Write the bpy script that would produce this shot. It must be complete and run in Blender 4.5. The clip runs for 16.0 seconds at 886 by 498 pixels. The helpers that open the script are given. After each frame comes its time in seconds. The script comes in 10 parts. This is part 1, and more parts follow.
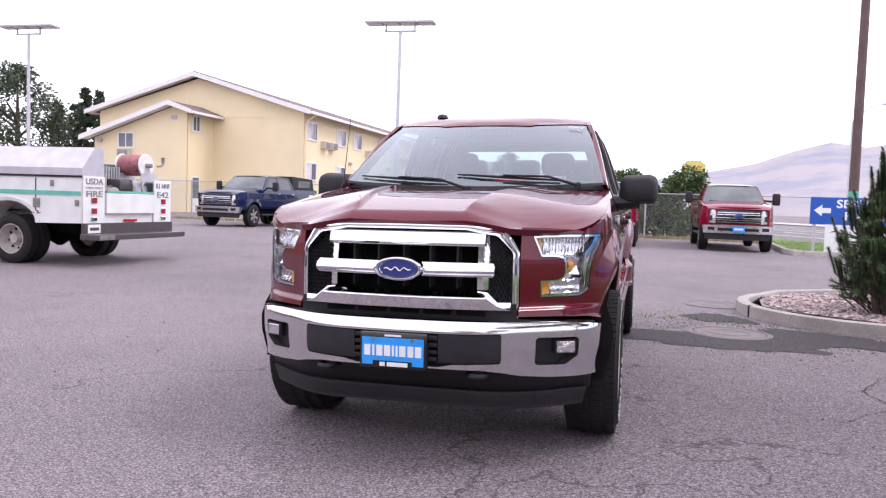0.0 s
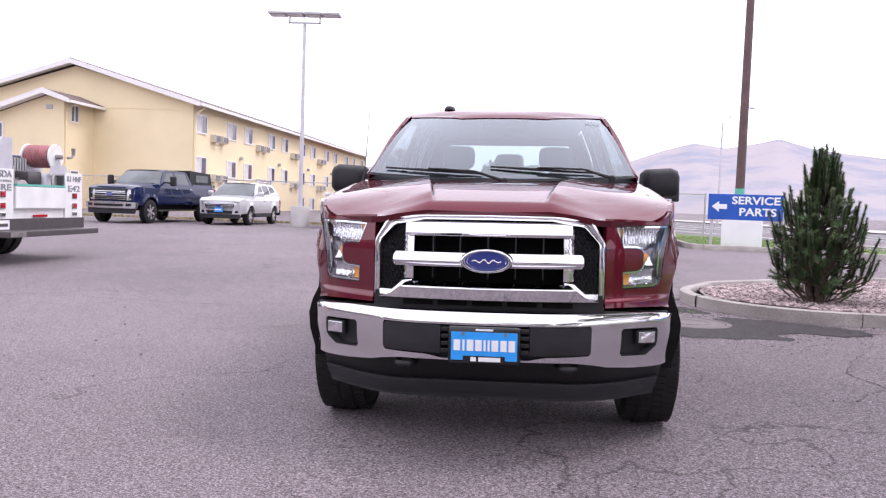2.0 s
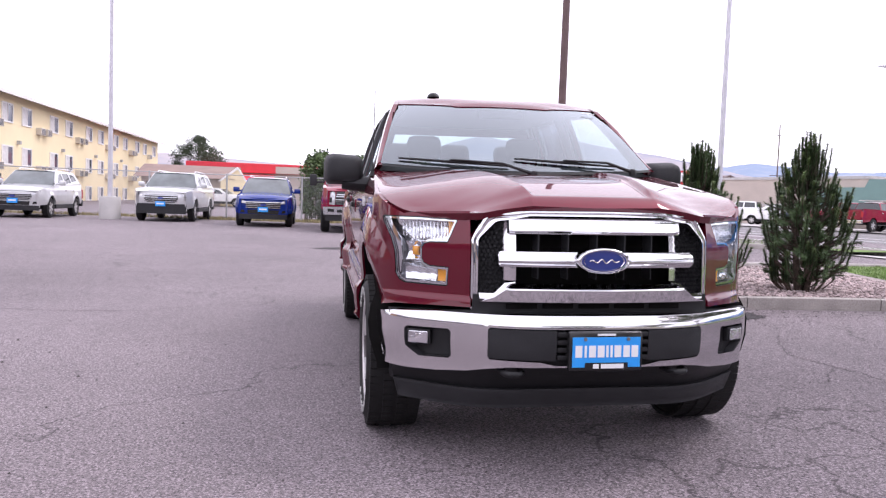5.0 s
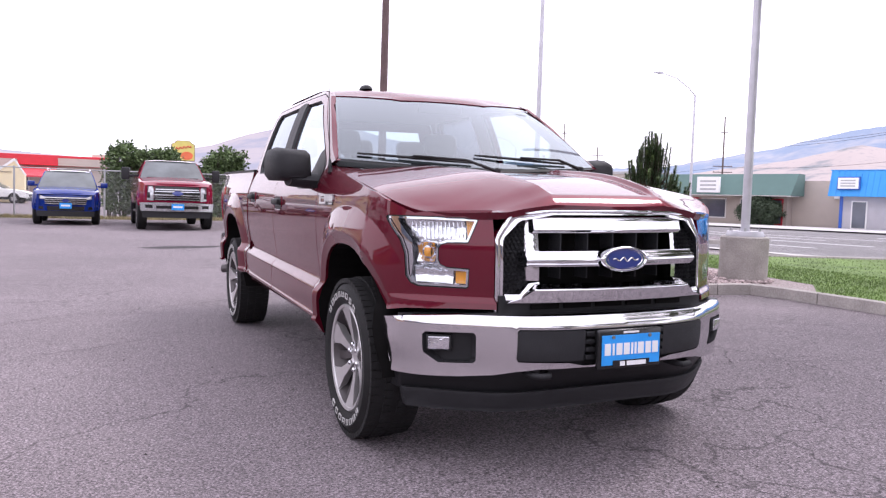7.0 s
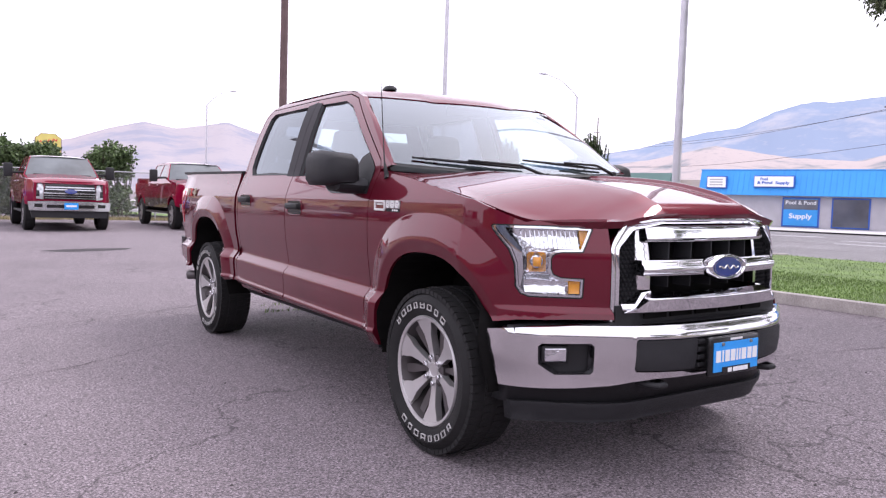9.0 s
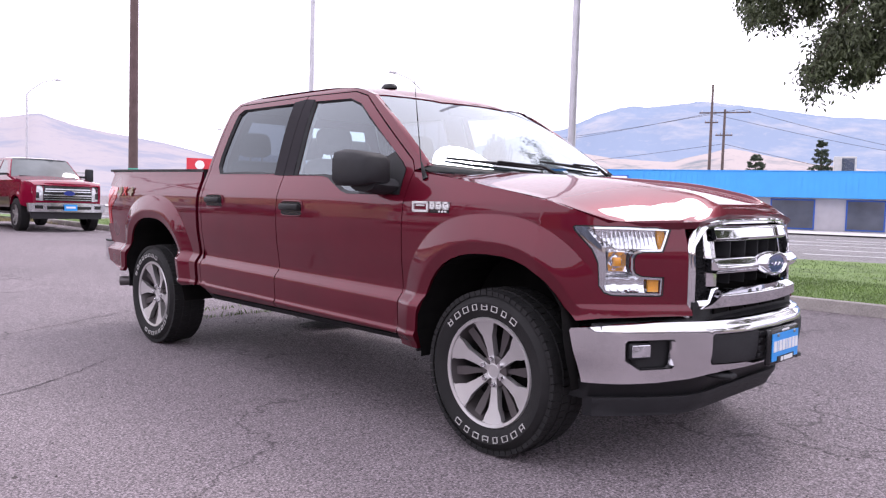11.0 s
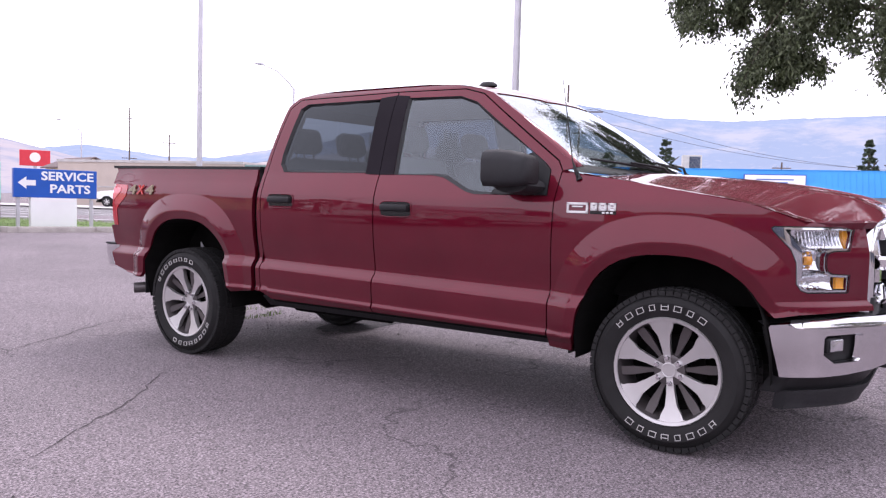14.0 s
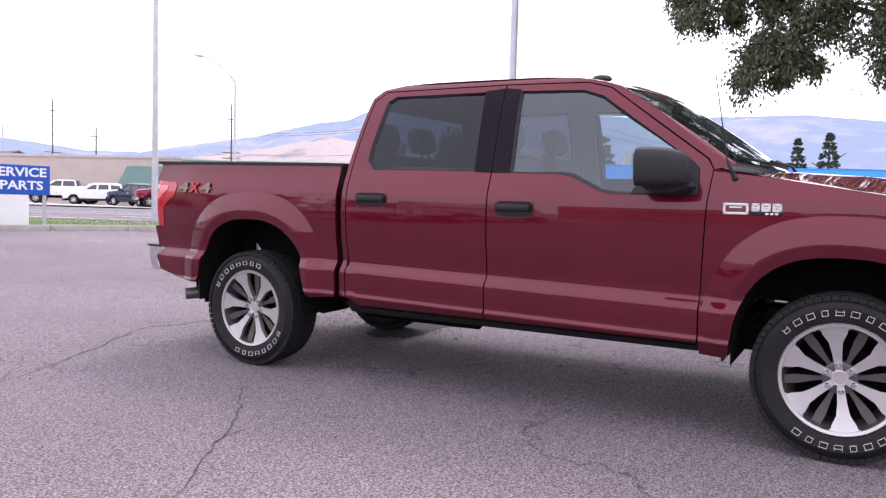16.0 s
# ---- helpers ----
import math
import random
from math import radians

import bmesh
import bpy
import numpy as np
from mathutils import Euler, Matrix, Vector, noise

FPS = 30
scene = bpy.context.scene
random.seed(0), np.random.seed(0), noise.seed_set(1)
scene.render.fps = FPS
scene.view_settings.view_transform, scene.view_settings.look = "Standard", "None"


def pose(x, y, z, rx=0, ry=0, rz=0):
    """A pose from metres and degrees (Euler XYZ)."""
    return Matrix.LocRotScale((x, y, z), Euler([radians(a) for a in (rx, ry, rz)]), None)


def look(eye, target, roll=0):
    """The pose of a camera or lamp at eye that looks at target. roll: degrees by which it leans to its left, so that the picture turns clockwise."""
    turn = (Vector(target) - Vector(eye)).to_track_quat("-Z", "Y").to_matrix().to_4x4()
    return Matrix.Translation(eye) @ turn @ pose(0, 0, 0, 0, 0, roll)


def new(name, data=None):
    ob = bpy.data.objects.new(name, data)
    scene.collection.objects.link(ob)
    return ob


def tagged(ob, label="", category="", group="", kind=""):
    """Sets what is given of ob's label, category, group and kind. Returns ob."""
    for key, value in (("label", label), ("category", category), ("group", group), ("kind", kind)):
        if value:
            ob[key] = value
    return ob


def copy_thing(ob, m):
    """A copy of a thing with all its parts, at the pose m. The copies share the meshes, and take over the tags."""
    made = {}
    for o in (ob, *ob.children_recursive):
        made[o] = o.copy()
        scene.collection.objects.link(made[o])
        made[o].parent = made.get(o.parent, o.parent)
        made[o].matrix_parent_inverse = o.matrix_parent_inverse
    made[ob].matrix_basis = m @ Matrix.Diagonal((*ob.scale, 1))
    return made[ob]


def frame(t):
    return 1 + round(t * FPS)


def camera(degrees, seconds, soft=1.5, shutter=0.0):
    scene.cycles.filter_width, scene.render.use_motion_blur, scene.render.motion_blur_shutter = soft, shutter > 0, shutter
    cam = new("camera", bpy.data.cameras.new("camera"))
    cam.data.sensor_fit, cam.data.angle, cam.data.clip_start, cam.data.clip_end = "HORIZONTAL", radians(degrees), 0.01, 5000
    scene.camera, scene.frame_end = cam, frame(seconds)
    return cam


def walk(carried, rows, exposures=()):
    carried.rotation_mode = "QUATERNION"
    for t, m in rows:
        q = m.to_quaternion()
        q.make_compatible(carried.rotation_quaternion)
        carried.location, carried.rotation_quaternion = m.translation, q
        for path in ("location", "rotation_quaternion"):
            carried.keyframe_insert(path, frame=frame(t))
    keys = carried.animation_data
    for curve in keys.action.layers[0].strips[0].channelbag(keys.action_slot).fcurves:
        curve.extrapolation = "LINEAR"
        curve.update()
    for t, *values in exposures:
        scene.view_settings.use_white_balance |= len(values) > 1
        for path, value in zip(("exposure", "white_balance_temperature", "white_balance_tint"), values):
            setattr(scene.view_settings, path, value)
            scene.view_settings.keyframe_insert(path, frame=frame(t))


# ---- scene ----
cam = camera(59.8, 16.0, soft=1.25)
METRES, EYE, TILT, LEAN, TURN = 8.114, 1.285, -0.02, 0.6, 14.75
ROWS = [
    (0.0, 0.0, 0.0, 0.0, 0.15, -3.33, -2.54),
    (0.5, -0.0285, 0.0033, -0.0012, -3.56, -3.17, -2.61),
    (1.0, -0.0581, 0.0062, -0.0052, -5.17, -3.1, -2.61),
    (1.5, -0.0883, 0.0111, -0.0062, -6.76, -3.11, -2.64),
    (2.0, -0.1153, 0.0193, -0.0083, -8.52, -3.2, -2.63),
    (2.5, -0.1402, 0.0326, -0.0105, -10.72, -3.29, -2.64),
    (3.0, -0.1655, 0.0465, -0.0101, -13.77, -3.45, -2.67),
    (3.5, -0.1917, 0.0595, -0.0118, -15.68, -3.53, -2.67),
    (4.0, -0.2174, 0.0733, -0.0117, -18.55, -3.45, -2.69),
    (6.5, -0.3375, 0.1641, -0.0142, -33.85, -3.1, -2.34),
    (7.0, -0.358, 0.1838, -0.0146, -38.57, -3.1, -2.28),
    (7.5, -0.3766, 0.2068, -0.0149, -40.9, -3.1, -2.25),
    (8.0, -0.3956, 0.2302, -0.013, -43.65, -3.07, -2.22),
    (8.5, -0.4169, 0.2534, -0.013, -45.13, -3.04, -2.21),
    (9.0, -0.4382, 0.2773, -0.013, -47.62, -2.98, -2.21),
    (11.5, -0.53, 0.4117, -0.0161, -61.96, -2.64, -1.98),
    (12.0, -0.5459, 0.4394, -0.0167, -63.85, -2.59, -1.95),
    (12.5, -0.5575, 0.469, -0.018, -65.59, -2.63, -1.9),
    (13.0, -0.5679, 0.5001, -0.0168, -67.77, -2.65, -1.86),
    (13.5, -0.5778, 0.5322, -0.0196, -68.87, -2.7, -1.81),
    (14.0, -0.586, 0.5639, -0.0179, -70.5, -2.72, -1.77),
    (14.5, -0.5912, 0.597, -0.0185, -72.03, -2.72, -1.75),
    (15.0, -0.5924, 0.6319, -0.018, -73.03, -2.82, -1.73),
    (15.5, -0.5918, 0.6669, -0.0166, -74.49, -2.84, -1.74),
    (16.0, -0.591, 0.7016, -0.0186, -75.45, -2.88, -1.72),
]
walk(cam, [(t, pose(1.115, -4.401, EYE, TILT, LEAN, TURN) @ pose(METRES * x, METRES * y, METRES * z, 90 + pitch, roll, yaw)) for t, x, y, z, yaw, pitch, roll in ROWS], [(0, 0.0, 6200, 16), (9, 0.0, 6200, 17), (16, 0.05, 6170, 19)])

# ---- world and light ----
SUN_EL, SUN_AZ = radians(55), radians(82)
world = bpy.data.worlds.new("sky")
scene.world = world
world.use_nodes = True
wn = world.node_tree
wn.nodes.clear()
sky = wn.nodes.new("ShaderNodeTexSky")
sky.sky_type = "NISHITA"
sky.sun_disc = False
sky.sun_elevation, sky.sun_rotation = SUN_EL, SUN_AZ
sky.air_density, sky.dust_density = 1.0, 4.0
sky_gain = wn.nodes.new("ShaderNodeMix")
sky_gain.data_type = "RGBA"
sky_gain.blend_type = "MIX"
sky_gain.inputs[0].default_value = 0.80
sky_gain.inputs[7].default_value = (20.0, 19.2, 20.4, 1)
wn.links.new(sky.outputs[0], sky_gain.inputs[6])
wbg = wn.nodes.new("ShaderNodeBackground")
wbg.inputs[1].default_value = 0.115
wn.links.new(sky_gain.outputs[2], wbg.inputs[0])
wout = wn.nodes.new("ShaderNodeOutputWorld")
wn.links.new(wbg.outputs[0], wout.inputs[0])

sun = new("sun", bpy.data.lights.new("sun", "SUN"))
sun.data.energy, sun.data.angle, sun.data.color = 1.2, radians(14), (1.0, 0.95, 0.9)
sun.matrix_world = look((60 * math.sin(SUN_AZ) * math.cos(SUN_EL), 60 * math.cos(SUN_AZ) * math.cos(SUN_EL), 60 * math.sin(SUN_EL)), (0, 0, 0))


# ---- materials ----
def node_mat(name):
    m = bpy.data.materials.new(name)
    m.use_nodes = True
    return m, m.node_tree, m.node_tree.nodes["Principled BSDF"]


def surf(name, color, rough=0.6, metal=0.0, var=0.12, scale=6.0, bump=0.0, bscale=120.0, coat=0.0, spec=0.5, isle=0.0, obvar=0.0, fine=0.0):
    """A procedural surface: colour varied at two scales, fine relief."""
    m, nt, p = node_mat(name)
    tc = nt.nodes.new("ShaderNodeTexCoord")
    n1 = nt.nodes.new("ShaderNodeTexNoise")
    n1.inputs["Scale"].default_value, n1.inputs["Detail"].default_value = scale, 6
    nt.links.new(tc.outputs["Object"], n1.inputs["Vector"])
    n2 = nt.nodes.new("ShaderNodeTexNoise")
    n2.inputs["Scale"].default_value, n2.inputs["Detail"].default_value = bscale, 3
    nt.links.new(tc.outputs["Object"], n2.inputs["Vector"])
    ramp = nt.nodes.new("ShaderNodeMapRange")
    ramp.inputs[1].default_value, ramp.inputs[2].default_value = 0.3, 0.7
    ramp.inputs[3].default_value, ramp.inputs[4].default_value = 1 - var, 1 + var
    nt.links.new(n1.outputs[0], ramp.inputs[0])
    value = ramp.outputs[0]
    for amount, source in ((fine, n2.outputs[0]),):
        if amount:
            r2 = nt.nodes.new("ShaderNodeMapRange")
            r2.inputs[1].default_value, r2.inputs[2].default_value = 0.3, 0.7
            r2.inputs[3].default_value, r2.inputs[4].default_value = 1 - amount, 1 + amount
            nt.links.new(source, r2.inputs[0])
            mu = nt.nodes.new("ShaderNodeMath")
            mu.operation = "MULTIPLY"
            nt.links.new(value, mu.inputs[0])
            nt.links.new(r2.outputs[0], mu.inputs[1])
            value = mu.outputs[0]
    for amount, kind, sock in ((isle, "ShaderNodeNewGeometry", "Random Per Island"), (obvar, "ShaderNodeObjectInfo", "Random")):
        if amount:
            g = nt.nodes.new(kind)
            r3 = nt.nodes.new("ShaderNodeMapRange")
            r3.inputs[3].default_value, r3.inputs[4].default_value = 1 - amount, 1 + amount
            nt.links.new(g.outputs[sock], r3.inputs[0])
            mu = nt.nodes.new("ShaderNodeMath")
            mu.operation = "MULTIPLY"
            nt.links.new(value, mu.inputs[0])
            nt.links.new(r3.outputs[0], mu.inputs[1])
            value = mu.outputs[0]
    mix = nt.nodes.new("ShaderNodeVectorMath")
    mix.operation = "SCALE"
    mix.inputs[0].default_value = color[:3]
    nt.links.new(value, mix.inputs[3])
    nt.links.new(mix.outputs[0], p.inputs["Base Color"])
    p.inputs["Roughness"].default_value = rough
    p.inputs["Metallic"].default_value = metal
    p.inputs["Specular IOR Level"].default_value = spec
    if coat:
        p.inputs["Coat Weight"].default_value, p.inputs["Coat Roughness"].default_value = coat, 0.03
    if bump:
        b = nt.nodes.new("ShaderNodeBump")
        b.inputs["Strength"].default_value, b.inputs["Distance"].default_value = bump, 0.01
        nt.links.new(n2.outputs[0], b.inputs["Height"])
        nt.links.new(b.outputs[0], p.inputs["Normal"])
    return m


def glass_mat(name, tint=(0.6, 0.65, 0.65), see=0.75, rough=0.02, gloss=0.06, edge=2.7):
    """Thin glass: a see-through tint under a Fresnel gloss."""
    m, nt, p = node_mat(name)
    nt.nodes.remove(p)
    tr = nt.nodes.new("ShaderNodeBsdfTransparent")
    tr.inputs[0].default_value = (*[c * see for c in tint], 1)
    gl = nt.nodes.new("ShaderNodeBsdfGlossy")
    gl.inputs["Roughness"].default_value = rough
    gl.inputs["Color"].default_value = (0.88, 0.95, 1.0, 1)
    lw = nt.nodes.new("ShaderNodeLayerWeight")
    lw.inputs[0].default_value = 0.5
    pw = nt.nodes.new("ShaderNodeMath")
    pw.operation = "POWER"
    pw.inputs[1].default_value = edge
    nt.links.new(lw.outputs["Facing"], pw.inputs[0])
    fr = nt.nodes.new("ShaderNodeMapRange")
    fr.inputs[3].default_value, fr.inputs[4].default_value = gloss, 1.0
    nt.links.new(pw.outputs[0], fr.inputs[0])
    mx = nt.nodes.new("ShaderNodeMixShader")
    nt.links.new(fr.outputs[0], mx.inputs[0])
    nt.links.new(tr.outputs[0], mx.inputs[1])
    nt.links.new(gl.outputs[0], mx.inputs[2])
    nt.links.new(mx.outputs[0], nt.nodes["Material Output"].inputs[0])
    return m


def asphalt_mat(name, base, dark, crack=True, stone=0.8):
    """Worn asphalt: pale aggregate in a darker binder, broad stains, hairline cracks."""
    m, nt, p = node_mat(name)
    N, L = nt.nodes.new, nt.links.new
    tc = N("ShaderNodeTexCoord")
    vec = tc.outputs["Object"]
    big = N("ShaderNodeTexNoise")
    big.inputs["Scale"].default_value, big.inputs["Detail"].default_value, big.inputs["Roughness"].default_value = 0.22, 8, 0.62
    L(vec, big.inputs["Vector"])
    grain = N("ShaderNodeTexNoise")
    grain.inputs["Scale"].default_value, grain.inputs["Detail"].default_value, grain.inputs["Roughness"].default_value = 84, 5, 0.8
    L(vec, grain.inputs["Vector"])
    vor = N("ShaderNodeTexVoronoi")
    vor.inputs["Scale"].default_value = 112
    L(vec, vor.inputs["Vector"])
    mr = N("ShaderNodeMapRange")
    mr.inputs[1].default_value, mr.inputs[2].default_value, mr.inputs[3].default_value, mr.inputs[4].default_value = 0.3, 0.7, 0.78, 1.2
    L(big.outputs[0], mr.inputs[0])
    mg = N("ShaderNodeMapRange")
    mg.inputs[1].default_value, mg.inputs[2].default_value, mg.inputs[3].default_value, mg.inputs[4].default_value = 0.33, 0.67, 0.02, 2.02
    L(grain.outputs[0], mg.inputs[0])
    sep = N("ShaderNodeSeparateColor")
    L(vor.outputs["Color"], sep.inputs[0])
    ms = N("ShaderNodeMapRange")
    ms.inputs[1].default_value, ms.inputs[2].default_value, ms.inputs[3].default_value, ms.inputs[4].default_value = 0.0, 1.0, 1 - stone * 0.6, 1 + stone * 0.7
    L(sep.outputs[0], ms.inputs[0])
    m1 = N("ShaderNodeMath"); m1.operation = "MULTIPLY"
    L(mr.outputs[0], m1.inputs[0]); L(mg.outputs[0], m1.inputs[1])
    m2 = N("ShaderNodeMath"); m2.operation = "MULTIPLY"
    L(m1.outputs[0], m2.inputs[0]); L(ms.outputs[0], m2.inputs[1])
    value = m2.outputs[0]
    if crack:
        warp = N("ShaderNodeTexNoise")
        warp.inputs["Scale"].default_value, warp.inputs["Detail"].default_value = 1.1, 7
        L(vec, warp.inputs["Vector"])
        wv = N("ShaderNodeVectorMath"); wv.operation = "SCALE"; wv.inputs[3].default_value = 1.6
        L(warp.outputs["Color"], wv.inputs[0])
        ad = N("ShaderNodeVectorMath"); ad.operation = "ADD"
        L(vec, ad.inputs[0]); L(wv.outputs[0], ad.inputs[1])
        for scale_, width, floor_ in ((0.21, 0.0035, 0.42),):
            ce = N("ShaderNodeTexVoronoi")
            ce.feature = "DISTANCE_TO_EDGE"
            ce.inputs["Scale"].default_value = scale_
            L(ad.outputs[0], ce.inputs["Vector"])
            cm = N("ShaderNodeMapRange")
            cm.inputs[1].default_value, cm.inputs[2].default_value, cm.inputs[3].default_value, cm.inputs[4].default_value = 0.0, width, floor_, 1.0
            L(ce.outputs["Distance"], cm.inputs[0])
            gate = N("ShaderNodeTexNoise")
            gate.inputs["Scale"].default_value = 0.5
            L(vec, gate.inputs["Vector"])
            gm = N("ShaderNodeMapRange")
            gm.inputs[1].default_value, gm.inputs[2].default_value, gm.inputs[3].default_value, gm.inputs[4].default_value = 0.44, 0.54, 1.0, 0.0
            L(gate.outputs[0], gm.inputs[0])
            mxx = N("ShaderNodeMath"); mxx.operation = "MAXIMUM"
            L(cm.outputs[0], mxx.inputs[0]); L(gm.outputs[0], mxx.inputs[1])
            m3 = N("ShaderNodeMath"); m3.operation = "MULTIPLY"
            L(value, m3.inputs[0]); L(mxx.outputs[0], m3.inputs[1])
            value = m3.outputs[0]
    sc = N("ShaderNodeVectorMath"); sc.operation = "SCALE"
    sc.inputs[0].default_value = base
    L(value, sc.inputs[3])
    L(sc.outputs[0], p.inputs["Base Color"])
    p.inputs["Roughness"].default_value = 0.82
    p.inputs["Specular IOR Level"].default_value = 0.35
    b = N("ShaderNodeBump")
    b.inputs["Strength"].default_value, b.inputs["Distance"].default_value = 0.45, 0.004
    L(m2.outputs[0], b.inputs["Height"])
    L(b.outputs[0], p.inputs["Normal"])
    return m


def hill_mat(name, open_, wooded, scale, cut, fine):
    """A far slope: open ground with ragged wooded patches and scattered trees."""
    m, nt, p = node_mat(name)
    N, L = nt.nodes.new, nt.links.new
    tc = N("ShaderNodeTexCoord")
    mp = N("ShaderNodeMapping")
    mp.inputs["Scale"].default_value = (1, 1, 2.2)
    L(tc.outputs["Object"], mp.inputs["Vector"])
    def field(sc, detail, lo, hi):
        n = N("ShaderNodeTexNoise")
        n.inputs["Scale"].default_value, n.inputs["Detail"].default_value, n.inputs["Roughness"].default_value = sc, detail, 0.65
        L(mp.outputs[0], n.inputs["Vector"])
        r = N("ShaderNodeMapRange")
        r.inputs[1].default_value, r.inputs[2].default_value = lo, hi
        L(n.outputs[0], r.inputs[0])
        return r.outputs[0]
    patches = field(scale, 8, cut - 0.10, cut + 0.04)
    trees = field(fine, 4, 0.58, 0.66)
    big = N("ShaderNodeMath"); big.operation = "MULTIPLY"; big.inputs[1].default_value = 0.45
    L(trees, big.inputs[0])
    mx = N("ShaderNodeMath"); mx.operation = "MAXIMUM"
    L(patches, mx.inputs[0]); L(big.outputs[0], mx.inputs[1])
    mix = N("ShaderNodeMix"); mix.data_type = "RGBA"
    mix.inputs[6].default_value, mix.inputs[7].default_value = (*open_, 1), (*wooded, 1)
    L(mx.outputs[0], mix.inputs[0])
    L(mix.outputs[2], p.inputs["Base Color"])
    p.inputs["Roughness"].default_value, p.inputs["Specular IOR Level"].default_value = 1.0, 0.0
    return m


def gloss_paint(name, color, flake=0.25, rough=0.28):
    """Automotive paint: pigmented base with a clear coat."""
    m, nt, p = node_mat(name)
    tc = nt.nodes.new("ShaderNodeTexCoord")
    n = nt.nodes.new("ShaderNodeTexNoise")
    n.inputs["Scale"].default_value, n.inputs["Detail"].default_value = 3.0, 5
    nt.links.new(tc.outputs["Object"], n.inputs["Vector"])
    mr = nt.nodes.new("ShaderNodeMapRange")
    mr.inputs[1].default_value, mr.inputs[2].default_value, mr.inputs[3].default_value, mr.inputs[4].default_value = 0.3, 0.7, 0.93, 1.07
    nt.links.new(n.outputs[0], mr.inputs[0])
    sc = nt.nodes.new("ShaderNodeVectorMath")
    sc.operation = "SCALE"
    sc.inputs[0].default_value = color
    nt.links.new(mr.outputs[0], sc.inputs[3])
    nt.links.new(sc.outputs[0], p.inputs["Base Color"])
    p.inputs["Metallic"].default_value = flake
    p.inputs["Roughness"].default_value = rough
    p.inputs["Specular IOR Level"].default_value = 0.0
    p.inputs["Coat Weight"].default_value, p.inputs["Coat Roughness"].default_value = 1.0, 0.02
    p.inputs["Coat IOR"].default_value = 1.48
    return m


M = {}
M["asphalt"] = asphalt_mat("asphalt", (0.184, 0.156, 0.168), 0.7)
M["fresh_asphalt"] = asphalt_mat("fresh_asphalt", (0.046, 0.040, 0.043), 0.7, crack=False, stone=1.0)
M["road"] = asphalt_mat("road_asphalt", (0.17, 0.16, 0.165), 0.7, crack=False, stone=0.3)
M["concrete"] = surf("concrete", (0.36, 0.33, 0.31), 0.85, var=0.18, scale=3, bump=0.5, bscale=60, fine=0.18)
M["pale_concrete"] = surf("pale_concrete", (0.48, 0.46, 0.45), 0.85, var=0.12, scale=1.5, bump=0.3, bscale=50, fine=0.1)
M["pebble"] = surf("pebble", (0.42, 0.335, 0.33), 0.8, var=0.25, scale=9, isle=0.45)
M["gravel_bed"] = surf("gravel_bed", (0.3, 0.25, 0.245), 0.9, var=0.35, scale=30, bump=1, bscale=45, fine=0.4)
M["lawn"] = surf("lawn_soil", (0.13, 0.20, 0.055), 0.95, var=0.3, scale=1.2, bump=1, bscale=90, fine=0.4)
M["grass"] = surf("grass_blade", (0.15, 0.23, 0.06), 0.6, var=0.25, scale=0.8, isle=0.35)
M["dry_grass"] = surf("dry_grass", (0.3, 0.26, 0.13), 0.8, var=0.3, scale=2, isle=0.4)
M["stucco"] = surf("yellow_stucco", (0.80, 0.685, 0.45), 0.9, var=0.05, scale=0.4, bump=0.2, bscale=30, fine=0.04)
M["shingle"] = surf("roof_shingle", (0.15, 0.115, 0.112), 0.9, var=0.15, scale=3, bump=0.4, bscale=10, fine=0.15)
M["trim"] = surf("white_trim", (0.78, 0.76, 0.75), 0.5, var=0.04, scale=2)
M["far_glass"] = surf("window_glass", (0.10, 0.11, 0.14), 0.08, var=0.3, scale=0.6, spec=0.8)
M["curtain"] = surf("curtain", (0.62, 0.6, 0.6), 0.8, var=0.12, scale=4)
M["ac"] = surf("air_conditioner", (0.58, 0.53, 0.46), 0.6, var=0.1, scale=4)
M["grey_metal"] = surf("galvanised_metal", (0.52, 0.51, 0.55), 0.45, 0.35, var=0.1, scale=4, fine=0.05)
M["lamp_metal"] = surf("lamp_housing", (0.42, 0.42, 0.43), 0.5, 0.3, var=0.1, scale=5)
M["brown_pole"] = surf("weathered_brown_pole", (0.12, 0.075, 0.075), 0.7, 0.1, var=0.2, scale=3, fine=0.15)
M["teal"] = surf("teal_band", (0.12, 0.45, 0.36), 0.6, var=0.12, scale=6)
M["sign_blue"] = surf("sign_blue", (0.012, 0.09, 0.44), 0.35, var=0.05, scale=2, coat=0.3)
M["sign_white"] = surf("sign_white", (0.82, 0.82, 0.83), 0.4, var=0.03, scale=2)
M["sign_yellow"] = surf("sign_yellow", (0.66, 0.58, 0.16), 0.5, var=0.04, scale=2)
M["sign_red"] = surf("sign_red", (0.62, 0.03, 0.05), 0.45, var=0.06, scale=2)
M["timber"] = surf("utility_pole_timber", (0.13, 0.10, 0.09), 0.9, var=0.25, scale=5, fine=0.2)
M["blue_fascia"] = surf("blue_sheet_fascia", (0.035, 0.30, 0.72), 0.5, var=0.06, scale=0.7, fine=0.03)
M["grey_wall"] = surf("grey_masonry", (0.46, 0.44, 0.47), 0.9, var=0.07, scale=1.5, fine=0.06)
M["tan_wall"] = surf("tan_masonry", (0.50, 0.43, 0.38), 0.9, var=0.06, scale=0.8, fine=0.05)
M["green_roof"] = surf("green_metal_roof", (0.09, 0.165, 0.15), 0.6, var=0.08, scale=0.8)
M["brown_roof"] = surf("brown_roof", (0.24, 0.17, 0.15), 0.85, var=0.12, scale=1)
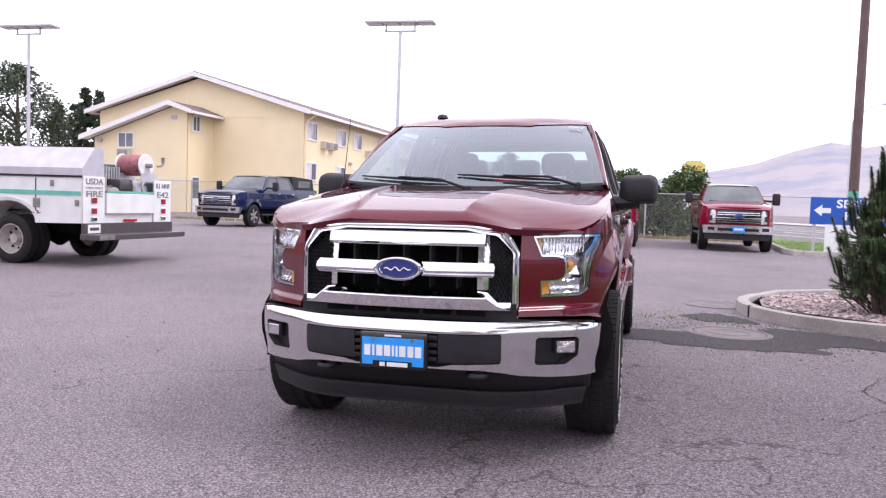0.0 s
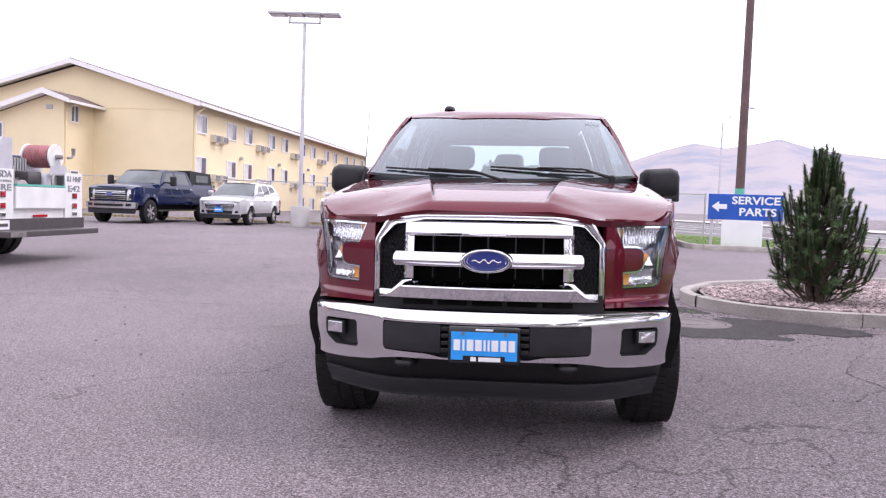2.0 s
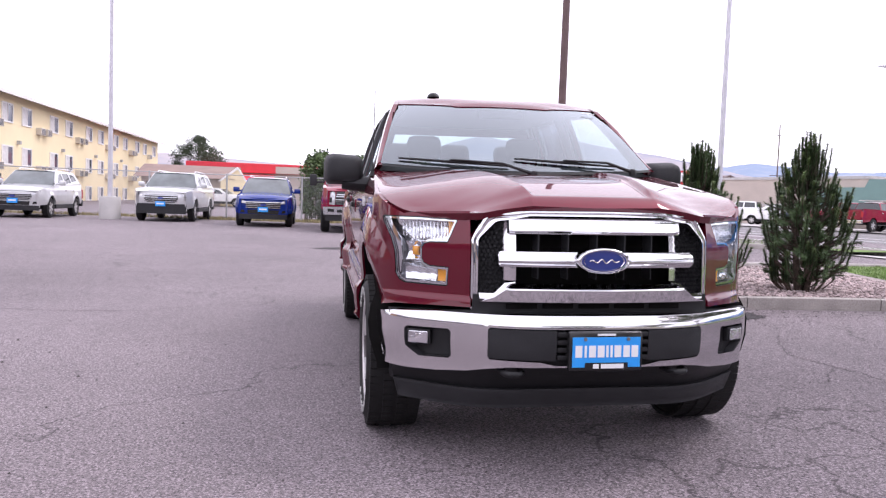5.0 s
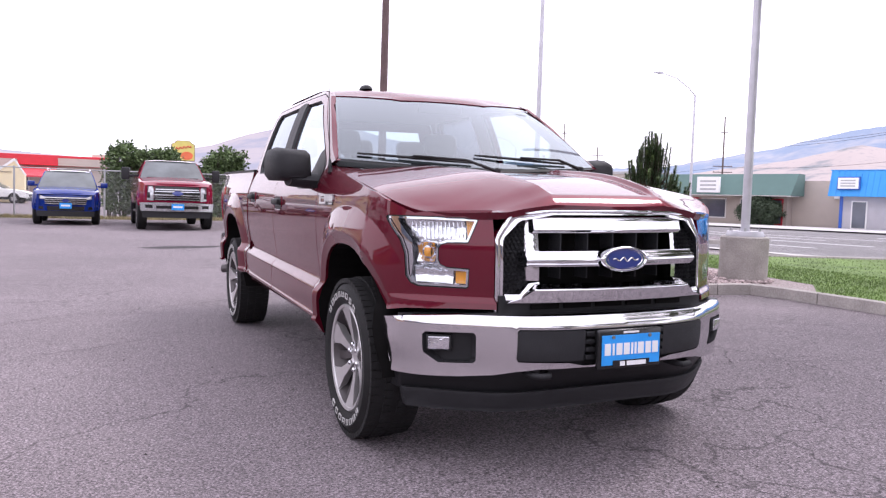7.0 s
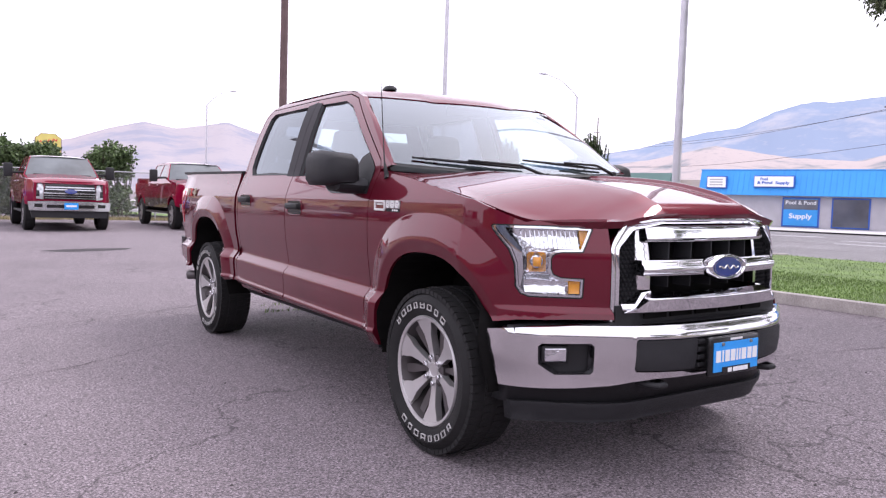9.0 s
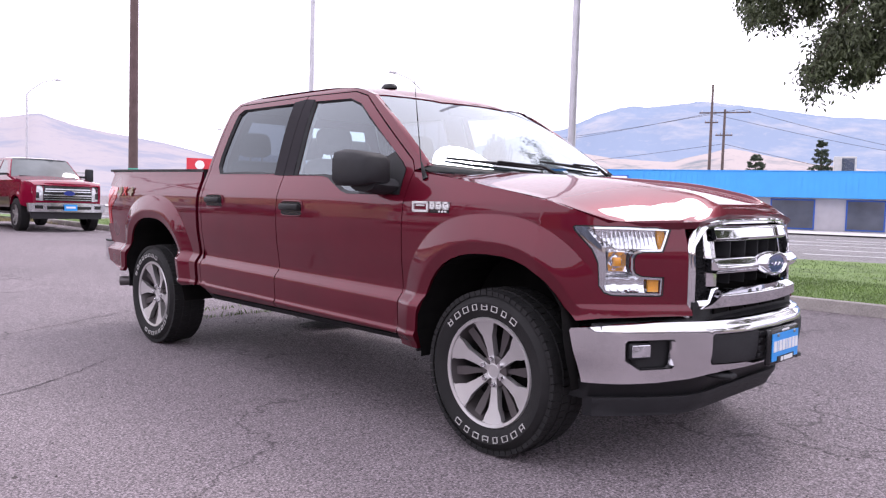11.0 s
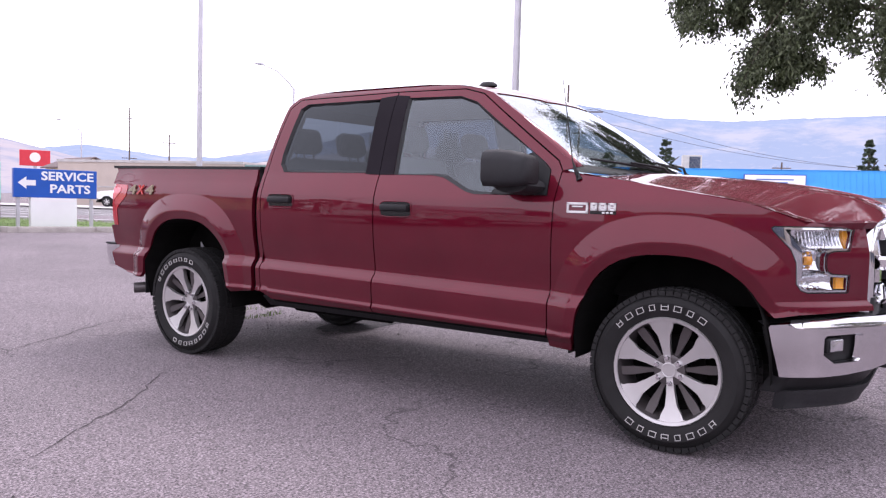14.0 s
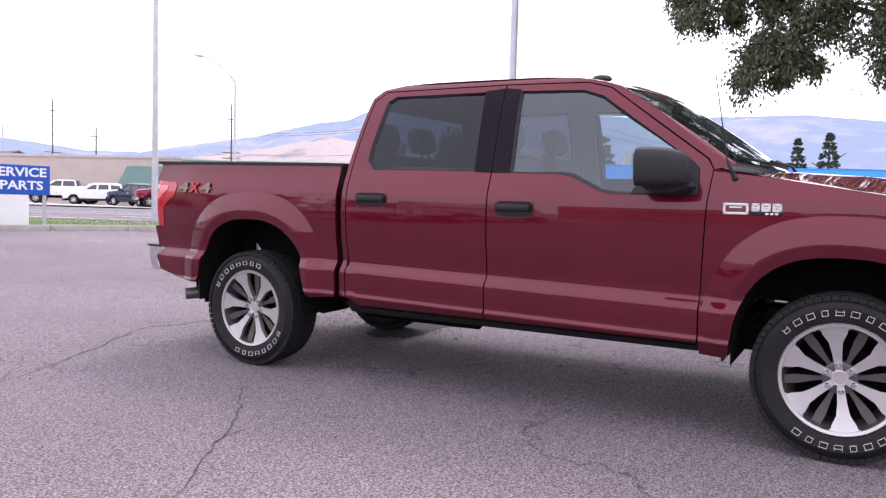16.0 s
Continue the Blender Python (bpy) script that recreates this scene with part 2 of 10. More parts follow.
# Distance haze is painted into the slope colours: pale blue, lavender, greyed tan.
M["hill_tan"] = hill_mat("hazed_hill_grass", (0.375, 0.345, 0.365), (0.285, 0.290, 0.345), 0.0042, 0.56, 0.03)
M["hill_blue"] = hill_mat("hazed_wooded_slope", (0.242, 0.294, 0.395), (0.355, 0.368, 0.420), 0.0030, 0.60, 0.02)
M["foothill"] = hill_mat("hazed_foothill", (0.425, 0.372, 0.365), (0.215, 0.235, 0.255), 0.0075, 0.60, 0.06)
M["bark"] = surf("bark", (0.10, 0.075, 0.06), 0.95, var=0.3, scale=8, bump=1, bscale=30, fine=0.3)
M["leaf"] = surf("broad_leaf", (0.092, 0.112, 0.058), 0.55, var=0.25, scale=1.0, isle=0.5)
M["hedge_leaf"] = surf("hedge_leaf", (0.085, 0.13, 0.045), 0.6, var=0.25, scale=0.8, isle=0.5)
M["needle"] = surf("pine_needle", (0.078, 0.128, 0.050), 0.65, var=0.2, scale=2, isle=0.5)
M["needle_tip"] = surf("pine_new_growth", (0.150, 0.215, 0.078), 0.65, var=0.2, scale=2, isle=0.4)
M["far_leaf"] = surf("far_foliage", (0.06, 0.085, 0.05), 0.8, var=0.25, scale=0.5, isle=0.45)
M["letter_grey"] = surf("worn_grey_lettering", (0.22, 0.22, 0.24), 0.6, var=0.25, scale=12)
M["wire"] = surf("fence_wire", (0.42, 0.42, 0.43), 0.5, 0.4, var=0.1)
M["iron"] = surf("cast_iron_lid", (0.17, 0.145, 0.145), 0.7, 0.2, var=0.2, scale=12, bump=0.6, bscale=40)


# ---- building blocks ----
def ease(a, b, v):
    v = min(1.0, max(0.0, (v - a) / (b - a)))
    return v * v * (3 - 2 * v)


def gh(x, y):
    """Height of the ground: a lot that rises a little towards its far side."""
    return 0.17 * ease(4, 19, y) * (1 - 0.6 * ease(12, 30, x)) + 0.03 * ease(-1.2, 1.2, x)


def thing(name, label, category, group="", kind="", m=None):
    ob = new(name)
    ob.empty_display_size = 0.1
    if m is not None:
        ob.matrix_world = m
    return tagged(ob, label, category, group, kind)


def smooth(me, angle=35):
    """Smooth shading with edges sharper than the angle kept hard."""
    bm = bmesh.new()
    bm.from_mesh(me)
    lim = radians(angle)
    for f in bm.faces:
        f.smooth = True
    for e in bm.edges:
        if len(e.link_faces) == 2:
            e.smooth = e.calc_face_angle(0) < lim
        else:
            e.smooth = True
    bm.to_mesh(me)
    bm.free()


def true_normals(me):
    """Shades curved sheets by the surface they were drawn from, so that reflections run clean."""
    if "true_n" not in me.attributes:
        return
    n = len(me.vertices)
    vec, flag = np.zeros(n * 3), np.zeros(len(me.polygons), dtype=np.int32)
    me.attributes["true_n"].data.foreach_get("vector", vec)
    me.attributes["curved"].data.foreach_get("value", flag)
    vec = vec.reshape(-1, 3)
    out = []
    for f in me.polygons:
        for i in f.vertices:
            v = Vector(vec[i]) if flag[f.index] else f.normal
            d = v.dot(f.normal)
            out.append(v if d > 0.5 else -v if d < -0.5 else f.normal.copy())
    me.normals_split_custom_set(out)
    me.attributes.remove(me.attributes["true_n"])
    me.attributes.remove(me.attributes["curved"])


def part(name, bm, material, parent=None, label="", soft=None, m=None):
    me = bpy.data.meshes.new(name)
    bm.normal_update()
    bm.to_mesh(me)
    bm.free()
    for one in material if isinstance(material, (list, tuple)) else (material,):
        me.materials.append(one)
    if soft:
        smooth(me, soft)
        true_normals(me)
    ob = new(name, me)
    if parent is not None:
        ob.parent = parent
    if m is not None:
        ob.matrix_basis = m
    if label:
        ob["label"] = label
    return ob


def whole(name, bm, material, label, category, group="", kind="", soft=None):
    return tagged(part(name, bm, material, soft=soft), label, category, group, kind)


def box(bm, x0, x1, y0, y1, z0, z1, bevel=0.0, m=None, mi=0):
    vs = [bm.verts.new((x, y, z)) for z in (z0, z1) for y in (y0, y1) for x in (x0, x1)]
    if m is not None:
        for v in vs:
            v.co = m @ v.co
    fs = [bm.faces.new([vs[i] for i in q]) for q in ((0, 2, 3, 1), (4, 5, 7, 6), (0, 1, 5, 4), (2, 6, 7, 3), (0, 4, 6, 2), (1, 3, 7, 5))]
    for f in fs:
        f.material_index = mi
    if bevel:
        es = list({e for f in fs for e in f.edges})
        bmesh.ops.bevel(bm, geom=es, offset=bevel, segments=2, profile=0.5, affect="EDGES")
    return bm


def boxed(*a, **k):
    return box(bmesh.new(), *a, **k)


def tube(bm, pts, radii, sides=8, cap=True):
    """A round bar along points, with a radius for each."""
    pts = [Vector(p) for p in pts]
    if not isinstance(radii, (list, tuple)):
        radii = [radii] * len(pts)
    rings = []
    for i, p in enumerate(pts):
        d = (pts[min(i + 1, len(pts) - 1)] - pts[max(i - 1, 0)]).normalized()
        a = d.orthogonal().normalized() if abs(d.z) > 0.9 else d.cross(Vector((0, 0, 1))).normalized()
        b = d.cross(a)
        rings.append([bm.verts.new(p + radii[i] * (math.cos(t) * a + math.sin(t) * b)) for t in (2 * math.pi * k / sides for k in range(sides))])
    for r0, r1 in zip(rings, rings[1:]):
        for k in range(sides):
            bm.faces.new((r0[k], r0[(k + 1) % sides], r1[(k + 1) % sides], r1[k]))
    if cap:
        bm.faces.new(rings[0][::-1])
        bm.faces.new(rings[-1])
    return bm


def lathe(bm, prof, steps=32, axis="x", m=None, close=False):
    """Turns a profile of (along, radius) about an axis."""
    rings = []
    for k in range(steps):
        t = 2 * math.pi * k / steps
        ring = []
        for a, r in prof:
            c, s = r * math.cos(t), r * math.sin(t)
            co = Vector((a, c, s)) if axis == "x" else Vector((c, s, a)) if axis == "z" else Vector((s, a, c))
            ring.append(bm.verts.new(m @ co if m is not None else co))
        rings.append(ring)
    n = len(prof)
    for k in range(steps):
        r0, r1 = rings[k], rings[(k + 1) % steps]
        for i in range(n - 1 + close):
            j = (i + 1) % n
            try:
                bm.faces.new((r0[i], r0[j], r1[j], r1[i]))
            except ValueError:
                pass
    bmesh.ops.remove_doubles(bm, verts=bm.verts, dist=1e-5)
    bmesh.ops.recalc_face_normals(bm, faces=bm.faces)
    return bm


def prism(bm, outline, y0, y1, plane="xz"):
    """Pushes an outline through a depth: plane xz goes along y, yz along x, xy along z."""
    def at(u, v, d):
        return (u, d, v) if plane == "xz" else (d, u, v) if plane == "yz" else (u, v, d)
    a = [bm.verts.new(at(u, v, y0)) for u, v in outline]
    b = [bm.verts.new(at(u, v, y1)) for u, v in outline]
    bm.faces.new(a)
    bm.faces.new(b[::-1])
    for i in range(len(a)):
        j = (i + 1) % len(a)
        bm.faces.new((a[j], a[i], b[i], b[j]))
    bmesh.ops.recalc_face_normals(bm, faces=bm.faces)
    return bm


def inside(u, v, poly):
    c = False
    j = len(poly) - 1
    for i in range(len(poly)):
        (x0, y0), (x1, y1) = poly[i], poly[j]
        if (y0 > v) != (y1 > v) and u < (x1 - x0) * (v - y0) / (y1 - y0) + x0:
            c = not c
        j = i
    return c


def dense(poly, step):
    out = []
    for i in range(len(poly)):
        a, b = Vector(poly[i]), Vector(poly[(i + 1) % len(poly)])
        n = max(1, int((b - a).length / step + 0.5))
        out += [tuple(a + (b - a) * k / n) for k in range(n)]
    return out


def skin(bm, outline, to3d, step=0.05, holes=(), lip=None, mi=0, flip=False, lines=()):
    """A curved sheet: an outline with holes in a flat chart, filled finely and carried to space by to3d. lip: a vector or function by which the rim is turned back."""
    rims = [dense(outline, step)] + [dense(h, step) for h in holes]
    pts, edges = [], []
    for r in rims:
        k = len(pts)
        pts += [Vector(p) for p in r]
        edges += [(k + i, k + (i + 1) % len(r)) for i in range(len(r))]
    us, vs = [p[0] for p in rims[0]], [p[1] for p in rims[0]]
    nrim = len(pts)
    for ln in lines:
        ln = [Vector(p) for p in ln]
        for a, b in zip(ln, ln[1:]):
            n = max(1, int((b - a).length / min(step, 0.013)))
            for k in range(n + (b == ln[-1])):
                q = a + (b - a) * k / n
                if inside(q[0], q[1], rims[0]) and not any(inside(q[0], q[1], h) for h in rims[1:]):
                    pts.append(q)
    rim_np = np.array([tuple(p) for p in pts])
    nu, nv = int((max(us) - min(us)) / step) + 1, int((max(vs) - min(vs)) / step) + 1
    for i in range(nu):
        for j in range(nv):
            u, v = min(us) + (i + 0.5 * (j % 2)) * step + 0.3 * step, min(vs) + j * step + 0.4 * step
            if inside(u, v, rims[0]) and not any(inside(u, v, h) for h in rims[1:]):
                if np.min(np.hypot(rim_np[:, 0] - u, rim_np[:, 1] - v)) > 0.45 * step:
                    pts.append(Vector((u, v)))
    from mathutils import geometry
    ov, oe, of, orig, _, _ = geometry.delaunay_2d_cdt(pts, edges, [], 0, 1e-6)
    true_n = bm.verts.layers.float_vector.get("true_n") or bm.verts.layers.float_vector.new("true_n")
    curved = bm.faces.layers.int.get("curved") or bm.faces.layers.int.new("curved")
    vm = [bm.verts.new(to3d(p[0], p[1])) for p in ov]
    for v, p in zip(vm, ov):
        du = Vector(to3d(p[0] + 0.002, p[1])) - Vector(to3d(p[0] - 0.002, p[1]))
        dv = Vector(to3d(p[0], p[1] + 0.002)) - Vector(to3d(p[0], p[1] - 0.002))
        v[true_n] = du.cross(dv).normalized()
    made = []
    for f in of:
        c = sum((Vector(ov[i]) for i in f), Vector((0, 0))) / len(f)
        if inside(c[0], c[1], rims[0]) and not any(inside(c[0], c[1], h) for h in rims[1:]):
            face = bm.faces.new([vm[i] for i in (reversed(f) if flip else f)])
            face.material_index = mi
            face[curved] = 1
            made.append(face)
    keep = {v for f in made for v in f.verts}
    for v in vm:
        if v not in keep:
            bm.verts.remove(v)
    if lip is not None:
        owned = set(made)
        rim = [e for e in {e for f in made for e in f.edges} if sum(g in owned for g in e.link_faces) == 1]
        back = {}
        for e in rim:
            for v in e.verts:
                if v not in back:
                    d = lip(v.co) if callable(lip) else Vector(lip)
                    back[v] = bm.verts.new(v.co + d)
        for e in rim:
            a, b = e.verts
            f = e.link_faces[0]
            vl = list(f.verts)
            if vl[(vl.index(a) + 1) % len(vl)] != b:
                a, b = b, a
            nf = bm.faces.new((b, a, back[a], back[b]))
            nf.material_index = mi
    return made


def sheet(name, outline, material, dz, step, label, category, kind="structure", holes=()):
    bm = bmesh.new()
    skin(bm, outline, lambda u, v: (u, v, gh(u, v) + dz), step, holes)
    return whole(name, bm, material, label, category, kind=kind, soft=60)


def sweep(bm, path, prof, closed=False):
    """Carries a profile of (across, up) along a path on the ground."""
    rows = []
    n = len(path)
    for i, p in enumerate(path):
        a = Vector(path[(i - 1) % n] if closed or i else path[0])
        b = Vector(path[(i + 1) % n] if closed or i < n - 1 else path[-1])
        d = (b - a).normalized()
        nrm = Vector((d.y, -d.x))
        rows.append([bm.verts.new((p[0] + nrm.x * c, p[1] + nrm.y * c, gh(p[0], p[1]) + u)) for c, u in prof])
    pairs = list(zip(rows, rows[1:])) + ([(rows[-1], rows[0])] if closed else [])
    for r0, r1 in pairs:
        for i in range(len(prof) - 1):
            bm.faces.new((r0[i], r0[i + 1], r1[i + 1], r1[i]))
    bmesh.ops.recalc_face_normals(bm, faces=bm.faces)
    return bm


def words(name, text, size, m, material, parent, depth=0.004, label="", spread=None, bold=0.0):
    """Raised lettering in the built-in font, as one mesh; spread: the width it is fitted to."""
    cu = bpy.data.curves.new(name, "FONT")
    cu.body, cu.size, cu.extrude, cu.offset = text, size, depth, bold
    cu.align_x, cu.align_y = "CENTER", "CENTER"
    cu.resolution_u = 3
    tmp = bpy.data.objects.new(name, cu)
    scene.collection.objects.link(tmp)
    me = bpy.data.meshes.new_from_object(tmp.evaluated_get(bpy.context.evaluated_depsgraph_get()))
    bpy.data.objects.remove(tmp)
    if spread and len(me.vertices):
        xs = [v.co.x for v in me.vertices]
        k = spread / (max(xs) - min(xs))
        for v in me.vertices:
            v.co.x *= k
    me.materials.clear()
    me.materials.append(material)
    ob = new(name, me)
    if parent is not None:
        ob.parent = parent
    ob.matrix_basis = m
    if label:
        ob["label"] = label
    return ob


def inset_poly(poly, d):
    """The same outline drawn in by d; poly runs anticlockwise for d > 0."""
    out = []
    n = len(poly)
    for i in range(n):
        a, b, c = Vector(poly[i - 1]), Vector(poly[i]), Vector(poly[(i + 1) % n])
        e, f = (b - a).normalized(), (c - b).normalized()
        m = Vector((-e.y, e.x)) + Vector((-f.y, f.x))
        m = m.normalized() if m.length > 1e-6 else Vector((-e.y, e.x))
        k = max(0.45, m.dot(Vector((-e.y, e.x))))
        out.append(tuple(b + m * d / k))
    return out


# ---- ground ----
def build_ground():
    bm = bmesh.new()
    xs = sorted({-3000, -1500, -700, -300, -150, -80, -50, -35, *range(-25, 40, 1), 50, 60, 80, 120, 200, 400, 900, 1800, 3000})
    ys = sorted({-3000, -1500, -700, -300, -120, -60, -30, *range(-18, 32, 1), 40, 50, 60, 80, 120, 200, 400, 900, 1800, 3000})
    grid = [[bm.verts.new((x, y, gh(x, y))) for x in xs] for y in ys]
    for j in range(len(ys) - 1):
        for i in range(len(xs) - 1):
            bm.faces.new((grid[j][i], grid[j][i + 1], grid[j + 1][i + 1], grid[j + 1][i]))
    whole("ground", bm, M["asphalt"], "worn grey asphalt parking lot with hairline cracks", "ground", kind="structure", soft=60)


build_ground()


def arc(cx, cy, r, a0, a1, n):
    return [(cx + r * math.cos(radians(a0 + (a1 - a0) * k / n)), cy + r * math.sin(radians(a0 + (a1 - a0) * k / n))) for k in range(n + 1)]


KERB = [(0.0, -0.05), (0.0, 0.11), (0.025, 0.145), (0.05, 0.15), (0.14, 0.15), (0.16, 0.14), (0.16, 0.0)]
BED_EDGE = [(6.52, -30), (6.52, -10), (6.52, -4), (6.52, 0), (6.52, 2.5)] + arc(6.22, 4.0, 0.3, 0, 60, 3)[:2] + [(6.40, 4.52), (6.15, 4.62)] + [(5.2, 4.66), (4.4, 4.66)] + arc(3.85, 6.05, 1.42, 268, 140, 11) + [(3.05, 7.5), (4.2, 8.3), (6.0, 9.3), (8.0, 9.9), (10.0, 10.0), (15.0, 8.4)]
FAR_EDGE = [(15.5, 14.5), (12, 15.6), (9.2, 16.7), (7.9, 17.6), (6.2, 18.15), (5.0, 18.35), (4.85, 19.2), (5.3, 27.0)]


def kerb_run(path, holder):
    """Kerb stones laid end to end along a path."""
    line = []
    for a, b in zip(path, path[1:]):
        a, b = Vector(a), Vector(b)
        n = max(1, int((b - a).length / 0.12))
        line += [a + (b - a) * k / n for k in range(n)]
    line.append(Vector(path[-1]))
    run, at = [line[0]], 0.0
    for p, q in zip(line, line[1:]):
        at += (q - p).length
        run.append(q)
        if at > 1.8 or q is line[-1]:
            if len(run) > 1:
                bm = bmesh.new()
                d0, d1 = (run[1] - run[0]).normalized(), (run[-1] - run[-2]).normalized()
                pts = [run[0] + d0 * 0.005] + run[1:-1] + [run[-1] - d1 * 0.005]
                sweep(bm, [tuple(p) for p in pts], KERB)
                bm.edges.ensure_lookup_table()
                ends = [e for e in bm.edges if len(e.link_faces) == 1]
                bmesh.ops.holes_fill(bm, edges=ends, sides=0)
                part("kerb_stone", bm, M["concrete"], holder, soft=40)
            run, at = [q], 0.0


kerb_1 = thing("kerb_1", "grey concrete kerb round the planted bed and verge", "kerb", kind="structure")
kerb_run(BED_EDGE[::-1], kerb_1)
kerb_2 = thing("kerb_2", "grey concrete kerb along the far verge", "kerb", kind="structure")
kerb_run(FAR_EDGE, kerb_2)

sheet("gravel_ground", [(7.6, 4.5), (8.5, 9.6)] + [(6.1, 9.2), (4.25, 8.15), (3.1, 7.35), (2.62, 6.8), (2.55, 5.9), (2.95, 5.2), (3.6, 4.78), (4.4, 4.76), (6.2, 4.72), (6.62, 4.4), (6.62, 3.6)], M["gravel_bed"], 0.11, 0.25, "pinkish gravel bed inside the kerb", "gravel bed")
ROAD_U, ROAD_N = Vector((-0.34, 0.94)), Vector((0.94, 0.34))


def road_xy(u, n):
    p = ROAD_U * u + ROAD_N * n
    return (p.x, p.y)


sheet("verge_1", [(6.62, -30), (6.62, 3.6), (7.6, 4.5), (8.5, 9.6), (10.0, 9.9), (14.9, 8.3), road_xy(2, 16.6), road_xy(-40, 16.6)], M["lawn"], 0.115, 0.6, "mown green grass verge", "lawn")
sheet("verge_2", [(15.4, 14.7), (12, 15.75), (9.25, 16.85), (7.95, 17.75), (6.25, 18.3), (5.1, 18.5), (5.0, 19.2), (5.4, 27.0), road_xy(60, 16.6), road_xy(9, 16.6)], M["lawn"], 0.115, 0.8, "green grass verge round the service sign", "lawn")
sheet("road", [road_xy(-300, 17.2), road_xy(-300, 46), road_xy(500, 46), road_xy(500, 17.2)], M["road"], 0.012, 12, "wide grey asphalt street with lane lines", "road")
sheet("pavement", [road_xy(-300, 46.2), road_xy(-300, 57.6), road_xy(500, 57.6), road_xy(500, 46.2)], M["pale_concrete"], 0.10, 12, "pale concrete frontage and pavement across the street", "pavement")
sheet("gutter", [road_xy(-300, 16.62), road_xy(-300, 17.18), road_xy(500, 17.18), road_xy(500, 16.62)], M["pale_concrete"], 0.03, 12, "pale concrete gutter along the street", "gutter")

lane_lines = thing("lane_lines", "white painted lane lines on the street", "road marking", kind="structure")
for n_, dash in ((21.5, False), (25.5, True), (29.5, False), (33.5, False), (37.5, True)):
    u_ = -60.0
    while u_ < 160:
        ln = 3.5 if dash else 12.0
        bm = bmesh.new()
        q = [road_xy(u_, n_), road_xy(u_ + ln, n_), road_xy(u_ + ln, n_ + 0.14), road_xy(u_, n_ + 0.14)]
        lo = [bm.verts.new((*p, gh(*p) + 0.014)) for p in q]
        hi = [bm.verts.new((*p, gh(*p) + 0.022)) for p in q]
        bm.faces.new(hi)
        for i in range(4):
            bm.faces.new((lo[i], lo[(i + 1) % 4], hi[(i + 1) % 4], hi[i]))
        bmesh.ops.recalc_face_normals(bm, faces=bm.faces)
        part("lane_line", bm, M["sign_white"], lane_lines)
        u_ += 11.0 if dash else 12.0

# ---- hills ----
RIDGE = [(-40, 4.5), (-20, 5.2), (-8, 5.9), (0, 6.0), (4.3, 6.5), (9.6, 6.45), (14.2, 6.3), (18.8, 6.6), (22.5, 7.2), (26.9, 7.8), (30.5, 7.4), (31.9, 7.5), (33.9, 7.0), (36.5, 5.8), (38.6, 5.5), (41.1, 4.9), (42.8, 4.4), (45.1, 4.0), (48.8, 3.3), (50.7, 2.9), (54.2, 2.85), (57.2, 3.2), (59.1, 3.4), (62, 3.0), (66, 2.2), (75, 1.2)]
RIDGE_B = [(50, 1.0), (55, 1.8), (60, 2.6), (65, 3.75), (69, 4.3), (70.8, 4.6), (72.9, 5.25), (74.5, 4.9), (76.3, 4.6), (78.4, 4.95), (80.5, 4.4), (83, 3.5), (86, 2.9), (90, 2.2), (96, 2.5), (101, 2.7), (106, 2.2), (114, 1.7), (130, 1.5)]
RIDGE_C = [(-40, 2.2), (-10, 2.6), (5, 2.9), (15, 3.0), (20, 3.6), (25, 4.6), (29, 3.6), (33, 3.8), (38, 4.6), (42, 3.6), (46, 3.0), (50, 2.3), (56, 1.9), (60, 1.6)]


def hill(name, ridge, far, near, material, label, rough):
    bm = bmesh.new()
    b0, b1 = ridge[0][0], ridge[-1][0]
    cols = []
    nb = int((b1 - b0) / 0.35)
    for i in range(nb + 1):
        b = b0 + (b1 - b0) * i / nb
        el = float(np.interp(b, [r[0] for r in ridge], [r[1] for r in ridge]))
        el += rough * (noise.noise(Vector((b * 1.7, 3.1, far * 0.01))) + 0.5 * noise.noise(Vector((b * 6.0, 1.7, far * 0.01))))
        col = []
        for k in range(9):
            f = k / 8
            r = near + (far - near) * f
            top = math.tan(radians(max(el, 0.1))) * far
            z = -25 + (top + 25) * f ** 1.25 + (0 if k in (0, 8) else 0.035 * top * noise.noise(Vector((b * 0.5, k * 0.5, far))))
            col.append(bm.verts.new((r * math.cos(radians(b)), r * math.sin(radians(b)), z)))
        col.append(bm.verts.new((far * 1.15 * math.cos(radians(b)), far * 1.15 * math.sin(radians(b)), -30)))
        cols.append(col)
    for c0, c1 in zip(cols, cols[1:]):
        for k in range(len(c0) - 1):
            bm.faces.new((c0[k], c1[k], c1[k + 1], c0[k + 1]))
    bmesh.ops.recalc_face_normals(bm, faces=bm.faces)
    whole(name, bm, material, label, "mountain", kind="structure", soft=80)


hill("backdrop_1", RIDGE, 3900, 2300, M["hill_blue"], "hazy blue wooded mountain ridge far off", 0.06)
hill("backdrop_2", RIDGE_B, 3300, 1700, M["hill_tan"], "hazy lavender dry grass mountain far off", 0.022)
hill("backdrop_3", RIDGE_C, 2100, 900, M["foothill"], "hazy pale tan dry foothill slopes far off", 0.06)


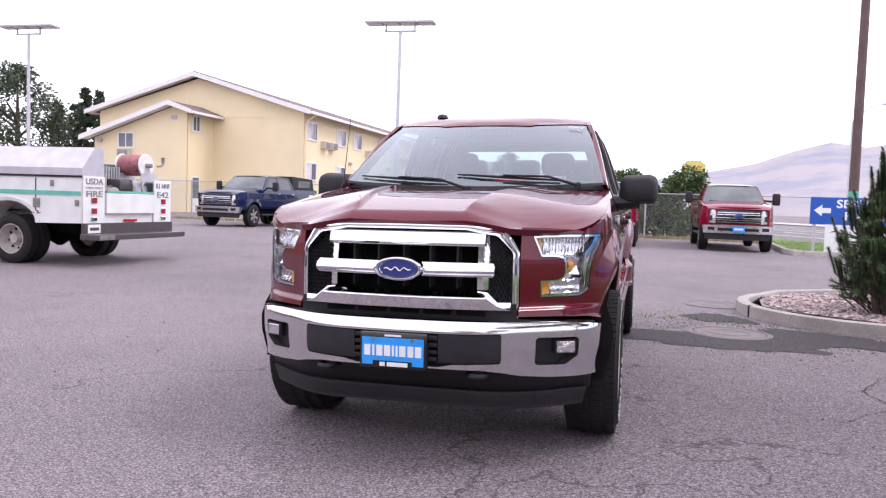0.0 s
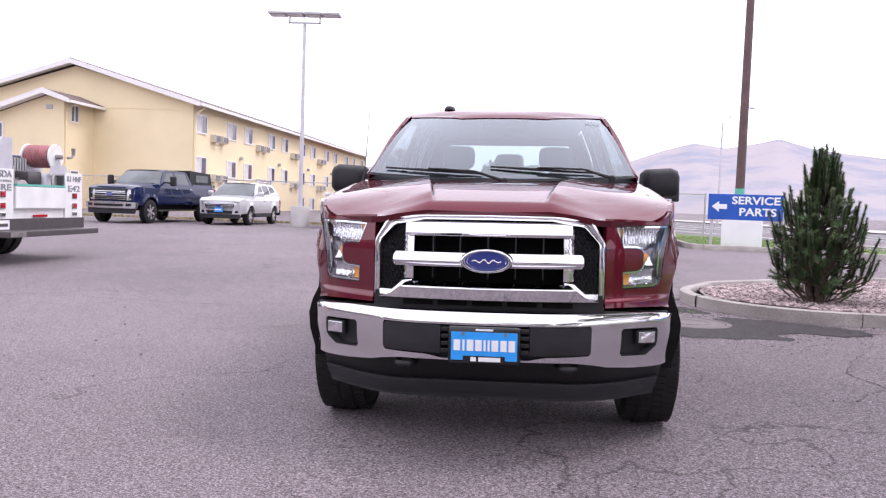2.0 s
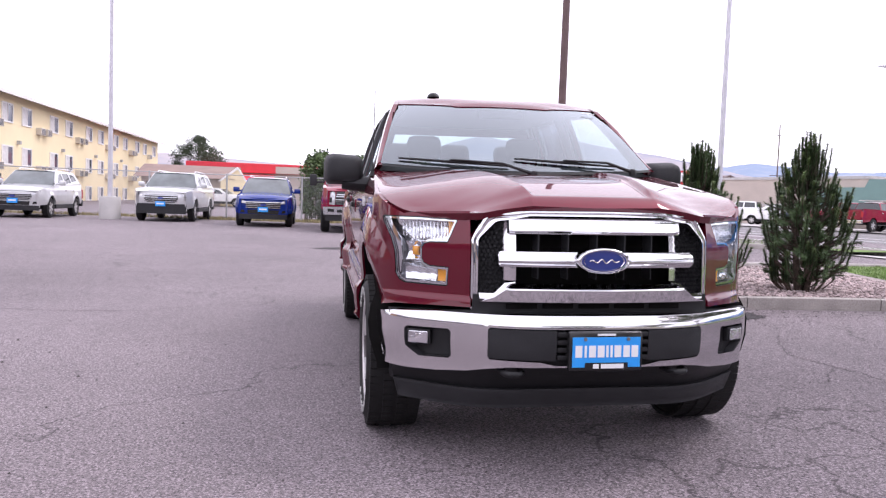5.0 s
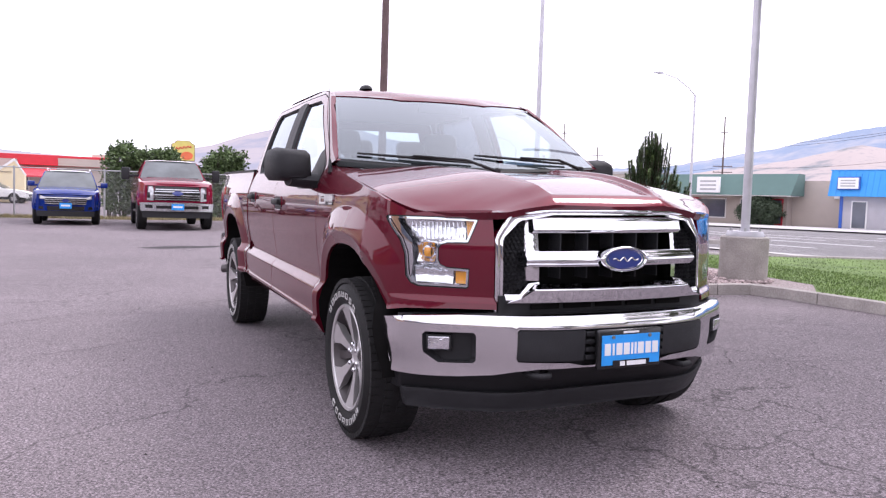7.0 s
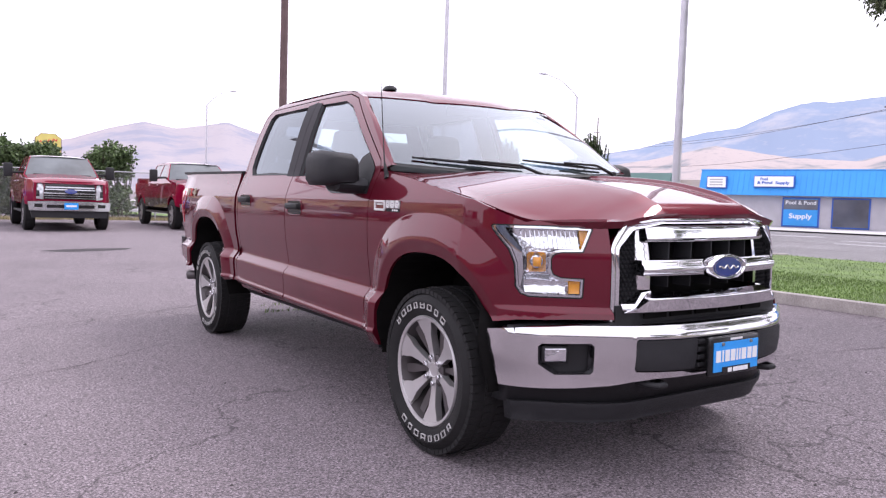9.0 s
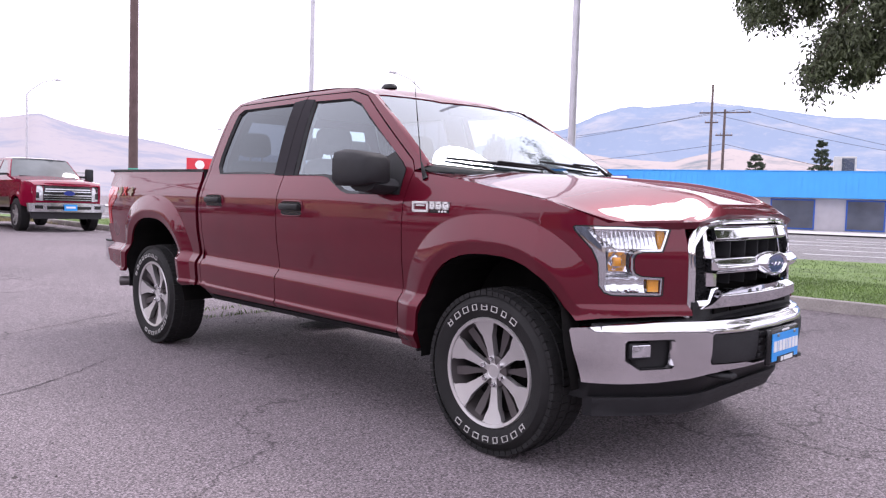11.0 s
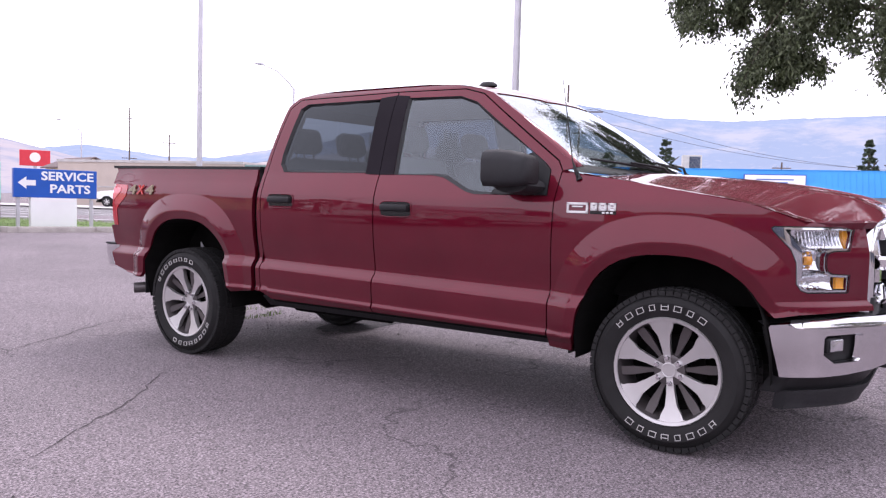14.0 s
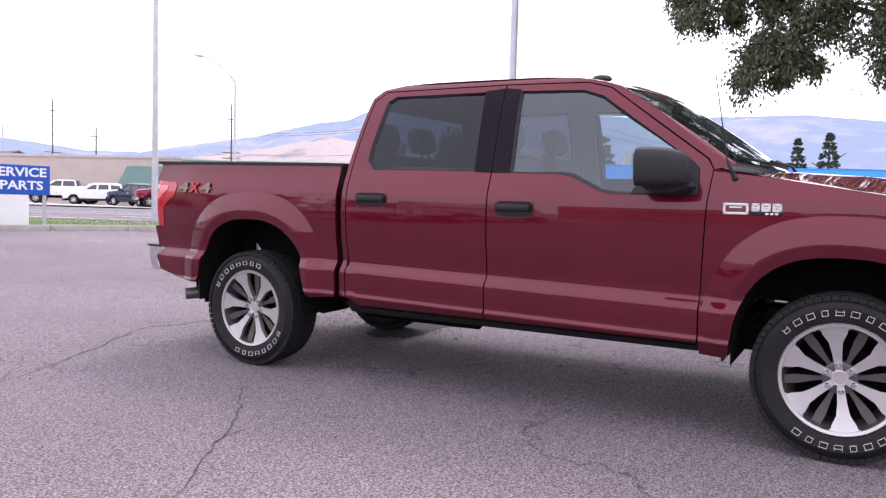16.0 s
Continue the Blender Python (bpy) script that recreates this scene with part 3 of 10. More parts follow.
# ---- buildings ----
def window(parent, m, w, h, glass="far_glass", curtain=True):
    """A framed sash window; its local x runs along the wall, y out of it."""
    bm = bmesh.new()
    t = 0.09
    for a in ((-w / 2, w / 2, h / 2 - t, h / 2), (-w / 2, w / 2, -h / 2, -h / 2 + t), (-w / 2, -w / 2 + t, -h / 2 + t, h / 2 - t), (w / 2 - t, w / 2, -h / 2 + t, h / 2 - t), (-0.03, 0.03, -h / 2 + t, h / 2 - t)):
        box(bm, a[0], a[1], 0.0, 0.07, a[2], a[3])
    ob = part("window", bm, M["trim"], parent, m=m)
    part("pane", boxed(-w / 2 + t, -0.03, 0.005, 0.03, -h / 2 + t, h / 2 - t), M[glass], ob)
    part("pane", boxed(0.03, w / 2 - t, 0.005, 0.03, -h / 2 + t, h / 2 - t), M["curtain" if curtain else glass], ob)
    return ob


def air_unit(parent, m):
    bm = boxed(-0.45, 0.45, 0.0, 0.38, -0.25, 0.25, bevel=0.02)
    ob = part("air_conditioner", bm, M["ac"], parent, m=m)
    bm = bmesh.new()
    for k in range(6):
        box(bm, -0.38, 0.38, 0.385, 0.40, -0.19 + k * 0.068, -0.155 + k * 0.068)
    part("louvre", bm, M["far_glass"], ob)
    return ob


def build_motel():
    X, Y0, Y1, XL, EV, RZ = -21.1, 42.7, 95.0, -36.86, 7.05, 9.38
    XR = (X + XL) / 2
    b = thing("motel", "long yellow stucco two-storey motel with a brown gabled roof", "building")
    part("wall", prism(bmesh.new(), [(X, 0), (XL, 0), (XL, EV), (XR, RZ - 0.1), (X, EV)], Y0, Y1), M["stucco"], b)
    over, th = 0.75, 0.22
    k = (RZ - EV) / (X - XR)
    for s, name in ((1, "roof"), (-1, "roof")):
        e = XR + s * (X - XR + over)
        ez = EV - k * over + 0.12
        part(name, prism(bmesh.new(), [(XR, RZ + 0.1), (e, ez), (e, ez + th * 0.6), (XR, RZ + 0.1 + th)], Y0 - 0.65, Y1 + 0.6), M["shingle"], b)
        bm = prism(bmesh.new(), [(XR, RZ - 0.04), (e, ez - 0.16), (e, ez + 0.14), (XR, RZ + 0.27)], Y0 - 0.76, Y0 - 0.66)
        part("bargeboard", bm, M["trim"], b, "white painted bargeboard")
        part("soffit", prism(bmesh.new(), [(XR, RZ + 0.09), (e, ez - 0.01), (e, ez - 0.05), (XR, RZ + 0.05)], Y0 - 0.655, Y0), M["trim"], b, "white soffit")
        part("gutter", boxed(e - 0.02, e + 0.13, Y0 - 0.7, Y1 + 0.6, ez - 0.10, ez + 0.08), M["trim"], b, "white eaves gutter")
    bm = tube(bmesh.new(), [(X + 0.7, Y0 + 0.3, EV - 0.2), (X + 0.2, Y0 + 0.15, EV - 0.6), (X + 0.12, Y0 + 0.12, EV - 1.0), (X + 0.12, Y0 + 0.12, 0.2)], 0.06, 6)
    part("downpipe", bm, M["stucco"], b)
    part("string_course", boxed(XL, X + 0.03, Y0 - 0.03, Y1, EV - 0.42, EV - 0.36), M["stucco"], b)
    wins = [43.9, 49.1, 52.4, 57.8, 61.3, 66.6, 70.2, 75.4, 79.0, 84.2, 87.8, 92.6]
    face = lambda y, z: Matrix.Translation((X, y, z)) @ pose(0, 0, 0, 0, 0, -90)
    for i, y in enumerate(wins):
        for z in (6.02, 3.32, 0.95):
            if z > 1 or i > 4:
                window(b, face(y, z - 0.15), 1.75, 1.25)
    for y in (45.9, 47.2, 54.6, 55.9, 63.4, 64.7, 72.2, 73.5, 81, 82.3, 89.5):
        for z in (5.1, 2.45):
            air_unit(b, face(y, z))
    for y in (50.8, 59.6, 68.4, 77.2):
        part("wall_lamp", boxed(X, X + 0.25, y - 0.12, y + 0.12, 3.95, 4.2, bevel=0.03), M["lamp_metal"], b)
    # wing in front of the gable
    wx0, wx1, wy, wr, wp = -34.75, -27.79, 39.55, -28.72, 7.12
    wl, wq = wp - 0.345 * (wr - wx0), wp - 0.345 * (wx1 - wr)
    part("wing_wall", prism(bmesh.new(), [(wx1, 0), (wx0, 0), (wx0, wl - 0.1), (wr, wp - 0.1), (wx1, wq - 0.1)], wy, Y0), M["stucco"], b)
    part("wing_roof", prism(bmesh.new(), [(wr, wp), (wx0 - 0.6, wl - 0.207), (wx0 - 0.6, wl - 0.03), (wr, wp + 0.18), (wx1 + 0.75, wq - 0.10), (wx1 + 0.75, wq - 0.27)], wy - 0.7, Y0 + 0.5), M["shingle"], b)
    part("wing_bargeboard", prism(bmesh.new(), [(wr, wp - 0.12), (wx0 - 0.62, wl - 0.33), (wx0 - 0.62, wl - 0.02), (wr, wp + 0.19), (wx1 + 0.77, wq - 0.09), (wx1 + 0.77, wq - 0.34)], wy - 0.8, wy - 0.71), M["trim"], b, "white painted bargeboard")
    part("wing_soffit", prism(bmesh.new(), [(wr, wp - 0.005), (wx0 - 0.6, wl - 0.212), (wx0 - 0.6, wl - 0.25), (wr, wp - 0.045), (wx1 + 0.74, wq - 0.31), (wx1 + 0.74, wq - 0.275)], wy - 0.7, wy), M["trim"], b, "white soffit")
    part("wing_gutter", boxed(wx1 + 0.74, wx1 + 0.86, wy - 0.7, Y0, wq - 0.32, wq - 0.16), M["trim"], b)
    window(b, Matrix.Translation((-32.3, wy, 4.78)) @ pose(0, 0, 0, 0, 0, 180), 1.25, 1.05, curtain=False)
    air_unit(b, Matrix.Translation((-32.3, wy, 3.93)) @ pose(0, 0, 0, 0, 0, 180))
    window(b, Matrix.Translation((wx1, 40.58, 5.98)) @ pose(0, 0, 0, 0, 0, -90), 0.9, 1.1, curtain=False)
    dr = part("door", boxed(wx1, wx1 + 0.05, 40.1, 41.05, 0.05, 2.55), M["trim"], b)
    part("door_pane", boxed(wx1 + 0.051, wx1 + 0.06, 40.22, 40.93, 1.1, 2.45), M["far_glass"], dr)
    part("vent", boxed(-28.9, -28.5, wy - 0.08, wy, 6.15, 6.4, bevel=0.02), M["lamp_metal"], b)
    part("wall_lamp", boxed(-34.4, -34.1, wy - 0.2, wy, 4.65, 4.9, bevel=0.03), M["lamp_metal"], b)
    part("downpipe", tube(bmesh.new(), [(wx1 + 0.7, wy + 0.1, wq - 0.3), (wx1 + 0.1, wy + 0.1, wq - 0.8), (wx1 + 0.1, wy + 0.1, 0.2)], 0.05, 6), M["stucco"], b)


build_motel()


def shop_m():
    """Local x runs along the far side of the street from its left end to its right, y away from the lot."""
    a = math.degrees(math.atan2(-ROAD_U.y, -ROAD_U.x))
    p = ROAD_N * 58
    return Matrix.Translation((p.x, p.y, 0.1)) @ pose(0, 0, 0, 0, 0, a)


def build_shops():
    # local x = -u
    m = shop_m()
    b = thing("pool_shop", "low grey shop with a bright blue sheet-metal fascia", "shop", m=m)
    part("wall", boxed(-18.4, 22, 0, 14, 0, 3.4), M["grey_wall"], b)
    part("fascia", prism(bmesh.new(), [(-0.9, 2.45), (0.0, 2.45), (0.5, 2.6), (0.5, 4.35), (-0.3, 4.35)], -19.0, 24, "yz"), M["blue_fascia"], b, "bright blue sloped fascia")
    for k in range(106):
        x = -18.9 + k * 0.405
        part("fascia_seam", prism(bmesh.new(), [(-0.925, 2.46), (-0.9, 2.45), (-0.3, 4.34), (-0.325, 4.34)], x, x + 0.03, "yz"), M["blue_fascia"], b)
    part("fascia_cap", boxed(-19.05, 24.05, -0.34, 0.6, 4.352, 4.42), M["blue_fascia"], b)
    def sign_board(x0, x1, z0, z1, lines):
        ob = part("sign_board", boxed(x0, x1, -1.02, -0.86, z0, z1, bevel=0.02), M["sign_white"], b)
        part("sign_rim", prism(bmesh.new(), [(x0 - 0.08, z0 - 0.08), (x1 + 0.08, z0 - 0.08), (x1 + 0.08, z1 + 0.08), (x0 - 0.08, z1 + 0.08)], -0.86, -0.72), M["sign_blue"], ob)
        return ob
    face = lambda x, z, y: Matrix.Translation((x, y, z)) @ pose(0, 0, 0, 90, 0, 0)
    s = sign_board(-14.75, -12.0, 3.1, 3.85, 1)
    words("lettering", "Pool", 0.3, face(-14.05, 3.65, -1.03), M["sign_blue"], s, bold=0.01)
    words("lettering", "& Pond  Supply", 0.28, face(-13.4, 3.38, -1.03), M["sign_blue"], s, bold=0.01, spread=2.3)
    s = sign_board(-18.3, -16.9, 3.0, 3.8, 1)
    for k in range(3):
        part("lettering", boxed(-18.1, -17.1, -1.03, -1.021, 3.15 + k * 0.2, 3.25 + k * 0.2), M["lamp_metal"], s)
    s = sign_board(7.0, 11.2, 2.95, 3.95, 1)
    for k, (a, c) in enumerate(((7.6, 10.6), (8.2, 10.0), (7.8, 10.4))):
        part("lettering", boxed(a, c, -1.03, -1.021, 3.15 + k * 0.22, 3.23 + k * 0.22), M["sign_blue"], s)
    def bay(x0, x1, z0, z1, dark=True):
        w = part("window", boxed(x0, x1, -0.06, 0.02, z0, z1), M["sign_blue"], b)
        part("pane", boxed(x0 + 0.1, x1 - 0.1, -0.08, -0.062, z0 + 0.1, z1 - 0.1), M["far_glass"], w)
        return w
    w = part("poster_window", boxed(-12.9, -10.3, -0.06, 0.02, 0.15, 2.35), M["sign_blue"], b)
    part("poster", boxed(-12.78, -10.42, -0.09, -0.062, 0.25, 2.25), M["blue_fascia"], w)
    part("poster_band", boxed(-12.78, -10.42, -0.1, -0.092, 1.45, 2.2), M["far_glass"], w)
    words("lettering", "Pool & Pond", 0.4, face(-11.6, 1.95, -0.105), M["sign_white"], w, spread=2.1, bold=0.008)
    words("lettering", "Supply", 0.5, face(-11.6, 0.95, -0.096), M["sign_white"], w, spread=1.6, bold=0.012)
    for x0, x1 in ((-9.5, -7.0), (-5.8, -3.0), (-1.5, 1.5), (3.5, 6.0), (8.0, 11.6), (13, 16)):
        bay(x0, x1, 0.15, 2.35)
    d = part("door", boxed(-17.6, -16.5, -0.06, 0.02, 0.0, 2.15), M["trim"], b, "white framed glass door")
    part("pane", boxed(-17.5, -16.6, -0.08, -0.062, 0.15, 2.05), M["far_glass"], d)
    part("side_panel", boxed(-18.42, -18.2, -0.05, 0.0, 0, 2.45), M["sign_blue"], b)
    for x in (2.6, 3.1):
        part("roof_unit", boxed(x, x + (1.5 if x < 3 else 0.9), 2.0, 3.4, 4.4, 5.6 if x < 3 else 5.5, bevel=0.03), M["ac"] if x < 3 else M["far_glass"], b)

    g = thing("green_roof_shop", "tan single-storey shop with a green metal mansard roof", "shop", m=m)
    part("wall", boxed(-34.5, -22.9, 1.5, 15, 0, 3.0), M["tan_wall"], g)
    part("side_wall", boxed(-22.88, -18.9, 2.4, 15.5, 0, 3.7), M["tan_wall"], g)
    part("mansard", prism(bmesh.new(), [(-0.4, 2.45), (2.2, 2.45), (2.2, 4.2), (1.0, 4.2)], -35.5, -21.9, "yz"), M["green_roof"], g, "green metal mansard roof")
    s = part("sign_board", boxed(-29.6, -27.6, -0.75, -0.5, 2.6, 3.9, bevel=0.03), M["sign_white"], g)
    for k in range(3):
        part("lettering", boxed(-29.3, -27.9, -0.76, -0.751, 2.8 + k * 0.33, 2.95 + k * 0.33), M["lamp_metal"], s)
    for x0, x1 in ((-33.5, -31.5), (-30.5, -28), (-26.8, -24.4)):
        w = part("window", boxed(x0, x1, 1.44, 1.52, 0.5, 2.2), M["trim"], g)
        part("pane", boxed(x0 + 0.08, x1 - 0.08, 1.42, 1.438, 0.6, 2.1), M["far_glass"], w)
    for x0 in (-24.2, -31.3):
        dr = part("door", boxed(x0, x0 + 1.0, 1.44, 1.5, 0.0, 2.2), M["sign_red"], g, "dark red framed door")
        part("pane", boxed(x0 + 0.12, x0 + 0.88, 1.42, 1.438, 0.2, 2.1), M["far_glass"], dr)
    part("wall_lamp", boxed(-19.6, -19.2, 2.1, 2.4, 2.3, 2.75, bevel=0.03), M["trim"], g)
    part("eave_shadow_board", boxed(-35.4, -22.0, -0.35, 1.5, 2.38, 2.445), M["trim"], g)
    t = thing("tan_warehouse", "long tan flat-roofed masonry building", "building", m=m)
    part("wall", boxed(-60, -38.5, 6, 26, 0, 4.5), M["tan_wall"], t)
    part("parapet", boxed(-60.1, -38.4, 5.9, 26.1, 4.5, 4.75), M["pale_concrete"], t)
    part("wall_band", boxed(-60.05, -38.45, 5.95, 6.0, 1.9, 2.05), M["pale_concrete"], t)
    part("awning", prism(bmesh.new(), [(3.6, 1.9), (6.0, 1.9), (6.0, 3.7), (5.2, 3.7)], -43.5, -37.5, "yz"), M["green_roof"], t, "green metal awning roof")


    h = thing("gable_house", "pale yellow house with a grey gabled roof beyond the warehouse", "house", m=Matrix.Translation((55.3, 97, 0)) @ pose(0, 0, 0, 0, 0, -8))
    part("wall", prism(bmesh.new(), [(-2.9, 0), (2.9, 0), (2.9, 4.9), (0, 6.1), (-2.9, 4.9)], 0, 9), M["stucco"], h)
    for sx in (-1, 1):
        part("roof", prism(bmesh.new(), [(sx * 3.4, 4.72), (0, 6.16), (0, 6.34), (sx * 3.4, 4.90)], -0.5, 9.5), M["shingle"], h, "grey shingle roof slope")


build_shops()


# ---- lamps, poles and signs ----
def lot_lamp(x, y, h, turn, tag):
    b = thing("parking_lamp", tag, "lamp post", "parking lot lamps", m=Matrix.Translation((x, y, gh(x, y))) @ pose(0, 0, 0, 0, 0, turn))
    part("base", lathe(bmesh.new(), [(-0.05, 0.0), (-0.05, 0.36), (0.75, 0.36), (0.79, 0.33), (0.79, 0.0)], 24, "z"), M["pale_concrete"], b, "round concrete footing", soft=40)
    part("pole", tube(bmesh.new(), [(0, 0, 0.79), (0, 0, h - 0.3)], [0.085, 0.06], 10), M["grey_metal"], b, soft=50)
    bm = bmesh.new()
    box(bm, -0.62, 0.62, -0.03, 0.03, h - 0.3, h - 0.24)
    for x_ in (-0.6, 0.56):
        box(bm, x_, x_ + 0.05, -0.03, 0.03, h - 0.3, h + 0.02)
    part("bracket", bm, M["lamp_metal"], b)
    for k in range(4):
        bm = boxed(-1.36 + k * 0.69, -0.70 + k * 0.69, -0.3, 0.3, h, h + 0.09, bevel=0.02)
        hd = part("lamp_head", bm, M["lamp_metal"], b)
        part("lens", boxed(-1.3 + k * 0.69, -0.76 + k * 0.69, -0.24, 0.24, h - 0.012, h - 0.002), M["trim"], hd)


lot_lamp(-8.56, 24.6, 8.05, 4, "tall grey parking lot lamp with a flat twin-armed head")
lot_lamp(-25.5, 24.0, 8.2, 2, "tall grey parking lot lamp behind the utility truck")


def plain_pole(name, x, y, h, r0, r1, mat_, label, footing=None):
    b = thing(name, label, "pole", m=Matrix.Translation((x, y, gh(x, y))))
    z0 = 0.0
    if footing:
        fr, fh = footing
        part("footing", lathe(bmesh.new(), [(-0.05, 0), (-0.05, fr), (fh - 0.02, fr), (fh, fr - 0.02), (fh, 0)], 28, "z"), M["concrete"], b, "round concrete footing", soft=40)
        part("base_plate", lathe(bmesh.new(), [(fh, 0), (fh, 0.28), (fh + 0.03, 0.28), (fh + 0.08, 0.26), (fh + 0.08, 0)], 24, "z"), M["grey_metal"], b, soft=40)
        for a in range(4):
            part("bolt", lathe(bmesh.new(), [(fh + 0.08, 0), (fh + 0.08, 0.022), (fh + 0.13, 0.022), (fh + 0.13, 0)], 6, "z", m=Matrix.Translation((0.21 * math.cos(a * 1.571 + 0.78), 0.21 * math.sin(a * 1.571 + 0.78), 0))), M["lamp_metal"], b)
        z0 = fh + 0.07
    part("shaft", tube(bmesh.new(), [(0, 0, z0), (0, 0, h * 0.5), (0, 0, h)], [r0, (r0 + r1) / 2, r1], 14), M[mat_], b, soft=50)
    return b


plain_pole("lamp_post", 7.07, 5.36, 10.5, 0.068, 0.055, "grey_metal", "grey steel lamp post on a round concrete footing", footing=(0.36, 0.78))
plain_pole("lamp_post", 11.73, 19.64, 11.0, 0.10, 0.06, "grey_metal", "slender tapered grey steel lamp post on the verge")
rp = plain_pole("sign_pole", 7.98, 25.2, 12.0, 0.17, 0.13, "brown_pole", "tall weathered brown pole with a teal band")
part("band", lathe(bmesh.new(), [(0.75, 0.165), (0.75, 0.176), (2.0, 0.174), (2.0, 0.163)], 18, "z"), M["teal"], rp, "painted teal band", soft=50)


def service_sign():
    m = Matrix.Translation((6.48, 18.82, gh(6.4, 18.8))) @ pose(0, 0, 0, 0, 0, -14)
    b = thing("service_sign", "blue board sign with white arrow and lettering, white base", "sign", m=m)
    board = part("board", boxed(-1.02, 1.02, -0.08, 0.08, 0.88, 1.63, bevel=0.012), M["sign_blue"], b)
    part("base", boxed(-0.62, 0.5, -0.1, 0.1, 0.05, 0.878), M["sign_white"], b, "plain white base panel")
    f = lambda x, z: Matrix.Translation((x, -0.083, z)) @ pose(0, 0, 0, 90, 0, 0)
    words("lettering", "SERVICE", 0.31, f(0.28, 1.44), M["sign_white"], board, bold=0.008, spread=1.3)
    words("lettering", "PARTS", 0.31, f(0.34, 1.11), M["sign_white"], board, bold=0.008, spread=1.0)
    part("arrow", prism(bmesh.new(), [(-0.92, 1.26), (-0.72, 1.42), (-0.72, 1.33), (-0.5, 1.33), (-0.5, 1.19), (-0.72, 1.19), (-0.72, 1.10)], -0.092, -0.081), M["sign_white"], board, "white arrow")
    for x in (-0.9, 0.9):
        part("leg", boxed(x - 0.04, x + 0.04, -0.04, 0.04, 0.0, 0.879), M["grey_metal"], b)


service_sign()


def super_sign():
    b = thing("motel_sign", "pale yellow pylon sign with a red oval and script bars", "sign", m=Matrix.Translation((5.47, 79.8, 0.2)))
    top = [(-1.08, 4.4), (1.08, 4.4), (1.08, 6.0), (0.8, 6.14), (0.6, 6.36), (-0.6, 6.36), (-0.8, 6.14), (-1.08, 6.0)]
    part("pylon", boxed(-0.3, 0.3, -0.2, 0.2, 0, 4.4), M["sign_yellow"], b)
    bd = part("board", prism(bmesh.new(), top, -0.3, 0.3), M["sign_yellow"], b)
    part("board_edge", prism(bmesh.new(), [(x * 1.06, 5.38 + (z - 5.38) * 1.06) for x, z in top], -0.24, 0.24), M["brown_roof"], bd)
    part("red_panel", lathe(bmesh.new(), [(-0.34, 0.0), (-0.34, 0.42), (-0.3, 0.42)], 20, "y", m=Matrix.Translation((0.35, 0, 4.88)) @ Matrix.Diagonal((1.4, 1, 1, 1))), surf("sign_orange", (0.75, 0.16, 0.06), 0.45, var=0.06, scale=2), bd)
    script = [(-0.75 + 0.1 * k, -0.33, 5.55 + 0.02 * k + 0.13 * math.sin(k * 1.7)) for k in range(16)]
    part("script_stroke", tube(bmesh.new(), script, 0.05, 5), M["sign_red"], bd, "plain red script stroke")


super_sign()


def red_sign():
    b = thing("red_pylon_sign", "red and white panel sign on a post across the street", "sign", m=Matrix.Translation((58.3, 117.8, 0.2)) @ pose(0, 0, 0, 0, 0, -25))
    part("post", boxed(-0.25, 0.25, -0.2, 0.2, 0, 5.2), M["lamp_metal"], b)
    bd = part("board", boxed(-2.1, 2.1, -0.25, 0.25, 5.2, 7.6, bevel=0.05), M["sign_red"], b)
    part("emblem", lathe(bmesh.new(), [(-0.29, 0.0), (-0.29, 0.75), (-0.25, 0.75)], 20, "y", m=Matrix.Translation((0, 0, 6.5))), M["sign_white"], bd, "round white emblem")
    part("lower_board", boxed(-2.4, 2.4, -0.25, 0.25, 2.9, 4.6, bevel=0.05), M["sign_red"], b)
    part("lower_bar", boxed(-1.9, 1.9, -0.27, -0.252, 3.5, 4.0), M["sign_white"], b)


red_sign()


def utility_pole(x, y, h, arms, label="brown timber utility pole with crossarms", turn=20):
    b = thing("utility_pole", label, "utility pole", "utility poles", m=Matrix.Translation((x, y, 0)) @ pose(0, 0, 0, 0, 0, turn))
    part("shaft", tube(bmesh.new(), [(0, 0, 0), (0, 0, h)], [0.19, 0.12], 8), M["timber"], b)
    for z, w in arms:
        a = part("crossarm", boxed(-w / 2, w / 2, 0.1, 0.22, z, z + 0.14), M["timber"], b)
        for k in (-0.45, -0.2, 0.2, 0.45):
            part("insulator", tube(bmesh.new(), [(k * w, 0.16, z + 0.14), (k * w, 0.16, z + 0.34)], 0.05, 6), M["grey_metal"], a)


utility_pole(77.7, 37.8, 15.4, ((5.6, 2.6), (11.2, 1.4)), turn=-66)
utility_pole(79.2, 37.0, 12.8, ((12.4, 5.4), (9.9, 1.8)), turn=-66)
utility_pole(99.5, 155.5, 21.0, ((9.6, 3.2), (18.5, 1.2), (8.4, 3.0)), turn=-30)
utility_pole(93.5, 133.0, 13.8, ((12.0, 2.6),), turn=-30)
utility_pole(103.3, 107.0, 18.6, ((9.4, 3.4), (8.3, 3.4), (15.6, 1.4)), turn=-40)
utility_pole(118, 22, 8.8, ((7.9, 2.6),), turn=-70)
utility_pole(124, 10, 8.2, ((7.4, 2.6),), turn=-70)


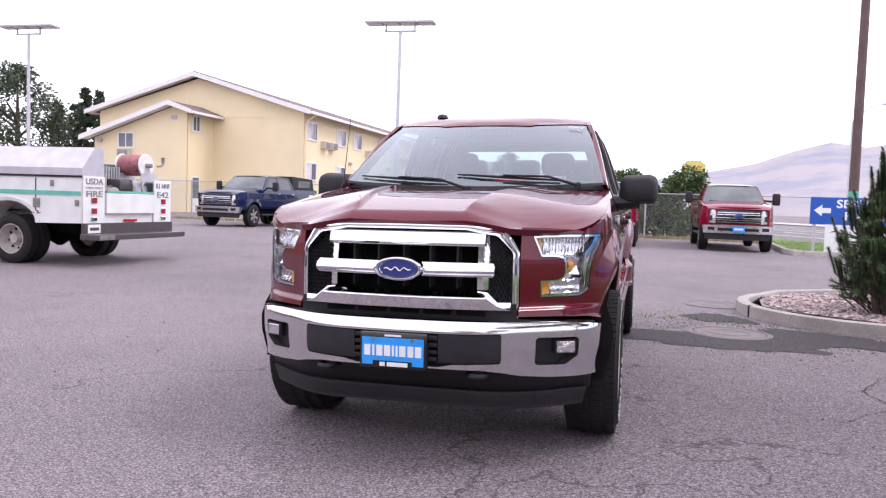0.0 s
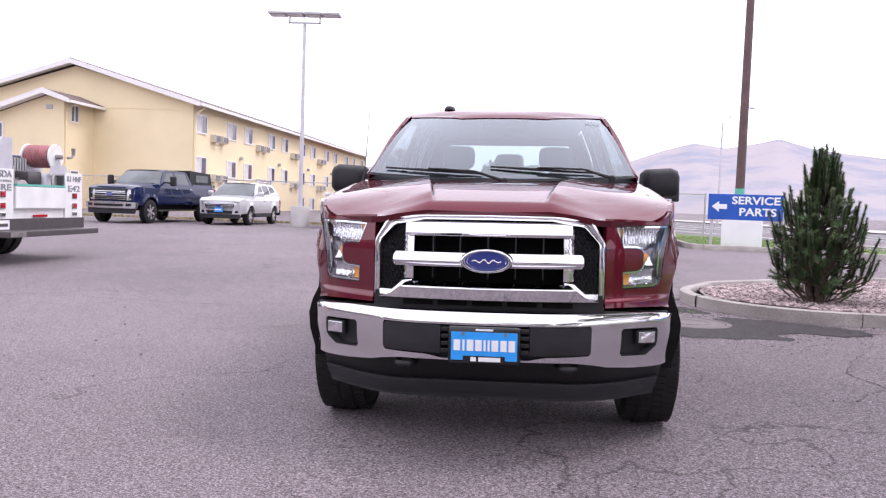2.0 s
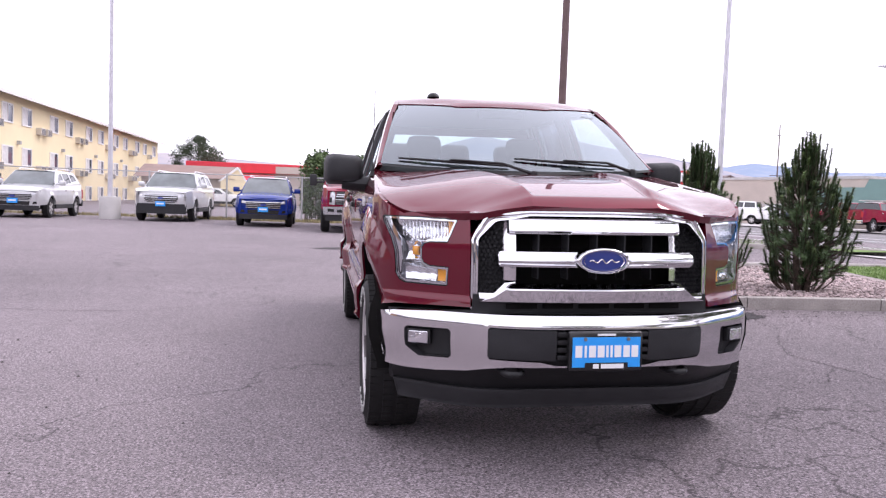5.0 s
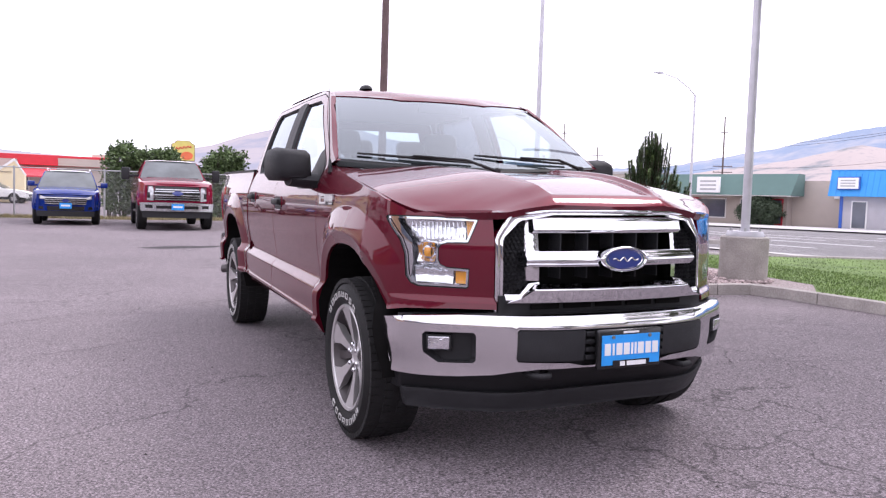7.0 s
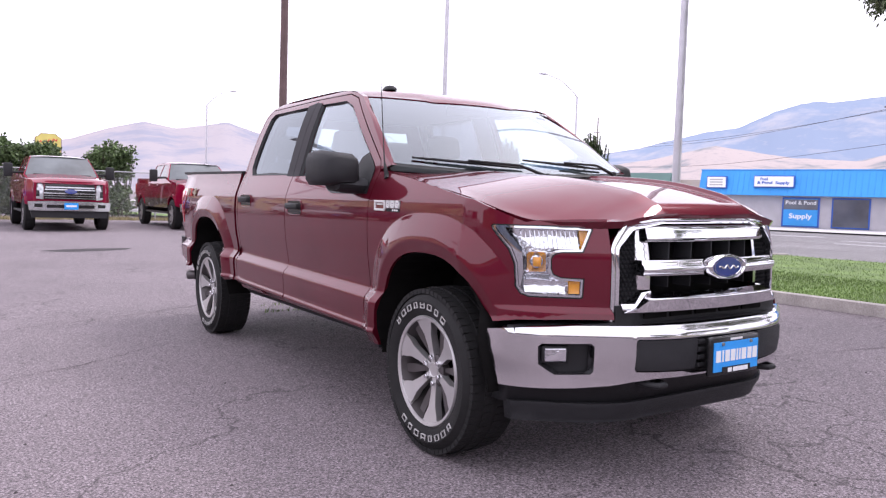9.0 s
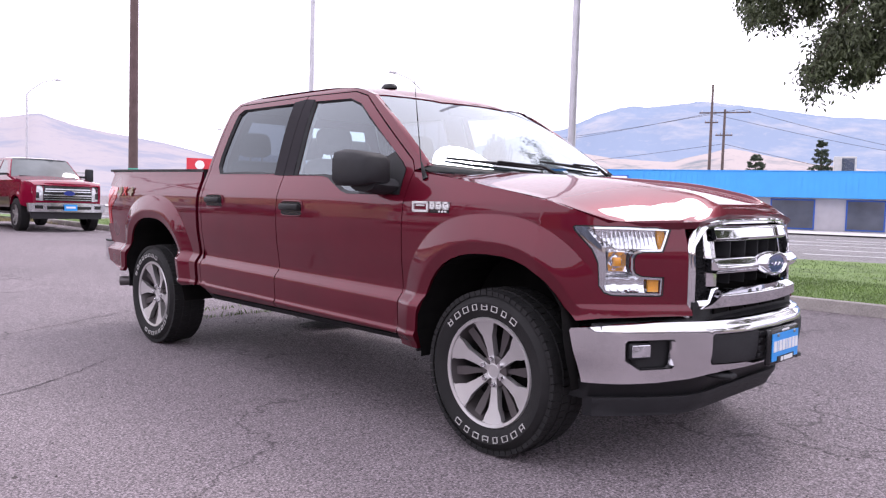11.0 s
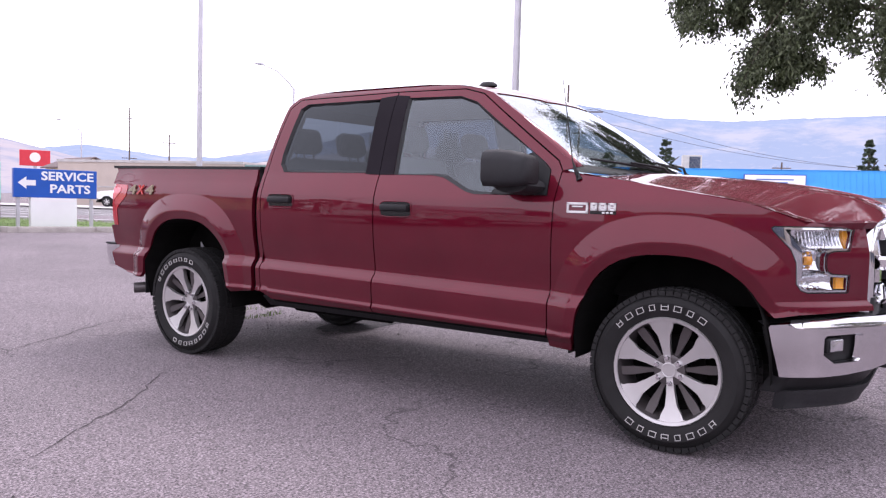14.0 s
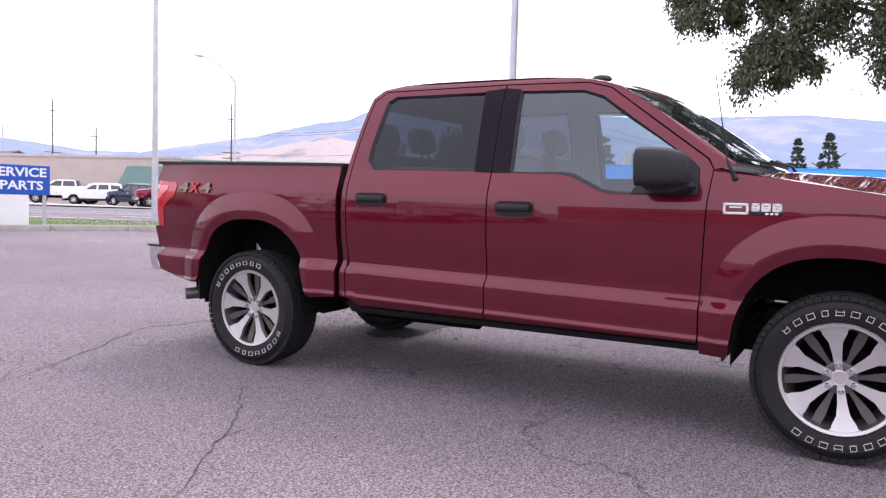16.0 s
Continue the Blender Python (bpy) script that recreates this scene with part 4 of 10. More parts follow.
def cobra_lamp(x, y, h, reach, turn):
    b = thing("street_lamp", "slim grey street lamp with a curved arm", "street lamp", "street lamps", m=Matrix.Translation((x, y, 0.1)) @ pose(0, 0, 0, 0, 0, turn))
    part("pole", tube(bmesh.new(), [(0, 0, 0), (0, 0, h - 1.6)], [0.12, 0.08], 10), M["grey_metal"], b, soft=50)
    part("arm", tube(bmesh.new(), [(0, 0, h - 1.65), (reach * 0.15, 0, h - 1.1), (reach * 0.45, 0, h - 0.35), (reach * 0.8, 0, h)], [0.06, 0.05, 0.045, 0.04], 8), M["grey_metal"], b, soft=50)
    part("head", tube(bmesh.new(), [(reach * 0.78, 0, h), (reach * 0.86, 0, h + 0.03), (reach * 1.0, 0, h)], [0.06, 0.14, 0.05], 8), M["grey_metal"], b, soft=50)


cobra_lamp(41.4, 45.4, 11.9, 3.6, 165)
cobra_lamp(60, 108, 11.9, 3.6, 165)
cobra_lamp(18.6, 73, 11.5, 3.2, 10)


# ---- fence ----
def build_fence():
    f = thing("fence", "galvanised chain-link fence with a top rail", "fence")
    posts = [(-32 + 3.0 * k, 28.2) for k in range(13)] + [(5.2, 27.6)]
    posts += [(7.2, 27.2)]
    for p in posts:
        part("post", tube(bmesh.new(), [(p[0], p[1], gh(*p) - 0.05), (p[0], p[1], gh(*p) + 1.85)], 0.035, 8), M["wire"], f, soft=50)
    for a, b in zip(posts, posts[1:]):
        part("top_rail", tube(bmesh.new(), [(*a, gh(*a) + 1.8), (*b, gh(*b) + 1.8)], 0.024, 6), M["wire"], f)
        bm = bmesh.new()
        va, vb = Vector((*a, gh(*a) + 0.05)), Vector((*b, gh(*b) + 0.05))
        ln, hgt, st = (vb - va).length, 1.72, 0.085
        d = (vb - va) / ln
        up, w = Vector((0, 0, 1)), 0.0022
        for sgn in (1, -1):
            s0 = -hgt if sgn > 0 else 0.0
            k = s0
            while k < ln + (0 if sgn > 0 else hgt):
                x0, x1 = k, k + sgn * hgt
                z0, z1 = 0.0, hgt
                if x0 < 0:
                    z0, x0 = -x0 / 1.0, 0.0
                if x1 < 0:
                    z1, x1 = hgt + x1, 0.0
                if x1 > ln:
                    z1, x1 = z0 + (ln - x0), ln
                if x0 > ln:
                    z0, x0 = z0 + (x0 - ln), ln
                if z1 > z0 + 0.02:
                    p, q = va + d * x0 + up * z0, va + d * x1 + up * z1
                    t = (q - p).normalized()
                    n_ = Vector((d.y, -d.x, 0))
                    c = t.cross(n_) * w
                    o = n_ * 0.003 * sgn
                    vs = [bm.verts.new(v) for v in (p - c + o, p + c + o, q + c + o, q - c + o)]
                    bm.faces.new(vs)
                k += st
        part("mesh", bm, M["wire"], f)


build_fence()

# ---- the burgundy pickup ----
M["paint"] = gloss_paint("burgundy_paint", (0.116, 0.0062, 0.0180), 0.5, 0.42)
M["chrome"] = surf("chrome", (0.74, 0.74, 0.76), 0.05, 1.0, var=0.03, scale=3)
M["satin"] = surf("satin_chrome", (0.70, 0.69, 0.71), 0.11, 1.0, var=0.04, scale=3)
M["black"] = surf("black_plastic", (0.012, 0.012, 0.0135), 0.5, spec=0.35, var=0.15, scale=20, bump=0.15, bscale=400)
M["black_soft"] = surf("grained_black_plastic", (0.020, 0.020, 0.0225), 0.6, spec=0.35, var=0.15, scale=14, bump=0.3, bscale=300)
M["gloss_black"] = surf("gloss_black", (0.012, 0.012, 0.013), 0.22, var=0.1)
M["badge_silver"] = surf("badge_silver", (0.80, 0.80, 0.80), 0.25, 0.25, var=0.05, scale=20)
M["pillar_black"] = surf("pillar_black", (0.014, 0.011, 0.015), 0.4, spec=0.06, var=0.1)
# Near-black, so the shade of arches, recesses and underside is in the colour.
M["under"] = surf("shaded_underbody", (0.007, 0.0065, 0.0065), 0.9, spec=0.12, var=0.3, scale=8)
M["rubber"] = surf("tyre_rubber", (0.0145, 0.014, 0.0145), 0.72, spec=0.3, var=0.2, scale=10, bump=0.3, bscale=150)
M["alloy"] = surf("machined_alloy", (0.60, 0.585, 0.585), 0.34, 0.7, var=0.05, scale=8)
M["alloy_dark"] = surf("dark_grey_alloy", (0.105, 0.094, 0.096), 0.36, 0.5, var=0.1, scale=8)
M["steel"] = surf("brake_steel", (0.30, 0.28, 0.27), 0.4, 0.8, var=0.2, scale=10)
M["letter"] = surf("raised_white_letter", (0.52, 0.51, 0.50), 0.7, var=0.1, scale=20)
M["cab_glass"] = glass_mat("cab_glass", (0.70, 0.82, 0.86), 0.84, gloss=0.085)
M["dark_glass"] = glass_mat("tinted_glass", (0.27, 0.30, 0.38), 0.34, gloss=0.035, edge=3.6)
M["front_glass"] = glass_mat("front_glass", (0.72, 0.82, 0.85), 0.78, gloss=0.105)
M["lens"] = glass_mat("clear_lens", (0.96, 0.97, 0.98), 0.97, gloss=0.035, edge=5.5)
M["reflector"] = surf("lamp_reflector", (0.84, 0.84, 0.87), 0.10, 0.95, var=0.1, scale=40, bump=0.55, bscale=26)
M["facet"] = surf("lamp_facets", (0.66, 0.66, 0.69), 0.10, 0.92, var=0.3, scale=18, bump=1.0, bscale=22)
M["lamp_grey"] = surf("lamp_housing_grey", (0.34, 0.34, 0.36), 0.25, 0.6, var=0.25, scale=25)
M["amber"] = surf("amber_lens", (0.85, 0.36, 0.03), 0.25, var=0.1, scale=30, coat=0.5)
M["red_lens"] = surf("red_lens", (0.42, 0.010, 0.020), 0.2, var=0.12, scale=20, coat=0.8)
M["red_bright"] = surf("red_lamp_band", (0.74, 0.15, 0.18), 0.25, var=0.1, scale=20, coat=0.8)
M["seat"] = surf("grey_seat_cloth", (0.16, 0.155, 0.155), 0.9, var=0.12, scale=20, bump=0.3, bscale=250)
M["dash"] = surf("dark_dashboard", (0.045, 0.045, 0.048), 0.6, var=0.1, scale=10)
M["headliner"] = surf("pale_headliner", (0.50, 0.48, 0.46), 0.9, var=0.06, scale=10)
M["decal_grey"] = surf("decal_grey", (0.24, 0.185, 0.115), 0.4, var=0.1, scale=20)
M["decal_red"] = surf("decal_red", (0.50, 0.035, 0.03), 0.4, var=0.1, scale=20)
M["plate_blue"] = surf("plate_blue", (0.03, 0.33, 0.85), 0.3, var=0.04, scale=20)
M["oval_blue"] = surf("emblem_blue", (0.02, 0.035, 0.20), 0.15, var=0.05, coat=0.8)

TRUCK = thing("pickup_truck", "burgundy crew-cab pickup truck with a chrome grille and bumper", "pickup truck", m=pose(0.012, 0, 0.018, 0, -1.0, 0))

WIDE_Z = [0.40, 0.50, 0.528, 0.540, 0.566, 0.60, 0.690, 0.704, 0.754, 0.766, 0.83, 0.95, 1.10, 1.20, 1.28, 1.33, 1.365, 1.39, 1.45, 1.70, 1.86, 1.90, 1.945]
WIDE_X = [0.905, 0.938, 0.960, 0.967, 0.954, 0.957, 0.962, 0.959, 0.923, 0.920, 0.927, 0.944, 0.9515, 0.947, 0.924, 0.904, 0.888, 0.879, 0.862, 0.783, 0.715, 0.692, 0.642]
CREASES = (0.528, 0.540, 0.553, 0.566, 0.690, 0.704, 0.716, 0.740, 0.754, 0.766)


def pchip(xs, ys):
    """A smooth curve through points that keeps their rise and fall."""
    xs, ys = np.array(xs, float), np.array(ys, float)
    h, d = np.diff(xs), np.diff(ys) / np.diff(xs)
    m = np.zeros(len(xs))
    for i in range(1, len(xs) - 1):
        if d[i - 1] * d[i] > 0:
            w1, w2 = 2 * h[i] + h[i - 1], h[i] + 2 * h[i - 1]
            m[i] = (w1 + w2) / (w1 / d[i - 1] + w2 / d[i])
    m[0], m[-1] = d[0], d[-1]

    def f(x):
        x = min(max(x, xs[0]), xs[-1])
        i = min(max(int(np.searchsorted(xs, x)) - 1, 0), len(h) - 1)
        t = (x - xs[i]) / h[i]
        return float((2 * t**3 - 3 * t**2 + 1) * ys[i] + (t**3 - 2 * t**2 + t) * h[i] * m[i] + (-2 * t**3 + 3 * t**2) * ys[i + 1] + (t**3 - t**2) * h[i] * m[i + 1])
    return f


wide_level = pchip(WIDE_Z, WIDE_X)


def crease_rise(y):
    """The side creases climb slightly towards the tail."""
    return 0.019 * (min(max(y, 0.5), 3.1) - 1.84)


def wide(y, z):
    return wide_level(z - crease_rise(y) * (1 - ease(0.80, 1.05, z)))


def crease_lines(*ys):
    return [[(y, z + crease_rise(y)) for y in ys] for z in CREASES]


ARCH_P = 2.5


def arch_rho(y, z, cy, a, z0, b):
    return (abs((y - cy) / a) ** ARCH_P + (max(z - z0, 0) / b) ** ARCH_P) ** (1 / ARCH_P)


def arch_line(cy, a, z0, b, n=22, t0=0.0, t1=180.0):
    """The wheel opening from front to back."""
    out = []
    for k in range(n + 1):
        t = radians(t0 + (t1 - t0) * k / n)
        c, s = math.cos(t), math.sin(t)
        out.append((cy - a * math.copysign(abs(c) ** (2 / ARCH_P), c), z0 + b * abs(s) ** (2 / ARCH_P)))
    return out


FA, RA = (0.0, 0.485, 0.43, 0.545), (3.665, 0.485, 0.50, 0.53)


def flare_lines(cy, a, z0, b, chart=lambda y: y):
    out = []
    for k in (1.03, 1.07, 1.09, 1.115, 1.15, 1.20, 1.25, 1.30, 1.335, 1.355, 1.375):
        line = [(cy - k * a * math.copysign(abs(math.cos(t)) ** (2 / ARCH_P), math.cos(t)), z0 + k * b * abs(math.sin(t)) ** (2 / ARCH_P)) for t in (math.pi * j / 40 for j in range(41))]
        line = [(line[0][0], 0.44)] + line + [(line[-1][0], 0.44)]
        out.append([(chart(y), z) for y, z in line])
    return out


def flare(y, z):
    """Wheel-arch flare: a narrow upright lip, a slanting face and a crisp inner edge."""
    out = 0.0
    for cy, a, z0, b in (FA, RA):
        r = arch_rho(y, z, cy, a, z0, b)
        if r < 1.4:
            t = min(1.0, max(0.0, (r - 1.10) / 0.240))
            out = max(out, 0.040 * (1 - t ** 1.15) - 0.010 * max(0.0, 1.10 - r) / 0.10 - 0.003 * (1 - ease(1.09, 1.115, r)))
    if z < 0.6:
        out *= ease(0.36, 0.6, z) * 0.6 + 0.4
    return out


def side_x(y, z):
    x = wide(y, z) + flare(y, z)
    if z < 1.39 and y > 4.2:
        x -= 0.03 * ease(4.2, 4.7, y)
    return x


NOSE = [(0.553, -0.818), (0.60, -0.780), (0.64, -0.750), (0.70, -0.703), (0.745, -0.668), (0.80, -0.620), (0.855, -0.562), (0.895, -0.485), (0.918, -0.41), (0.94, -0.30)]
NOSE_S = [0.0]
for p_, q_ in zip(NOSE, NOSE[1:]):
    NOSE_S.append(NOSE_S[-1] + math.dist(p_, q_))
nose_x, nose_y = pchip(NOSE_S, [p[0] for p in NOSE]), pchip(NOSE_S, [p[1] for p in NOSE])
S_END = NOSE_S[-1]


def quarter(s, z):
    """The front quarter: round the corner by the lamp, then back along the side."""
    if s < S_END:
        x, y = nose_x(s), nose_y(s)
        k = ease(0.15, S_END, s)
        lean = 0.034 * ease(0.98, 1.2, z) - 0.026 * ease(0.790, 0.762, z) - 0.010 * ease(0.77, 0.70, z)
        xx = x + (wide(y, z) - 0.945) * k + flare(y, z) * k
        return xx, y + lean * (1 - k)
    y = s - S_END - 0.30
    return side_x(y, z), y


def s_of(y):
    return y + 0.30 + S_END if y > -0.30 else float(np.interp(y, [p[1] for p in NOSE], NOSE_S))


def nose_s(x):
    return float(np.interp(x, [p[0] for p in NOSE], NOSE_S))


HEADLAMP = [(nose_s(0.600), 1.118), (nose_s(0.612), 1.126), (nose_s(0.75), 1.131), (s_of(-0.47), 1.132), (s_of(-0.455), 1.124), (s_of(-0.462), 1.108), (s_of(-0.53), 1.025), (s_of(-0.552), 0.965), (s_of(-0.556), 0.868), (s_of(-0.575), 0.836), (s_of(-0.600), 0.824), (nose_s(0.650), 0.822), (nose_s(0.640), 0.828), (nose_s(0.637), 0.910), (nose_s(0.715), 0.914), (nose_s(0.738), 0.926), (nose_s(0.745), 0.945), (nose_s(0.745), 0.990), (nose_s(0.736), 1.006), (nose_s(0.715), 1.014), (nose_s(0.642), 1.016)]


def screen(u, v):
    return (u * (0.848 - 0.175 * v), 0.335 + 0.195 * u * u + v * (0.815 - 0.105 * u * u), 1.395 + 0.035 * u * u + v * (0.53 - 0.075 * u * u) + 0.022 * math.sin(math.pi * v))


def screen_top(u):
    """The upper edge of the windscreen, lower in the middle with a kink on each side."""
    return float(np.interp(abs(u), [0.43, 0.50, 1.0], [0.79, 0.812, 0.895]))


CAB_TOP = [(1.14, 1.846), (1.24, 1.878), (1.40, 1.908), (1.70, 1.926), (2.30, 1.929), (2.60, 1.922), (2.73, 1.897)]


def side_parts(s):
    """All panels of one side: s = -1 for the passenger side, 1 for the driver's."""
    flip = s < 0
    q3 = lambda u, v: (s * quarter(u, v)[0], quarter(u, v)[1], v)
    s3 = lambda u, v: (s * side_x(u, v), u, v)
    back = Vector((-s * 0.03, 0, 0))

    # front wing
    arch = [(s_of(y), z) for y, z in arch_line(*FA)]
    arch = [p for p in arch if p[1] > 0.445]
    first = [(0.0, 0.742), (0.20, 0.738), (0.40, 0.728), (s_of(-0.475), 0.712)]
    arch = [p for p in arch if not (p[0] < s_of(0) and p[1] < 0.712)]
    outline = first + arch + [(s_of(0.50), 0.44), (s_of(0.634), 0.445), (s_of(0.639), 0.75), (s_of(0.622), 1.20), (s_of(0.607), 1.375)]
    outline += [(s_of(y), z) for y, z in ((0.30, 1.340), (0.0, 1.292), (-0.35, 1.232), (-0.50, 1.185), (-0.60, 1.142))] + [(0.30, 1.150), (0.12, 1.158), (0.0, 1.160)]
    bm = bmesh.new()
    lipf = lambda co: Vector((-s * 0.035 if co.y > -0.6 else -s * 0.012, 0.035 if co.y < -0.45 else 0.0, 0))
    crease = [[(s_of(y), z) for y, z in line] for line in crease_lines(0.49, 0.63)] + [[(0.0, z), (0.5, z)] for z in (0.762, 0.769, 0.776, 0.783, 0.790, 1.06)]
    skin(bm, outline, q3, 0.028, holes=[HEADLAMP], lip=lipf, flip=flip, lines=crease + flare_lines(*FA, s_of))
    part("wing", bm, M["paint"], TRUCK, soft=38)
    # liner behind the wheel opening
    for cy, a, z0, b in (FA, RA):
        bm = bmesh.new()
        line = [(y, z) for y, z in arch_line(cy, a - 0.004, z0, b - 0.004)]
        line = [(line[0][0], 0.40)] + line + [(line[-1][0], 0.40)]
        prev = None
        for y, z in line:
            pair = [bm.verts.new((s * (side_x(y, max(z, 0.45)) - 0.012), y, z)), bm.verts.new((s * 0.42, y, z))]
            if prev:
                bm.faces.new((prev[0], prev[1], pair[1], pair[0]))
            prev = pair
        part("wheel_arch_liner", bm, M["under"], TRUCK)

    # headlamp
    lamp = part("headlamp", bmesh.new(), M["black"], TRUCK)
    def inset(d):
        def at_(u, v):
            p, q = quarter(u - 0.02, v), quarter(u + 0.02, v)
            ln = math.dist(p, q)
            tx, ty = (q[0] - p[0]) / ln, (q[1] - p[1]) / ln
            x, y = quarter(u, v)
            return (s * (x - ty * d), y + tx * d, v)
        return at_
    
    bm = bmesh.new()
    skin(bm, HEADLAMP, inset(0.060), 0.03, flip=flip)
    part("lamp_back", bm, M["facet"], lamp, "silver faceted lamp back", soft=60)
    bm = bmesh.new()
    rim = [Vector(p) for p in dense(HEADLAMP, 0.02)]
    for k in range(len(rim)):
        a, b_ = rim[k], rim[(k + 1) % len(rim)]
        vs = [bm.verts.new(f(p[0], p[1])) for f, p in ((inset(0.004), a), (inset(0.004), b_), (inset(0.060), b_), (inset(0.060), a))]
        bm.faces.new(vs)
    bmesh.ops.remove_doubles(bm, verts=bm.verts, dist=1e-5)
    part("housing", bm, M["lamp_grey"], lamp)
    bm = bmesh.new()
    skin(bm, HEADLAMP, inset(0.002), 0.02, holes=[inset_poly(HEADLAMP, -0.005)], flip=flip)
    part("gasket", bm, M["gloss_black"], lamp, "thin black gasket", soft=40)
    bm = bmesh.new()
    skin(bm, inset_poly(HEADLAMP, -0.006), inset(0.007), 0.02, holes=[inset_poly(HEADLAMP, -0.015)], flip=flip)
    part("bezel", bm, M["chrome"], lamp, "bright chrome bezel", soft=40)

    def sub(name, poly, d, mat_, lab="", deep=0.0):
        """A piece inside the lamp; poly in (across the nose, up)."""
        bm = bmesh.new()
        poly = [(nose_s(u), v) for u, v in poly]
        us = [p[0] for p in poly]
        u0, u1 = min(us), max(us)
        vs_ = [p[1] for p in poly]
        v0, v1 = min(vs_), max(vs_)
        def bowl_(u, v):
            k = ((2 * (u - u0) / (u1 - u0) - 1) ** 2 + (2 * (v - v0) / (v1 - v0) - 1) ** 2) / 2
            return inset(d + deep * (1 - min(1.0, k)))(u, v)
        skin(bm, poly, bowl_, 0.014, flip=flip, lip=Vector((s * -0.006, 0.012, 0)))
        part(name, bm, M[mat_], lamp, lab, soft=60)
    sub("main_beam", [(0.655, 1.030), (0.80, 1.030), (0.862, 1.095), (0.862, 1.116), (0.655, 1.114)], 0.024, "reflector", "fluted silver main beam", 0.026)
    sub("side_marker", [(0.618, 1.028), (0.648, 1.028), (0.648, 1.112), (0.622, 1.110)], 0.022, "amber", "amber side marker", 0.008)
    sub("turn_lamp", [(0.765, 0.930), (0.826, 0.930), (0.826, 1.015), (0.765, 1.015)], 0.026, "reflector", "silver turn lamp bowl", 0.045)
    sub("turn_bulb", [(0.782, 0.952), (0.806, 0.952), (0.806, 0.992), (0.782, 0.992)], 0.046, "amber", "amber turn lamp bulb", -0.014)
    sub("low_beam", [(0.700, 0.838), (0.832, 0.842), (0.838, 0.870), (0.836, 0.915), (0.75, 0.915), (0.70, 0.900)], 0.024, "reflector", "silver low beam bowl", 0.034)
    sub("lower_marker", [(0.652, 0.842), (0.688, 0.842), (0.688, 0.898), (0.652, 0.898)], 0.018, "amber", "amber indicator", 0.006)
    sub("shelf", [(0.656, 0.824), (0.838, 0.830), (0.838, 0.838), (0.656, 0.836)], 0.012, "chrome")
    sub("side_band", [(0.846, 0.846), (0.858, 0.862), (0.860, 0.966), (0.868, 1.022), (0.904, 1.104), (0.906, 1.122), (0.880, 1.122), (0.872, 1.096), (0.838, 1.028), (0.834, 0.930)], 0.012, "chrome", "bright chrome side band")
    for k in range(13):
        u = 0.664 + k * 0.0145
        sub("flute", [(u, 1.040), (u + 0.0022, 1.040), (u + 0.0022, 1.104), (u, 1.104)], 0.030, "reflector")
    bm = bmesh.new()
    skin(bm, HEADLAMP, inset(0.003), 0.03, flip=flip)
    g = part("lens", bm, M["lens"], lamp, "clear lens", soft=60)
    g.visible_shadow = False

    # doors
    front_door = [(0.645, 0.505), (1.846, 0.505), (1.846, 1.886), (1.34, 1.876), (1.20, 1.838), (0.64, 1.435), (0.612, 1.385), (0.628, 1.20), (0.645, 0.75)]
    front_win = [(1.735, 1.362), (1.748, 1.846), (1.36, 1.836), (1.235, 1.795), (0.715, 1.430), (0.676, 1.390), (0.668, 1.250), (1.13, 1.252), (1.19, 1.266), (1.36, 1.345), (1.44, 1.358)]
    rear_door = [(1.854, 0.505), (2.76, 0.505), (2.845, 0.56), (2.852, 1.37), (2.828, 1.55), (2.775, 1.82), (2.70, 1.880), (1.854, 1.886)]
    rear_win = [(1.962, 1.372), (1.975, 1.850), (2.62, 1.848), (2.675, 1.815), (2.735, 1.50), (2.735, 1.43), (2.69, 1.378)]
    creases = lambda a, b: crease_lines(a, b) + [[(a, z), (b, z)] for z in (1.365, 1.39)]
    for name, outline, win, pillar, glass, hy in (("front_door", front_door, front_win, [(1.738, 1.362), (1.8478, 1.362), (1.8478, 1.868), (1.750, 1.858)], "cab_glass", 1.675), ("rear_door", rear_door, rear_win, [(1.8522, 1.362), (1.962, 1.366), (1.978, 1.856), (1.8522, 1.868)], "dark_glass", 2.66)):
        bm = bmesh.new()
        skin(bm, outline, s3, 0.03, holes=[win], lip=back, flip=flip, lines=creases(outline[0][0], outline[1][0]))
        door = part(name, bm, M["paint"], TRUCK, soft=38)
        bm = bmesh.new()
        skin(bm, inset_poly(outline, -0.022), lambda u, v: (s * (side_x(u, v) - 0.034), u, v), 0.05, holes=[win], flip=flip)
        part("door_shut", bm, M["under"], door)
        bm = bmesh.new()
        skin(bm, pillar, lambda u, v: (s * (side_x(u, v) + 0.004), u, v), 0.04, lip=Vector((-s * 0.008, 0, 0)), flip=flip)
        part("pillar_cover", bm, M["pillar_black"], door, "gloss black pillar cover", soft=40)
        bm = bmesh.new()
        skin(bm, win, lambda u, v: (s * (side_x(u, v) - 0.016), u, v), 0.06, flip=flip)
        g = part("window", bm, M[glass], door, soft=60)
        g.visible_shadow = False
        bm = bmesh.new()
        seal = [Vector(p) for p in dense(win, 0.04)]
        c = sum(seal, Vector((0, 0))) / len(seal)
        for k in range(len(seal)):
            a, b_ = seal[k], seal[(k + 1) % len(seal)]
            n_ = lambda p: p + (c - p).normalized() * 0.018
            vs = [bm.verts.new((s * (side_x(p[0], p[1]) + o), p[0], p[1])) for p, o in ((a, 0.003), (b_, 0.003), (n_(b_), -0.014), (n_(a), -0.014))]
            bm.faces.new(vs)
        bmesh.ops.remove_doubles(bm, verts=bm.verts, dist=1e-5)
        part("window_seal", bm, M["black"], door, "black rubber seal")
